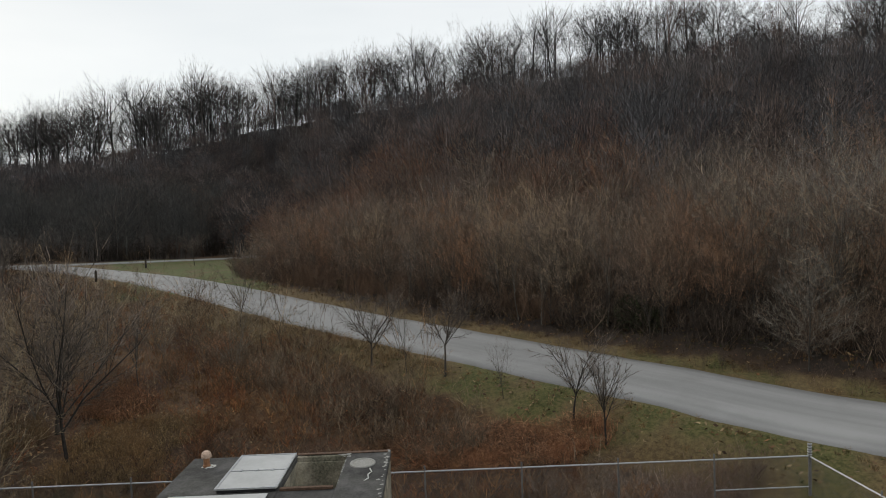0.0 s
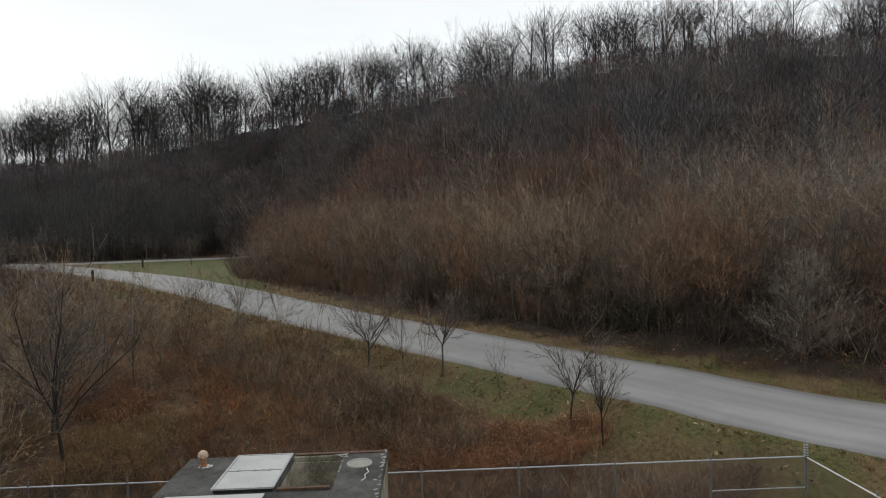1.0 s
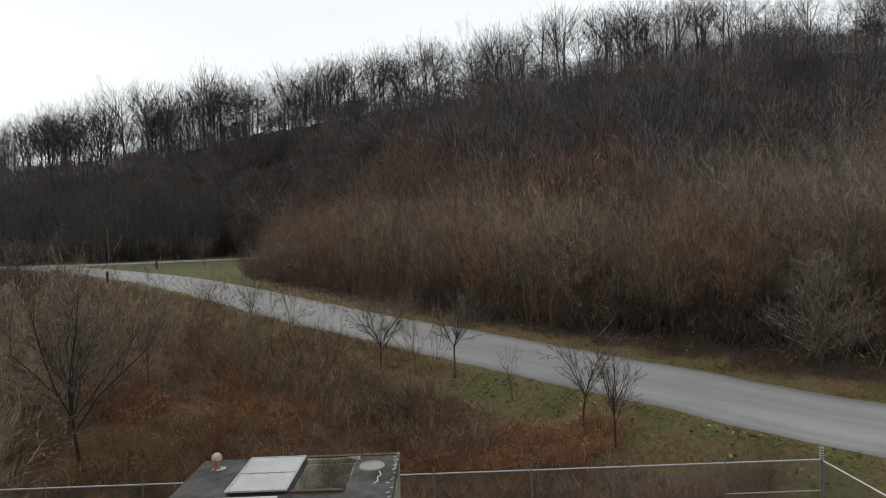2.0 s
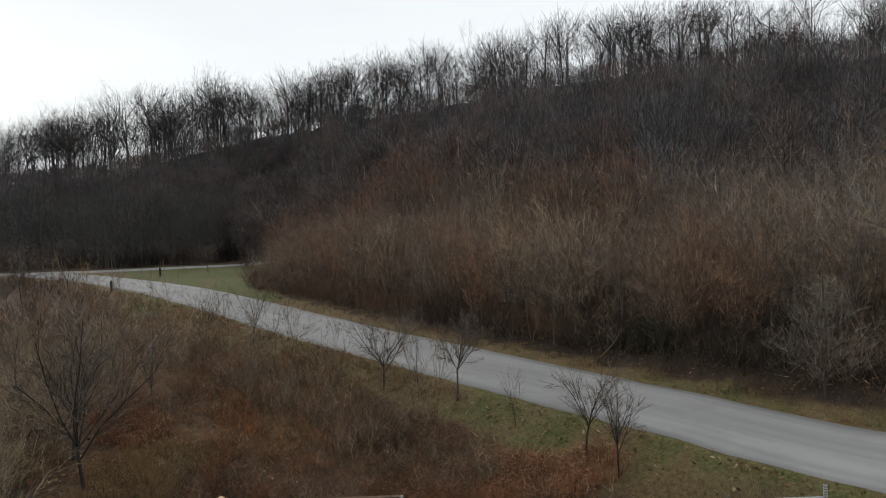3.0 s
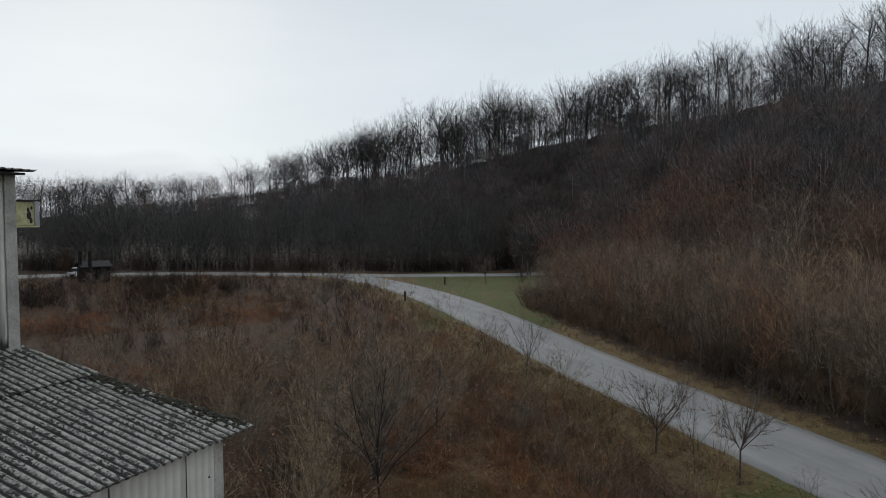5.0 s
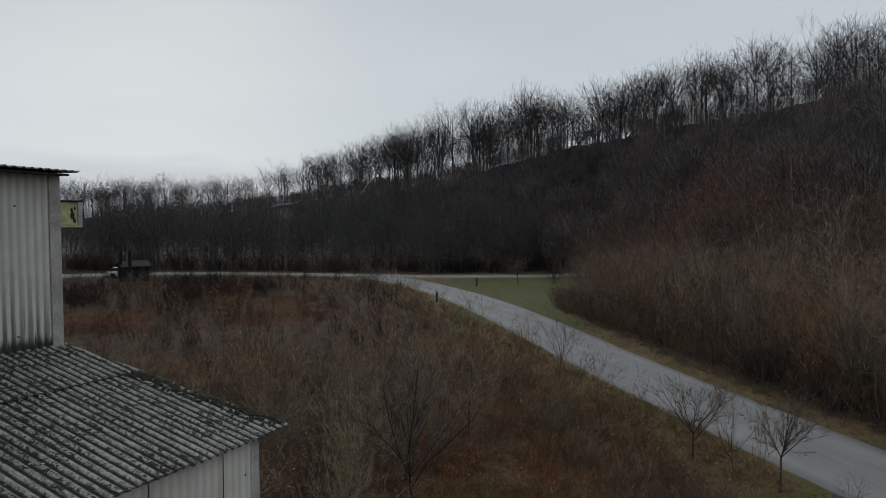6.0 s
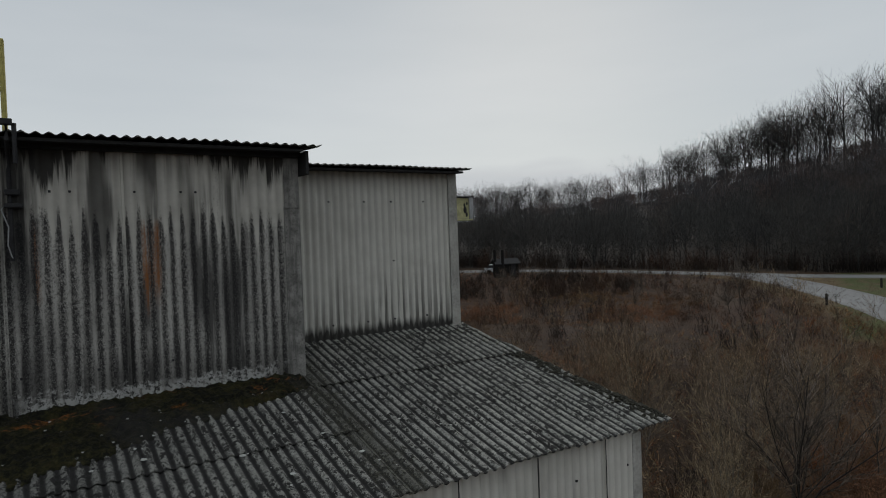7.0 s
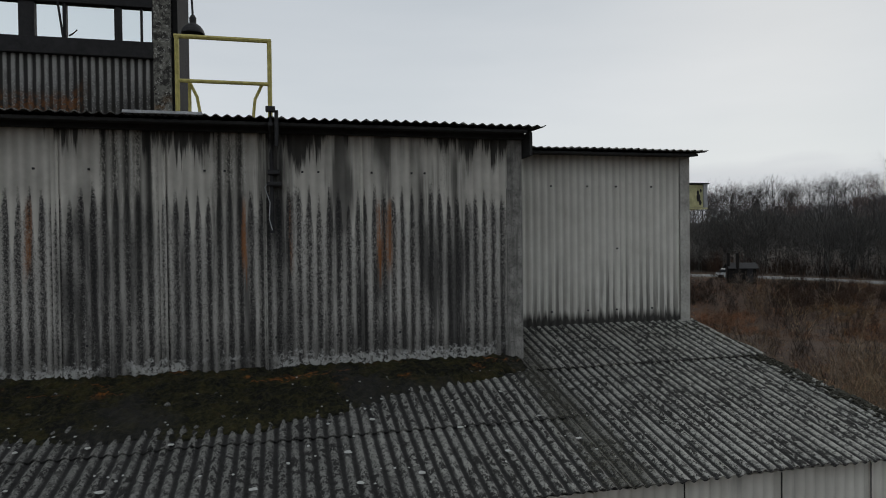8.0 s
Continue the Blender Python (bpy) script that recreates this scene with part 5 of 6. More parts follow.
FAR_TREES = (
    (66, 43, 5.0, YARD[1], "low bare tree near the far road"), (56, 49, 4.2, THIN[1], "thin bare tree near the far road"), (31, 14, 4.8, THIN[0], "thin bare tree in the brush"),
    (27, 19, 5.2, THIN[3], "thin bare tree in the brush"), (24, 16.5, 5.0, TAN[2], "many-stemmed tan bare tree in the brush"), (35.5, 18, 4.6, TAN[3], "many-stemmed tan bare tree in the brush"),
    (33, 22, 4.4, TAN[0], "many-stemmed tan bare tree in the brush"), (91, 33, 4.5, YARD[1], "small bare tree on the mown corner"), (42.5, 21, 4.2, THIN[2], "thin bare tree in the brush"),
    (30.5, 17.5, 4.4, TAN[1], "many-stemmed tan bare tree in the brush"), (27.5, 16.8, 4.0, TAN[2], "many-stemmed tan bare tree in the brush"), (37.5, 15.5, 3.6, TAN[0], "many-stemmed tan bare tree in the brush"), (21, 20, 4.6, THIN[1], "thin bare tree in the brush"), (17, 17.5, 4.2, TAN[1], "many-stemmed tan bare tree in the brush"), (45, 70, 3.6, THIN[0], "thin bare tree near the far road"), (52, 66, 3.4, YARD[3], "low bare tree near the far road"))
for x, y, high, kind, text in VERGE_TREES + FAR_TREES:
    plant_tree(kind, x, y, high, TR.uniform(0, 360), text, "trees in the field")


# ---- the old plant building ----
PITCH, AMP, THICK = 0.1067, 0.0135, 0.009


def corrugated(name, waves, length, mat, chips=0.0, seed=0, per=8, bites=None):
    """A corrugated sheet: x across from 0, y along its run from 0, waves in z; real thickness."""
    rng = random.Random(seed)
    cols = waves * per + 1
    rows = 5
    ends = [rng.uniform(-chips, 0) if chips else 0.0 for _ in range(waves + 1)]
    top, faces = [], []
    for j in range(rows + 1):
        for i in range(cols):
            x = i * PITCH / per
            run = length * j / rows
            if j == rows and chips:
                run += ends[i // per] + rng.uniform(-chips, 0) * 0.3
            if j == 0 and bites:
                run += bites(i // per, rng)
            top.append((x, run, AMP * math.cos(2 * math.pi * i / per)))
    n = len(top)
    verts = top + [(x, y, z - THICK) for x, y, z in top]
    for j in range(rows):
        for i in range(cols - 1):
            a = j * cols + i
            faces.append((a, a + 1, a + 1 + cols, a + cols))
            faces.append((n + a, n + a + cols, n + a + 1 + cols, n + a + 1))
    edge = [[j * cols for j in range(rows + 1)][::-1], [j * cols + cols - 1 for j in range(rows + 1)], list(range(cols)), list(range(rows * cols, rows * cols + cols))[::-1]]
    for line in edge:
        base = len(verts)
        verts += [verts[i] for i in line] + [verts[i + n] for i in line]
        m = len(line)
        for k in range(m - 1):
            faces.append((base + k, base + m + k, base + m + k + 1, base + k + 1))
    me = bpy.data.meshes.new(name)
    me.from_pydata(verts, [], faces)
    me.materials.append(mat)
    for p in me.polygons[: rows * (cols - 1) * 2]:
        p.use_smooth = True
    return me


def sheet(name, me, m, parent, label=""):
    ob = new(name, me)
    ob.parent = parent
    ob.matrix_basis = m
    if label:
        ob["label"] = label
    return ob


def upright(x, y, z):
    """A sheet stood up against a wall that faces -y, its run going up from z."""
    return pose(x, y, z, 90, 0, 0)


plant = empty("plant_building", (0, 9, -11.3), "tall disused plant building clad in stained corrugated sheets", "building")
plant.location = (0, 0, 0)

# masonry core below the lean-to roof
core = box("lower_core", (-9.0, 5.42, -11.6), (5.62, 15.0, -1.05), TRIM, plant, "plain lower walls", 0.0)

# low wall under the eave
low_wall = box("low_wall", (-9.0, 5.36, -11.5), (5.60, 5.41, -0.93), TRIM, plant, "", 0.0)
LOW_SHEET = corrugated("wall_sheet", 10, 3.4, SHEET_LOW, 0.0, 3)
for k, x in enumerate((4.27 - 0.96 * n for n in range(-1, 9))):
    for row in range(3):
        if k == 0:
            continue
        sheet("wall_sheet", LOW_SHEET, upright(x, 5.345 - 0.004 * (k % 2), -0.86 - 3.4 * (row + 1) + 0.1 * row), low_wall)
LOW_END = corrugated("wall_sheet", 5, 3.4, SHEET_LOW, 0.0, 4)
for row in range(3):
    sheet("wall_sheet", LOW_END, upright(5.20, 5.335, -0.86 - 3.4 * (row + 1) + 0.1 * row), low_wall)
box("corner_trim", (5.62, 5.31, -11.4), (5.76, 5.335, -0.88), STRIP, plant, "pale flat corner strip")
box("corner_trim", (5.735, 5.335, -11.4), (5.76, 5.50, -0.88), STRIP, plant, "pale flat corner strip")

# lean-to roof
SLOPE = math.atan(0.225)
lean_to = box("lean_to_roof", (-9.0, 0.0, -0.075), (5.55, 3.40, -0.045), DARK, plant, "lean-to roof of lichen-covered corrugated sheets", 0.0)
lean_to.matrix_basis = pose(0, 5.30, -0.756, math.degrees(SLOPE), 0, 0)
LOW_RUN = corrugated("roof_sheet", 10, 2.36, SHEET_ROOF, 0.0, 5)
UP_RUN = corrugated("roof_sheet", 10, 1.36, SHEET_ROOF, 0.0, 6)
SHORT_RUN = corrugated("roof_sheet", 10, 1.24, SHEET_ROOF, 0.0, 5)
LONG_RUN = corrugated("roof_sheet", 10, 2.40, SHEET_ROOF, 0.02, 6)
RJ = random.Random(4)


def jig(x, y, z):
    return pose(x, y + RJ.uniform(-0.015, 0.015), z, RJ.uniform(-0.12, 0.12), 0, RJ.uniform(-0.25, 0.25))


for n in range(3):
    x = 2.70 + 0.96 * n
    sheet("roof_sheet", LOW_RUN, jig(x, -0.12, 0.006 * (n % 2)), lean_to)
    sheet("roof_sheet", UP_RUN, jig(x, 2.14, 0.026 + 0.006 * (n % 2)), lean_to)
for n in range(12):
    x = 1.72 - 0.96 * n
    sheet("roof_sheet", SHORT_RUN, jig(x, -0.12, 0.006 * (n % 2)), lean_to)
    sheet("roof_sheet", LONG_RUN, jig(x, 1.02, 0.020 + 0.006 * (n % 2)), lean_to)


def verge_sheet(run, length, at):
    """The last sheet, cut along the slanting verge."""
    me = corrugated("roof_sheet", 7, length, SHEET_ROOF, 0.0, 12)
    bm = bmesh.new()
    bm.from_mesh(me)
    low, high = Vector((6.14 - 5.58, -0.12 - at, 0)), Vector((5.65 - 5.58, 3.43 - at, 0))
    way = (high - low).normalized()
    bmesh.ops.bisect_plane(bm, geom=bm.verts[:] + bm.edges[:] + bm.faces[:], plane_co=low, plane_no=Vector((way.y, -way.x, 0)), clear_outer=True)
    bm.to_mesh(me)
    bm.free()
    sheet("roof_sheet", me, pose(5.58, at, 0.004 + run), lean_to)


verge_sheet(0.0, 2.36, -0.12)
verge_sheet(0.028, 1.36, 2.14)

# wall A, the stained front
wall_a = box("stained_wall", (-7.0, 7.78, -0.6), (2.70, 7.90, 2.42), DARK, plant, "black-streaked corrugated front wall", 0.0)
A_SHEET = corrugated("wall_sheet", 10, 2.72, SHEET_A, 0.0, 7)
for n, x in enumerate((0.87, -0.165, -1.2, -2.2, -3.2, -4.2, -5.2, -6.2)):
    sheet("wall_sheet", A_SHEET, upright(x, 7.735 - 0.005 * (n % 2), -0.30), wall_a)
A_END = corrugated("wall_sheet", 8, 2.72, SHEET_A, 0.0, 8)
sheet("wall_sheet", A_END, upright(1.83, 7.735, -0.30), wall_a)
box("corner_board", (2.57, 7.695, -0.25), (2.76, 7.712, 1.80), TRIM, plant, "weathered flat corner board", 0.004)
box("corner_board", (2.575, 7.685, 1.78), (2.755, 7.694, 2.36), TRIM, plant, "buckled upper corner board", 0.003)
box("corner_return", (2.74, 7.713, -0.3), (2.76, 8.64, 2.40), TRIM, plant, "", 0.0)

# roof A
roof_a = box("upper_roof", (-7.0, 0.05, -0.07), (2.72, 3.7, -0.04), DARK, plant, "low corrugated roof behind the front wall", 0.0)
roof_a.matrix_basis = pose(0, 7.35, 2.47, 2.5, 0, 0)
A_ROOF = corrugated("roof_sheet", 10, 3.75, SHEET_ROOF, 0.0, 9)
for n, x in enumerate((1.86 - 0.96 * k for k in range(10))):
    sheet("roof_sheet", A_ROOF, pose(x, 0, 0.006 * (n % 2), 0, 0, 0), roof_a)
# added dark strip that stands for the shade below the roof edge
box("eave_shade_strip", (-7.0, 7.60, 2.36), (2.76, 7.70, 2.435), DARK, plant, "dark strip for the shade under the eave", 0.005)
box("fascia_return", (2.765, 7.45, 2.15), (2.80, 8.64, 2.42), DARK, plant, "dark end board under the roof", 0.004)

# wall B, paler and set back
wall_b = box("pale_wall", (2.70, 8.71, -0.4), (5.58, 8.90, 2.38), DARK, plant, "paler corrugated wall set back beside the front", 0.0)
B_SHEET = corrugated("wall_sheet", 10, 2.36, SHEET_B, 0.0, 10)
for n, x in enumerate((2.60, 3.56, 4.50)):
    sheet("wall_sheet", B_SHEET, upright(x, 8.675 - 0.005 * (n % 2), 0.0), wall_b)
box("corner_board", (5.47, 8.632, 0.0), (5.62, 8.652, 2.34), STRIP, plant, "pale flat corner board", 0.004)
box("corner_board", (5.60, 8.652, 0.0), (5.62, 8.85, 2.34), STRIP, plant, "pale flat corner board", 0.004)
box("side_wall", (5.55, 8.86, -0.9), (5.60, 15.0, 2.36), SHEET_B, plant, "", 0.0)
roof_b = box("side_roof", (2.70, 0.05, -0.07), (5.60, 3.7, -0.04), DARK, plant, "corrugated roof over the paler wall", 0.0)
roof_b.matrix_basis = pose(0, 8.35, 2.385, 2.5, 0, 0)
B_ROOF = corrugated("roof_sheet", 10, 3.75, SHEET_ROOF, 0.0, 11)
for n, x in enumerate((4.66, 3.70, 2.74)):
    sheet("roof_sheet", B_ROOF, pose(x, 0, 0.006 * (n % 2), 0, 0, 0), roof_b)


# moss and soil lying along the foot of the front wall
def moss_material():
    m, nt, bsdf = material("moss_and_soil", 1.0)
    v = position(nt, (1, 1, 1))
    a, b2, c = noise_of(nt, v, 3.4, 6.0, 0.7), noise_of(nt, v, 20.0, 5.0, 0.75), noise_of(nt, v, 5.0, 3.0)
    col = ramp_of(nt, a, [(0.38, (0.006, 0.0055, 0.005)), (0.5, (0.014, 0.014, 0.006)), (0.60, (0.045, 0.040, 0.011)), (0.70, (0.05, 0.030, 0.014))])
    col = mix_of(nt, 0.5, col, ramp_of(nt, b2, [(0.45, (0.0015, 0.0015, 0.001)), (0.70, (0.075, 0.068, 0.024))]))
    rust = math_of(nt, "MULTIPLY", mask_of(nt, noise_of(nt, position(nt, (1.3, 4.0, 1)), 1.3, 6.0, 0.75), 0.575, 0.64), mask_of(nt, axis_of(nt, "Y"), 7.2, 7.35))
    col = mix_of(nt, math_of(nt, "MULTIPLY", rust, mask_of(nt, b2, 0.36, 0.56)), col, (0.23, 0.085, 0.018))
    flat = mask_of(nt, noise_of(nt, v, 0.8, 2.0), 0.5, 0.6)
    col = mix_of(nt, math_of(nt, "MULTIPLY", flat, 0.6), col, ramp_of(nt, c, [(0.3, (0.018, 0.017, 0.016)), (0.7, (0.045, 0.043, 0.04))]))
    link(nt, col, bsdf.inputs["Base Color"])
    bump_of(nt, bsdf, b2, 1.0, 0.04)
    return m


MOSS = moss_material()
MAT_EDGE = [(-9, 6.6), (-3, 6.6), (-2.3, 6.58), (-1.72, 6.48), (-0.46, 6.40), (0.32, 6.62), (1.1, 6.90), (1.9, 7.12), (2.7, 7.36)]


def moss_mat():
    """A lumpy mat over the upper end of the left-hand roof sheets, thin and ragged at its lower edge."""
    verts, faces = [], []
    nx, ny = 420, 40
    for i in range(nx + 1):
        x = -8.9 + (2.68 + 8.9) * i / nx
        edge = float(np.interp(x, *zip(*MAT_EDGE))) + 0.10 * noise.noise((x * 3, 0, 0)) + 0.05 * noise.noise((x * 11, 0, 3)) - 0.05 * math.cos(2 * math.pi * (x - 1.72) / PITCH)
        for j in range(ny + 1):
            t = j / ny
            y = 7.74 + (edge - 7.74) * t
            body = min(1.0, (1 - t) * 4) * 0.035 + 0.012 * (1 - t)
            lump = 0.040 * noise.noise((x * 4, y * 6, 1)) + 0.034 * noise.noise((x * 12, y * 15, 2)) + 0.018 * noise.noise((x * 30, y * 33, 5))
            verts.append((x, y, -(8.66 - y) * 0.225 + 0.022 + body + lump * min(1.0, (1 - t) * 3 + 0.2)))
    w = ny + 1
    for i in range(nx):
        for j in range(ny):
            a = i * w + j
            faces.append((a, a + 1, a + 1 + w, a + w))
    ob = mesh_object("moss_mat", verts, faces, MOSS, smooth=True)
    mod = ob.modifiers.new("depth", "SOLIDIFY")
    mod.thickness, mod.offset = 0.05, -1
    return tagged(ob, "dark moss and soil matted on the roof at the wall's foot", "moss", kind="stuff")


moss_mat()

# pale crusts and bits of debris on the roof
CRUST = plain("pale_crust", (0.55, 0.55, 0.52), 0.95, 0.0, 30.0, 0.25)


def roof_z(y):
    return -(8.66 - y) * 0.225


def lumps(name, spots, low, high, mat, label, category, flat, seed):
    rng = random.Random(seed)
    bm = bmesh.new()
    for x, y, z in spots:
        size = rng.uniform(low, high)
        got = bmesh.ops.create_icosphere(bm, subdivisions=2, radius=size)["verts"]
        for v in got:
            k = 1 + 0.9 * noise.noise(v.co * (1.6 / size) + Vector((x * 7, y * 7, 0)))
            v.co = Vector((v.co.x * k + x, v.co.y * k + y, v.co.z * flat * k + z))
    me = bpy.data.meshes.new(name)
    bm.to_mesh(me)
    bm.free()
    me.materials.append(mat)
    return tagged(new(name, me), label, category, kind="stuff")


LR = random.Random(31)
crust_spots = [(0.42, 6.50), (0.82, 6.52), (0.55, 6.0), (-1.55, 6.4), (-2.1, 6.42), (-0.9, 6.35), (0.6, 5.55), (1.6, 6.25), (2.4, 6.35), (2.2, 6.9), (1.1, 5.6), (1.9, 5.8), (-1.3, 5.75), (3.0, 6.9), (2.6, 5.9), (-0.2, 5.6)]
lumps("lichen_crusts", [(x, y, roof_z(y) + 0.03) for x, y in crust_spots], 0.018, 0.034, CRUST, "pale round lichen crusts dotted over the roof", "lichen", 0.22, 1)
lumps("lichen_specks", [(x, y, roof_z(y) + 0.016) for x, y in ((LR.uniform(-3, 5.6), LR.uniform(5.3, 8.4)) for _ in range(150))], 0.006, 0.014, CRUST, "tiny pale lichen specks over the roof", "lichen", 0.5, 2)
lumps("roof_debris", [(x, y, roof_z(y) + 0.055) for x, y in ((LR.uniform(-3, 1.4), LR.uniform(6.5, 7.6)) for _ in range(45))], 0.005, 0.014, CRUST, "small pale chips lying on the moss", "debris", 0.35, 3)

# stand pipe against the front wall
IRON = plain("black_iron", (0.03, 0.03, 0.032), 0.7, 0.0, 12.0, 0.4)
pipe = empty("stand_pipe", (-0.03, 7.66, 1.2), "black iron pipe with a loose wire on the stained wall", "pipe")
pipe.location = (0, 0, 0)
tube("pipe_body", [(-0.07, 7.665, 1.30), (-0.07, 7.665, 2.15), (-0.07, 7.62, 2.30), (-0.07, 7.34, 2.40), (-0.07, 7.32, 2.56)], 0.022, IRON, pipe, "", 10)
tube("pipe_body", [(-0.01, 7.33, 2.18), (-0.01, 7.33, 2.54)], 0.02, IRON, pipe, "", 8)
box("pipe_cap", (-0.115, 7.28, 2.52), (-0.02, 7.36, 2.575), IRON, pipe)
box("clamp", (-0.11, 7.60, 1.92), (0.01, 7.72, 1.97), IRON, pipe)
box("clamp", (-0.12, 7.60, 1.80), (0.03, 7.72, 1.84), IRON, pipe)
GALV = plain("galvanised_steel", (0.42, 0.43, 0.44), 0.5, 0.6, 10.0, 0.25)
tube("loose_wire", [(-0.12, 7.62, 1.81), (-0.14, 7.60, 1.78), (-0.09, 7.60, 1.62), (-0.10, 7.60, 1.45), (-0.07, 7.60, 1.33)], 0.006, GALV, pipe, "pale bent wire", 6)

# yellow guard rail on the upper roof
YELLOW = plain("worn_yellow_paint", (0.48, 0.42, 0.14), 0.7, 0.0, 14.0, 0.35)
rail = empty("guard_rail", (-0.6, 8.38, 2.5), "yellow-painted pipe guard rail on the upper roof", "railing")
rail.location = (0, 0, 0)
for x in (-1.10, -0.09):
    tube("post", [(x, 8.38, 2.52), (x, 8.38, 3.55)], 0.026, YELLOW, rail)
tube("top_bar", [(-1.13, 8.38, 3.545), (-0.07, 8.38, 3.545)], 0.026, YELLOW, rail)
tube("middle_bar", [(-1.10, 8.38, 3.045), (-0.09, 8.38, 3.045)], 0.022, YELLOW, rail)
tube("brace", [(-0.09, 8.38, 3.50), (-0.10, 8.9, 3.0), (-0.10, 8.9, 2.55)], 0.018, YELLOW, rail)
tube("ladder_grip", [(-0.98, 8.45, 2.52), (-0.98, 8.45, 3.08)], 0.018, YELLOW, rail)
tube("ladder_grip", [(-0.98, 8.45, 3.05), (-0.90, 8.45, 2.88), (-0.87, 8.45, 2.7), (-0.87, 8.45, 2.52)], 0.018, YELLOW, rail)
tube("ladder_grip", [(-0.18, 8.45, 3.05), (-0.26, 8.45, 2.88), (-0.28, 8.45, 2.7), (-0.28, 8.45, 2.52)], 0.018, YELLOW, rail)

# glazed head house on the upper roof
STEEL = plain("dark_window_steel", (0.022, 0.021, 0.022), 0.7, 0.0, 9.0, 0.4)


def rusty_sheet_material():
    m, nt, bsdf = material("rusting_sheet", 0.92)
    wave = sheet_wave(nt)
    v = position(nt, (1, 1, 1))
    thin = noise_of(nt, position(nt, (30.0, 1.0, 2.0)), 1.0, 3.0)
    blot = noise_of(nt, v, 2.2, 4.0)
    # dark troughs, pale crests: dirt together with the wave's painted shading
    col = mix_of(nt, mask_of(nt, math_of(nt, "ADD", wave, math_of(nt, "MULTIPLY_ADD", thin, 0.8, -0.4)), 0.25, 0.8), (0.035, 0.033, 0.032), (0.30, 0.295, 0.28))
    low = math_of(nt, "ADD", axis_of(nt, "Z"), math_of(nt, "MULTIPLY_ADD", blot, 1.0, -0.5))
    speck = noise_of(nt, v, 40.0, 4.0, 0.75)
    x = math_of(nt, "ADD", axis_of(nt, "X"), math_of(nt, "MULTIPLY_ADD", blot, 0.9, -0.45))
    sooty = math_of(nt, "SUBTRACT", 1.0, mask_of(nt, math_of(nt, "ADD", low, math_of(nt, "MULTIPLY_ADD", speck, 0.8, -0.4)), 3.25, 3.75))
    col = mix_of(nt, math_of(nt, "MULTIPLY", sooty, 0.75), col, (0.022, 0.02, 0.018))
    rust = math_of(nt, "MULTIPLY", math_of(nt, "SUBTRACT", 1.0, mask_of(nt, low, 3.20, 3.50)), math_of(nt, "SUBTRACT", 1.0, mask_of(nt, x, -3.0, -2.7)))
    rust = math_of(nt, "MULTIPLY", rust, mask_of(nt, noise_of(nt, v, 12.0, 5.0, 0.75), 0.42, 0.56))
    col = mix_of(nt, math_of(nt, "MULTIPLY", rust, 0.85), col, (0.17, 0.065, 0.018))
    pale = math_of(nt, "MULTIPLY", mask_of(nt, speck, 0.56, 0.62), mask_of(nt, wave, 0.3, 0.7))
    col = mix_of(nt, math_of(nt, "MULTIPLY", pale, 0.7), col, (0.34, 0.34, 0.31))
    link(nt, col, bsdf.inputs["Base Color"])
    bump_of(nt, bsdf, thin, 0.2, 0.004)
    return m


RUSTY = rusty_sheet_material()


def column_material():
    """Concrete covered with black, pale and orange lichen."""
    m, nt, bsdf = material("lichened_concrete", 0.96)
    v = position(nt, (1, 1, 1))
    a, b2, c = noise_of(nt, v, 9.0, 5.0, 0.75), noise_of(nt, v, 26.0, 4.0, 0.7), noise_of(nt, v, 5.0, 4.0, 0.7)
    col = mix_of(nt, mask_of(nt, a, 0.44, 0.56), (0.035, 0.033, 0.03), (0.17, 0.165, 0.145))
    col = mix_of(nt, mask_of(nt, b2, 0.57, 0.62), col, (0.36, 0.355, 0.32))
    low = math_of(nt, "SUBTRACT", 1.0, mask_of(nt, axis_of(nt, "Z"), 3.0, 3.5))
    col = mix_of(nt, math_of(nt, "MULTIPLY", math_of(nt, "MULTIPLY", mask_of(nt, c, 0.48, 0.56), low), 0.8), col, (0.17, 0.085, 0.02))
    link(nt, col, bsdf.inputs["Base Color"])
    bump_of(nt, bsdf, a, 0.5, 0.02)
    return m


COLUMN = column_material()
# one near-black colour for the cabin's side face
BLACK_SIDE = plain("near_black_side", (0.012, 0.012, 0.012), 0.95, 0.0, 9.0, 0.4)
room = empty("head_house", (-4, 11, 3), "glazed cabin with dark steel windows above the roof", "cabin")
room.location = (0, 0, 0)
cladding = box("cladding", (-7.0, 11.05, 2.6), (-1.80, 11.12, 3.96), DARK, room, "rust-stained corrugated cladding under the windows", 0.0)
ROOM_RUN = corrugated("wall_sheet", 10, 1.35, RUSTY, 0.0, 14)
for n, x in enumerate((-2.86, -3.90, -4.95, -5.98, -7.0)):
    sheet("wall_sheet", ROOM_RUN, upright(x, 11.02 - 0.005 * (n % 2), 2.62), cladding)
box("sill_beam", (-7.0, 10.93, 3.95), (-1.80, 11.15, 4.19), STEEL, room, "dark steel sill beam")
box("head_beam", (-7.0, 10.95, 4.70), (-1.80, 11.12, 5.25), STEEL, room, "dark steel head beam")
window = box("window", (-3.60, 10.98, 4.19), (-3.39, 11.08, 4.72), STEEL, room, "dark steel window strip with clear panes", 0.006)
for lo, hi in ((-3.03, -2.98), (-2.33, -2.25), (-1.99, -1.965), (-1.83, -1.80), (-5.2, -5.1), (-6.4, -6.3)):
    box("mullion", (lo, 10.99, 4.19), (hi, 11.07, 4.72), STEEL, window, "", 0.004)
tube("latch", [(-3.08, 10.96, 4.70), (-3.02, 10.97, 4.20)], 0.016, STEEL, window)
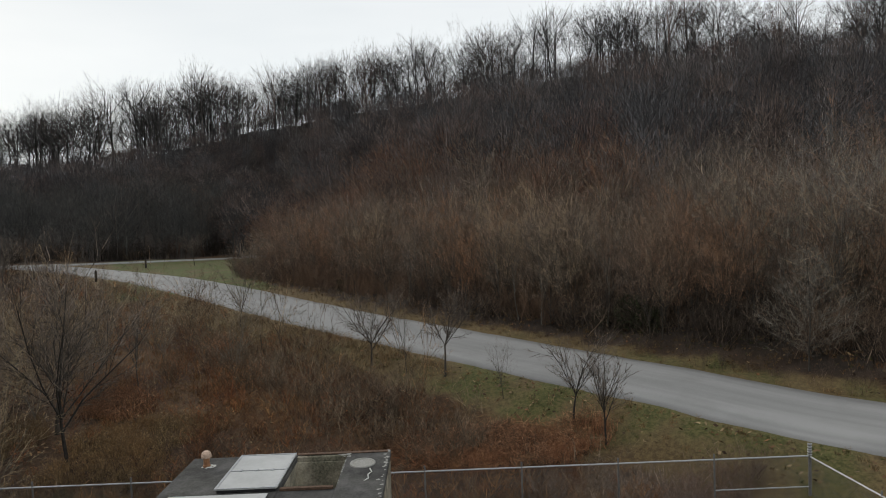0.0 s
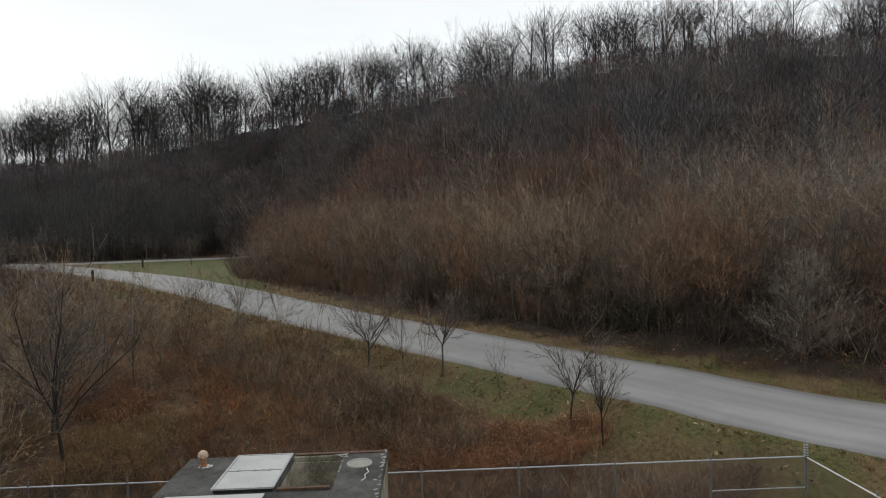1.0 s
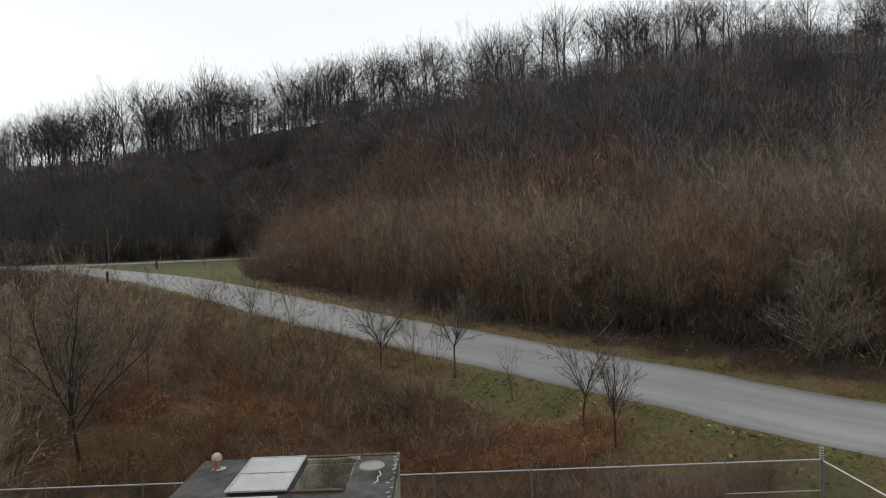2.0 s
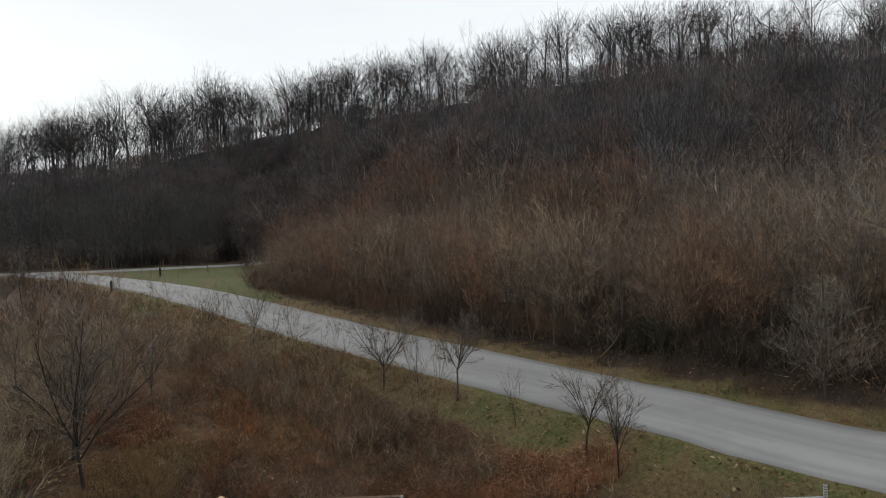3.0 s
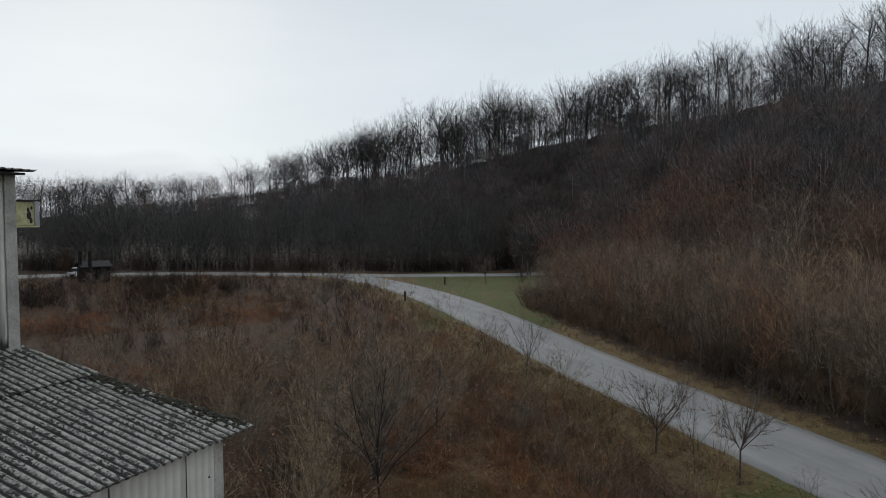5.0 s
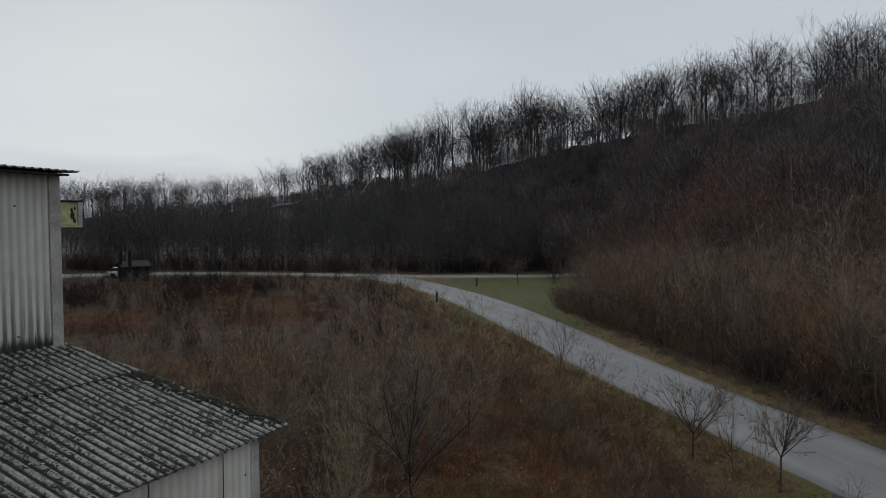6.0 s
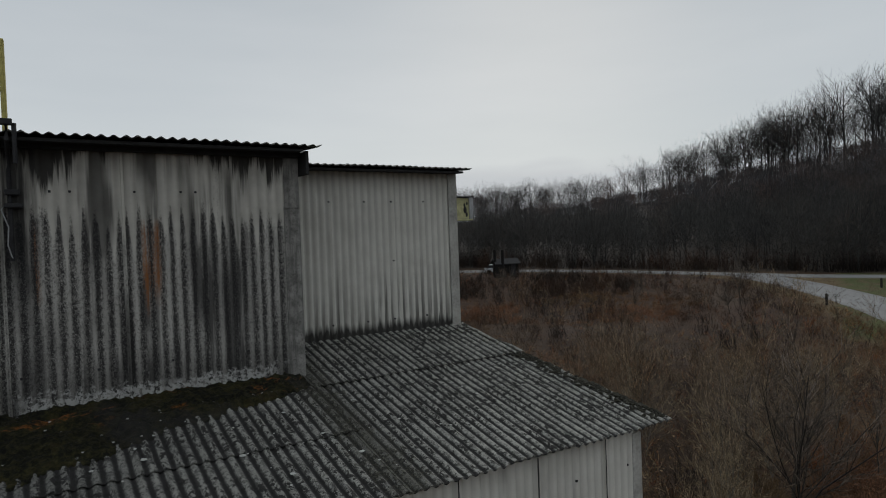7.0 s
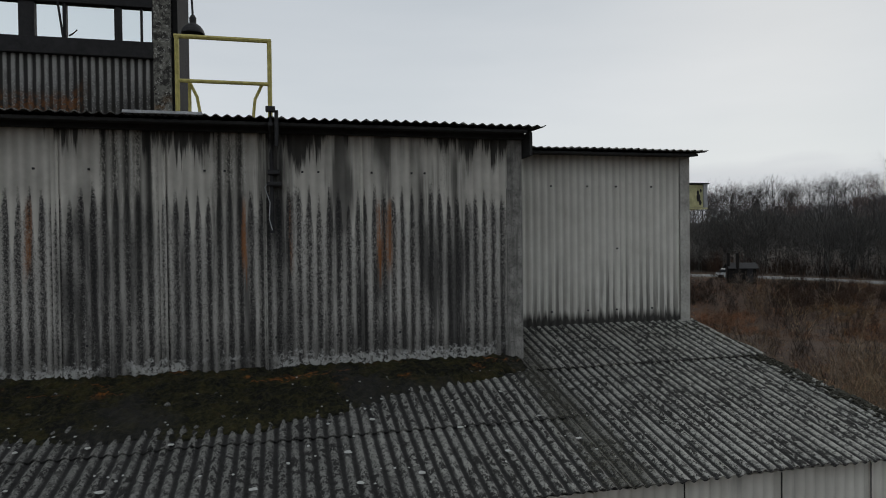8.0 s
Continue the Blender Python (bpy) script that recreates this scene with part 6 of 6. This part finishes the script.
tube("handle", [(-2.93, 10.93, 4.215), (-2.88, 10.92, 4.24), (-2.82, 10.92, 4.30)], 0.012, STEEL, window)


def glass_material():
    m, nt, bsdf = material("window_glass", 0.03)
    bsdf.inputs["Base Color"].default_value = (0.9, 0.95, 0.96, 1)
    bsdf.inputs["Transmission Weight"].default_value = 1.0
    bsdf.inputs["IOR"].default_value = 1.02
    return m


GLASS = glass_material()
for lo, hi in ((-5.1, -3.60), (-3.39, -3.03), (-2.98, -2.33), (-2.25, -1.99), (-1.965, -1.83)):
    pane = box("pane", (lo, 11.02, 4.19), (hi, 11.026, 4.72), GLASS, window, "", 0.0)
    pane.visible_shadow = False
box("rear_sill", (-7.0, 12.10, 2.6), (-1.80, 12.18, 4.36), STEEL, room, "", 0.0)
box("rear_head", (-7.0, 12.10, 5.12), (-1.80, 12.18, 5.30), STEEL, room, "", 0.0)
for x in (-6.4, -4.4, -2.6):
    box("rear_mullion", (x, 12.11, 4.36), (x + 0.05, 12.16, 5.12), STEEL, room, "", 0.0)
box("cabin_roof", (-7.1, 10.85, 5.30), (-1.70, 12.30, 5.38), STEEL, room, "", 0.01)
box("column", (-1.80, 10.90, 2.55), (-1.56, 11.12, 6.2), COLUMN, room, "lichen-blotched concrete corner column", 0.012)
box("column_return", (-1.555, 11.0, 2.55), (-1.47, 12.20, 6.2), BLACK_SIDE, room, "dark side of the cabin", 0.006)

# barn lamp at the cabin's corner
lamp = empty("barn_lamp", (-1.2, 10.9, 4.5), "black enamel barn lamp hanging at the cabin's corner", "lamp")
lamp.location = (0, 0, 0)


def spun(profile, centre, sides=24):
    bm = bmesh.new()
    rings = [[bm.verts.new((centre[0] + r * math.cos(k * 2 * math.pi / sides), centre[1] + r * math.sin(k * 2 * math.pi / sides), centre[2] + h)) for k in range(sides)] for r, h in profile]
    for u, v in zip(rings, rings[1:]):
        for k in range(sides):
            bm.faces.new((u[k], u[(k + 1) % sides], v[(k + 1) % sides], v[k]))
    return bm


part("shade", spun([(0.165, 0.0), (0.165, 0.02), (0.15, 0.06), (0.115, 0.11), (0.06, 0.15), (0.05, 0.16), (0.05, 0.24), (0.025, 0.28), (0.02, 0.28), (0.045, 0.15), (0.10, 0.10), (0.15, 0.005), (0.165, 0.0)], (-1.24, 10.9, 4.335)), IRON, lamp, "domed black enamel shade")
tube("arm", [(-1.24, 10.9, 4.60), (-1.25, 10.9, 4.85), (-1.30, 10.9, 4.95), (-1.42, 10.95, 5.0), (-1.50, 11.05, 5.0)], 0.016, IRON, lamp)

# loose metal strip on the roof edge
box("flashing_strip", (-1.45, 7.33, 2.47), (-0.72, 7.44, 2.50), GALV, plant, "loose pale metal strip on the roof edge", 0.004)

# yellowed hood on the side of the pale wall
HOODMAT = plain("yellowed_metal", (0.50, 0.48, 0.27), 0.8, 0.0, 9.0, 0.4)
hood = empty("vent_hood", (6, 9.6, 1.8), "yellowed sheet-metal vent hood on the side wall", "vent")
hood.location = (0, 0, 0)
box("panel", (5.60, 9.50, 1.67), (6.45, 9.53, 2.02), HOODMAT, hood, "", 0.004)
box("panel", (6.45, 9.48, 1.66), (6.52, 9.95, 2.03), GALV, hood, "grey end flange", 0.004)
box("lid", (5.60, 9.46, 2.03), (6.54, 9.97, 2.05), IRON, hood, "", 0.004)
box("base", (5.60, 9.48, 1.64), (6.52, 9.95, 1.665), HOODMAT, hood, "", 0.004)
bm = bmesh.new()
for cx, cz, r in ((6.37, 1.82, 0.05), (6.40, 1.74, 0.035), (6.36, 1.90, 0.03), (6.41, 1.93, 0.025)):
    made = bmesh.ops.create_icosphere(bm, subdivisions=2, radius=r)["verts"]
    for v in made:
        v.co = Vector((v.co.x * 0.7 + cx, v.co.y * 0.2 + 9.497, v.co.z * (1.2 + 0.4 * noise.noise(v.co * 40)) + cz))
part("rust_hole", bm, IRON, hood, "ragged dark rust hole")

# bolt heads on the sheets
BOLT = bmesh.new()
add_box(BOLT, (-0.011, -0.01, -0.011), (0.011, 0.01, 0.011), 0.003)
BOLT_MESH = bpy.data.meshes.new("bolt_head")
BOLT.to_mesh(BOLT_MESH)
BOLT.free()
BOLT_MESH.materials.append(IRON)
B_BOLTS = [(x, 8.655, z) for z in (1.91, 0.22) for x in (3.53, 4.06, 4.49, 5.03)] + [(4.50, 8.655, 1.06)]
A_BOLTS = [(x, 7.711, 1.96) for x in (-2.35, -1.85, -0.75, -0.55, 0.25, 0.42, 1.0, 1.45, 1.6)] + [(x, 7.711, 0.18) for x in (-1.9, -0.75, -0.05, 0.6, 1.3, 2.1)]
LOW_BOLTS = [(x, 5.335, z) for x in (5.55, 4.78, 3.78, 2.85) for z in (-1.22, -2.3)]
for at in B_BOLTS + A_BOLTS + LOW_BOLTS:
    ob = new("bolt_head", BOLT_MESH)
    ob.parent = plant
    ob.location = at

# ---- valve house below ----
def concrete_material(name, base, green):
    m, nt, bsdf = material(name, 0.95)
    v = position(nt, (1, 1, 1))
    a, b2, c = noise_of(nt, v, 1.6, 5.0), noise_of(nt, v, 18.0, 4.0), noise_of(nt, v, 0.9, 3.0)
    col = ramp_of(nt, a, [(0.34, tuple(k * 0.3 for k in base)), (0.5, tuple(k * 0.75 for k in base)), (0.66, tuple(min(1, k * 1.35) for k in base))])
    col = mix_of(nt, math_of(nt, "MULTIPLY", mask_of(nt, c, 0.45, 0.62), green), col, (0.06, 0.065, 0.03))
    link(nt, mix_of(nt, 0.25, col, ramp_of(nt, b2, [(0.35, grey(0.03)), (0.7, tuple(min(1, k * 1.6) for k in base))])), bsdf.inputs["Base Color"])
    bump_of(nt, bsdf, b2, 0.5, 0.015)
    return m


TAR = concrete_material("tarred_roof", (0.075, 0.073, 0.07), 0.1)
CONCRETE = concrete_material("mossy_concrete", (0.40, 0.36, 0.28), 0.5)
RUST = plain("rusty_iron", (0.30, 0.15, 0.08), 0.9, 0.0, 14.0, 0.5)
OLD_RUST = plain("old_rust", (0.10, 0.062, 0.042), 0.9, 0.0, 9.0, 0.6, 0.3)
DULL_CRUST = plain("dull_crust", (0.30, 0.295, 0.27), 0.95, 0.0, 30.0, 0.3)
PLATE_STEEL = plain("hatch_plate", (0.40, 0.405, 0.40), 0.6, 0.1, 1.2, 0.12, 0.06)
valve = empty("valve_house", (14.4, 3.4, -11.3), "flat-roofed concrete valve house with an open pit", "building")
valve.location = (0, 0, 0)
TOP = -7.85
for lo, hi in (((12.6, 5.55, -11.6), (15.9, 5.78, TOP - 0.12)), ((12.6, 1.08, -11.6), (15.9, 1.3, TOP - 0.12)), ((15.68, 1.3, -11.6), (15.9, 5.55, TOP - 0.12)), ((12.6, 1.3, -11.6), (12.82, 5.55, TOP - 0.12))):
    box("wall", lo, hi, CONCRETE, valve, "", 0.02)
box("roof_slab", (12.5, 3.30, TOP - 0.12), (15.92, 5.82, TOP), TAR, valve, "dark tarred roof slab", 0.02)
box("roof_slab", (12.5, 1.06, TOP - 0.12), (15.92, 2.10, TOP + 0.02), TAR, valve, "dark stained roof slab", 0.03)
box("curb", (15.72, 2.10, TOP - 0.12), (15.92, 3.30, TOP), CONCRETE, valve, "", 0.02)
box("curb", (12.5, 2.10, TOP - 0.12), (13.80, 3.30, TOP), TAR, valve, "", 0.02)
box("curb", (13.72, 2.14, TOP), (13.82, 3.26, TOP + 0.06), OLD_RUST, valve, "rust-stained pit edge", 0.012)
box("pit_floor", (13.7, 2.0, -9.4), (15.8, 3.4, -9.3), CONCRETE, valve, "", 0.0)
box("pit_wall", (13.7, 3.31, -9.4), (15.8, 3.38, TOP - 0.13), CONCRETE, valve, "green-stained pit wall", 0.0)
box("pit_wall", (13.7, 2.02, -9.4), (15.8, 2.09, TOP - 0.13), CONCRETE, valve, "green-stained pit wall", 0.0)
part("manhole_ring", spun([(0.0, TOP + 0.03), (0.24, TOP + 0.03), (0.25, TOP + 0.045), (0.29, TOP + 0.045), (0.30, TOP + 0.02)], (15.1, 1.66, 0)), DULL_CRUST, valve, "pale crusted round cover")
hatch = empty("hatch_cover", (14.7, 3.95, TOP), "pair of pale steel hatch plates", "hatch")
hatch.location = (0, 0, 0)
for x0, x1 in ((13.70, 14.70), (14.72, 15.72)):
    bm = bmesh.new()
    add_box(bm, (x0, 3.30, TOP + 0.075), (x1, 4.62, TOP + 0.10), 0.006)
    part("plate", bm, PLATE_STEEL, hatch)
box("hinge_bar", (14.69, 3.31, TOP + 0.10), (14.73, 4.61, TOP + 0.115), GALV, hatch)
for y in (3.6, 3.95, 4.3):
    box("hinge", (14.66, y, TOP + 0.10), (14.76, y + 0.08, TOP + 0.125), GALV, hatch)
box("curb_frame", (13.74, 3.34, TOP), (15.68, 4.58, TOP + 0.075), IRON, hatch)
box("loose_plate", (12.55, 3.45, TOP + 0.03), (13.55, 5.5, TOP + 0.05), PLATE_STEEL, hatch)
mush = empty("vent_pipe", (15.35, 5.33, TOP), "rusty mushroom-capped vent pipe on the tarred roof", "vent")
mush.location = (0, 0, 0)
part("stack", spun([(0.085, TOP), (0.085, TOP + 0.04), (0.07, TOP + 0.05), (0.07, TOP + 0.26), (0.0, TOP + 0.26)], (15.35, 5.33, 0), 16), RUST, mush)
part("cap", spun([(0.0, TOP + 0.22), (0.115, TOP + 0.22), (0.12, TOP + 0.27), (0.10, TOP + 0.33), (0.05, TOP + 0.37), (0.0, TOP + 0.38)], (15.35, 5.33, 0), 16), plain("pink_crusted_cap", (0.52, 0.38, 0.29), 0.9, 0.0, 20.0, 0.4), mush, "pale crusted cap")

# worn edges and crusts of the valve house
def crust_patch(name, spots, z, mat, label, seed):
    """Thin irregular flakes lying on a slab, as one worn patch."""
    rng = random.Random(seed)
    bm = bmesh.new()
    for x, y, size in spots:
        ring = []
        n = rng.randint(6, 9)
        for k in range(n):
            r = size * rng.uniform(0.5, 1.3)
            ring.append(bm.verts.new((x + r * math.cos(6.283 * k / n), y + r * math.sin(6.283 * k / n), z + rng.uniform(0.003, 0.008))))
        top = bm.verts.new((x, y, z + 0.016))
        for k in range(n):
            bm.faces.new((ring[k], ring[(k + 1) % n], top))
    return tagged(part(name, bm, mat, valve, label), label, kind="stuff")


CR = random.Random(77)
crust_patch("worn_edge", [(15.92 - 3.3 * CR.random() ** 2.0, 1.10 + abs(CR.gauss(0, 0.05)), CR.uniform(0.02, 0.05)) for _ in range(40)], TOP + 0.02, DULL_CRUST, "white worn slab edge", 1)
crust_patch("worn_edge", [(15.7 + CR.gauss(0, 0.07), 2.02 + abs(CR.gauss(0, 0.10)), CR.uniform(0.02, 0.05)) for _ in range(16)] + [(CR.uniform(14.0, 15.6), 2.08, CR.uniform(0.012, 0.03)) for _ in range(26)], TOP + 0.021, DULL_CRUST, "white worn pit edge", 2)
crust_patch("flange_crust", [(15.35 + CR.gauss(0, 0.07), 5.30 + CR.gauss(0, 0.09), CR.uniform(0.02, 0.06)) for _ in range(14)], TOP, CRUST, "pale crust round the vent pipe", 3)
tube("paint_dribble", [(14.75, 1.46, TOP + 0.028), (14.55, 1.40, TOP + 0.028), (14.40, 1.47, TOP + 0.028), (14.18, 1.44, TOP + 0.028), (14.05, 1.52, TOP + 0.028)], 0.014, CRUST, valve, "white dribble of paint", 6)
box("rusty_angle", (15.78, 1.12, TOP + 0.022), (15.90, 3.30, TOP + 0.04), OLD_RUST, valve, "rusted steel angle on the far edge", 0.004)
box("rusty_angle", (13.0, 1.10, TOP + 0.022), (13.10, 3.28, TOP + 0.045), OLD_RUST, valve, "rusted steel angle on the near edge", 0.004)
for k, (x0, x1) in enumerate(((13.70, 14.70), (14.72, 15.72))):
    for n, (lo, hi) in enumerate((((x0, 3.30), (x1, 3.35)), ((x0, 4.57), (x1, 4.62)), ((x0 if k == 0 else x1 - 0.05, 3.35), (x0 + 0.05 if k == 0 else x1, 4.57)))):
        box("plate_rim", (lo[0], lo[1], TOP + 0.10), (hi[0], hi[1], TOP + 0.112), GALV, hatch, "", 0.003)

# ---- chain-link fence ----
WIRE = plain("weathered_zinc", (0.17, 0.165, 0.16), 0.75, 0.2, 10.0, 0.3)
RAIL_Z = -9.4
fence = empty("chain_link_fence", (18.5, 0, -11.2), "weathered chain-link fence with a steel top rail", "fence")
fence.location = (0, 0, 0)
FENCE_Y = [-10.76 + 2.77 * n for n in range(10)]
for n, y in enumerate(FENCE_Y):
    g = float(surface(18.53, y)[0])
    big = n == 0
    tube("post", [(18.53, y, g - 0.2), (18.53, y, RAIL_Z + (0.36 if big else 0.16))], 0.045 if big else 0.026, WIRE, fence, "", 10)
tube("top_rail", [(18.53, FENCE_Y[0], RAIL_Z), (18.53, FENCE_Y[-1], RAIL_Z)], 0.024, GALV, fence)
tube("top_rail", [(18.53, FENCE_Y[0], RAIL_Z - 0.02), (8.0, -11.5, RAIL_Z - 0.05)], 0.024, GALV, fence)
tube("brace_rail", [(18.53, FENCE_Y[0], RAIL_Z - 0.9), (18.53, FENCE_Y[1], RAIL_Z - 0.9)], 0.02, GALV, fence)
for x in (15.8, 13.0, 10.2):
    y = -10.76 - 0.74 * (18.53 - x) / 10.53
    tube("post", [(x, y, float(surface(x, y)[0]) - 0.2), (x, y, RAIL_Z + 0.1)], 0.026, WIRE, fence)
for k in range(5):
    part("collar", spun([(0.05, 0.0), (0.062, 0.01), (0.062, 0.035), (0.05, 0.045)], (18.53, FENCE_Y[0], RAIL_Z + 0.02 + 0.075 * k), 12), GALV, fence)


def wire_mesh(a, b, name):
    a, b = np.array(a), np.array(b)
    span = np.linalg.norm(b[:2] - a[:2])
    high, gap = 1.75, 0.075
    rows = []
    for k in range(int((span + high) / gap)):
        for sign in (1, -1):
            s0 = k * gap - (high if sign > 0 else 0.0)
            lo, hi = s0, s0 + sign * high
            t0, t1 = 0.0, 1.0
            for edge, flip in ((0.0, 1), (span, -1)):
                for end in (0, 1):
                    pos = lo if end == 0 else hi
                    if (pos - edge) * flip < 0 and hi != lo:
                        t = (edge - lo) / (hi - lo)
                        if end == 0:
                            t0 = max(t0, t)
                        else:
                            t1 = min(t1, t)
            if t1 <= t0:
                continue
            pts = [a + (b - a) * ((lo + (hi - lo) * t) / span) + np.array([0, 0, -high + high * t]) for t in (t0, t1)]
            rows.append((*pts[0], *pts[1], 0.0019, 0.0019))
    ob = new(name, stick_mesh(name, np.array(rows), WIRE))
    ob.parent = fence


wire_mesh((18.50, FENCE_Y[0], RAIL_Z), (18.50, FENCE_Y[-1], RAIL_Z), "wire_mesh")
wire_mesh((18.53, FENCE_Y[0], RAIL_Z), (8.0, -11.5, RAIL_Z), "wire_mesh")

# ---- far roadside things ----
POSTWOOD = plain("dark_post_wood", (0.035, 0.03, 0.027), 0.95, 0.0, 8.0, 0.3)
for x, y, high in ((88.5, 38.6, 1.25), (69.6, 35.6, 1.25)):
    g = float(surface(x, y)[0])
    post = empty("marker_post", (x, y, g), "short dark wooden marker post at the road junction", "post", "marker posts at the junction")
    bm = bmesh.new()
    add_box(bm, (-0.10, -0.10, -0.3), (0.10, 0.10, high - 0.12), 0.015)
    part("shaft", bm, POSTWOOD, post)
    bm = bmesh.new()
    bmesh.ops.create_cone(bm, cap_ends=True, segments=4, radius1=0.14, radius2=0.02, depth=0.12, matrix=pose(0, 0, high - 0.06, 0, 0, 45))
    part("cap", bm, POSTWOOD, post)

HUTWALL = plain("dark_hut_siding", (0.014, 0.012, 0.011), 0.9, 0.0, 3.0, 0.3)
SHINGLE = plain("grey_shingles", (0.045, 0.044, 0.044), 0.95, 0.0, 6.0, 0.35)
hx, hy = 60.3, 77.2
toilet = empty("roadside_hut", (hx, hy, float(surface(hx, hy)[0])), "small dark roadside hut with a grey roof and two stacks", "hut")
toilet.rotation_euler = (0, 0, radians(-22))
toilet.scale = (0.88, 0.88, 0.88)
bm = bmesh.new()
add_box(bm, (-1.9, -1.3, -0.3), (1.9, 1.3, 2.0), 0.03)
part("body", bm, HUTWALL, toilet)
bm = bmesh.new()
pts = [(-2.2, -1.75, 1.95), (2.2, -1.75, 1.95), (2.2, 0, 2.75), (-2.2, 0, 2.75), (2.2, 1.75, 1.95), (-2.2, 1.75, 1.95)]
vs = [bm.verts.new(p) for p in pts] + [bm.verts.new((x, y, z + 0.12)) for x, y, z in pts]
for f in ((0, 1, 2, 3), (3, 2, 4, 5), (6, 9, 8, 7), (9, 11, 10, 8), (0, 6, 7, 1), (5, 4, 10, 11), (0, 3, 9, 6), (3, 5, 11, 9), (1, 7, 8, 2), (2, 8, 10, 4)):
    bm.faces.new([vs[k] for k in f])
part("roof", bm, SHINGLE, toilet, "grey shingled gable roof")
for x, y in ((-2.05, -0.9), (-0.9, -1.55)):
    tube("stack", [(x, y, -0.2), (x, y, 4.4)], 0.25, HUTWALL, toilet, "", 12)
box("door", (0.6, -1.36, 0.0), (1.4, -1.31, 1.9), IRON, toilet, "", 0.01)
box("screen_wall", (-2.3, -2.2, -0.2), (-0.4, -2.1, 1.7), HUTWALL, toilet, "", 0.01)

CARPAINT = plain("white_car_paint", (0.65, 0.66, 0.67), 0.35, 0.0, 1.0, 0.04)
TYRE = plain("tyre_rubber", (0.02, 0.02, 0.02), 0.9)
CARGLASS = plain("dark_car_glass", (0.02, 0.022, 0.025), 0.15)
cx, cy = 62.5, 82.3
car = empty("parked_car", (cx, cy, float(surface(cx, cy)[0]) + 0.05), "white car parked on the far road by the hut", "car")
car.rotation_euler = (0, 0, radians(-40))
car.scale = (0.86, 0.86, 0.86)


def hull(sections, width):
    """A body lofted from side-on stations: (x, low, high, half-width)."""
    bm = bmesh.new()
    rings = []
    for x, lo, hi, w in sections:
        rings.append([bm.verts.new((x, sy * w, z)) for sy, z in ((-1, lo), (-1, (lo + hi) / 2), (-0.9, hi), (0.9, hi), (1, (lo + hi) / 2), (1, lo))])
    for u, v in zip(rings, rings[1:]):
        for k in range(6):
            bm.faces.new((u[k], u[(k + 1) % 6], v[(k + 1) % 6], v[k]))
    bm.faces.new(rings[0][::-1])
    bm.faces.new(rings[-1])
    return bm


part("body", hull([(-2.2, 0.35, 0.85, 0.75), (-2.1, 0.28, 0.95, 0.85), (-1.0, 0.25, 1.0, 0.9), (1.0, 0.25, 1.0, 0.9), (2.0, 0.3, 0.85, 0.85), (2.25, 0.4, 0.7, 0.7)], 0), CARPAINT, car)
part("cabin", hull([(-1.95, 0.95, 1.0, 0.75), (-1.4, 0.95, 1.5, 0.68), (0.3, 0.95, 1.55, 0.68), (1.1, 0.95, 1.02, 0.75)], 0), CARGLASS, car, "dark windows")
box("car_roof", (-1.35, -0.62, 1.50), (0.3, 0.62, 1.58), CARPAINT, car, "", 0.03)
for wx in (-1.35, 1.35):
    for wy in (-0.82, 0.82):
        bm = bmesh.new()
        bmesh.ops.create_cone(bm, cap_ends=True, segments=20, radius1=0.33, radius2=0.33, depth=0.2, matrix=pose(wx, wy, 0.33, 90, 0, 0))
        part("wheel", bm, TYRE, car)

# seams and flashings
for x in (5.205, 4.25, 3.29):
    box("seam_cover", (x - 0.004, 5.315, -11.2), (x + 0.004, 5.325, -0.86), SEAM, plant, "dark open sheet seam", 0.0)
box("foot_flashing", (2.78, 8.60, -0.012), (5.62, 8.66, 0.014), SEAM, plant, "dark flashing along the wall's foot", 0.004)
VERGE_MOSS = plain("verge_moss", (0.042, 0.040, 0.030), 1.0, 0.0, 25.0, 0.7)
LV = random.Random(12)
edge_spots = []
for k in range(560):
    t = LV.random()
    y = 8.55 + (5.22 - 8.55) * t
    edge_spots.append((5.66 + (6.12 - 5.66) * t - abs(LV.gauss(0, 0.10)), y, roof_z(y) + 0.016))
lumps("verge_moss", edge_spots, 0.010, 0.032, VERGE_MOSS, "grey moss and lichen clumps along the roof's verge", "moss", 0.6, 5)
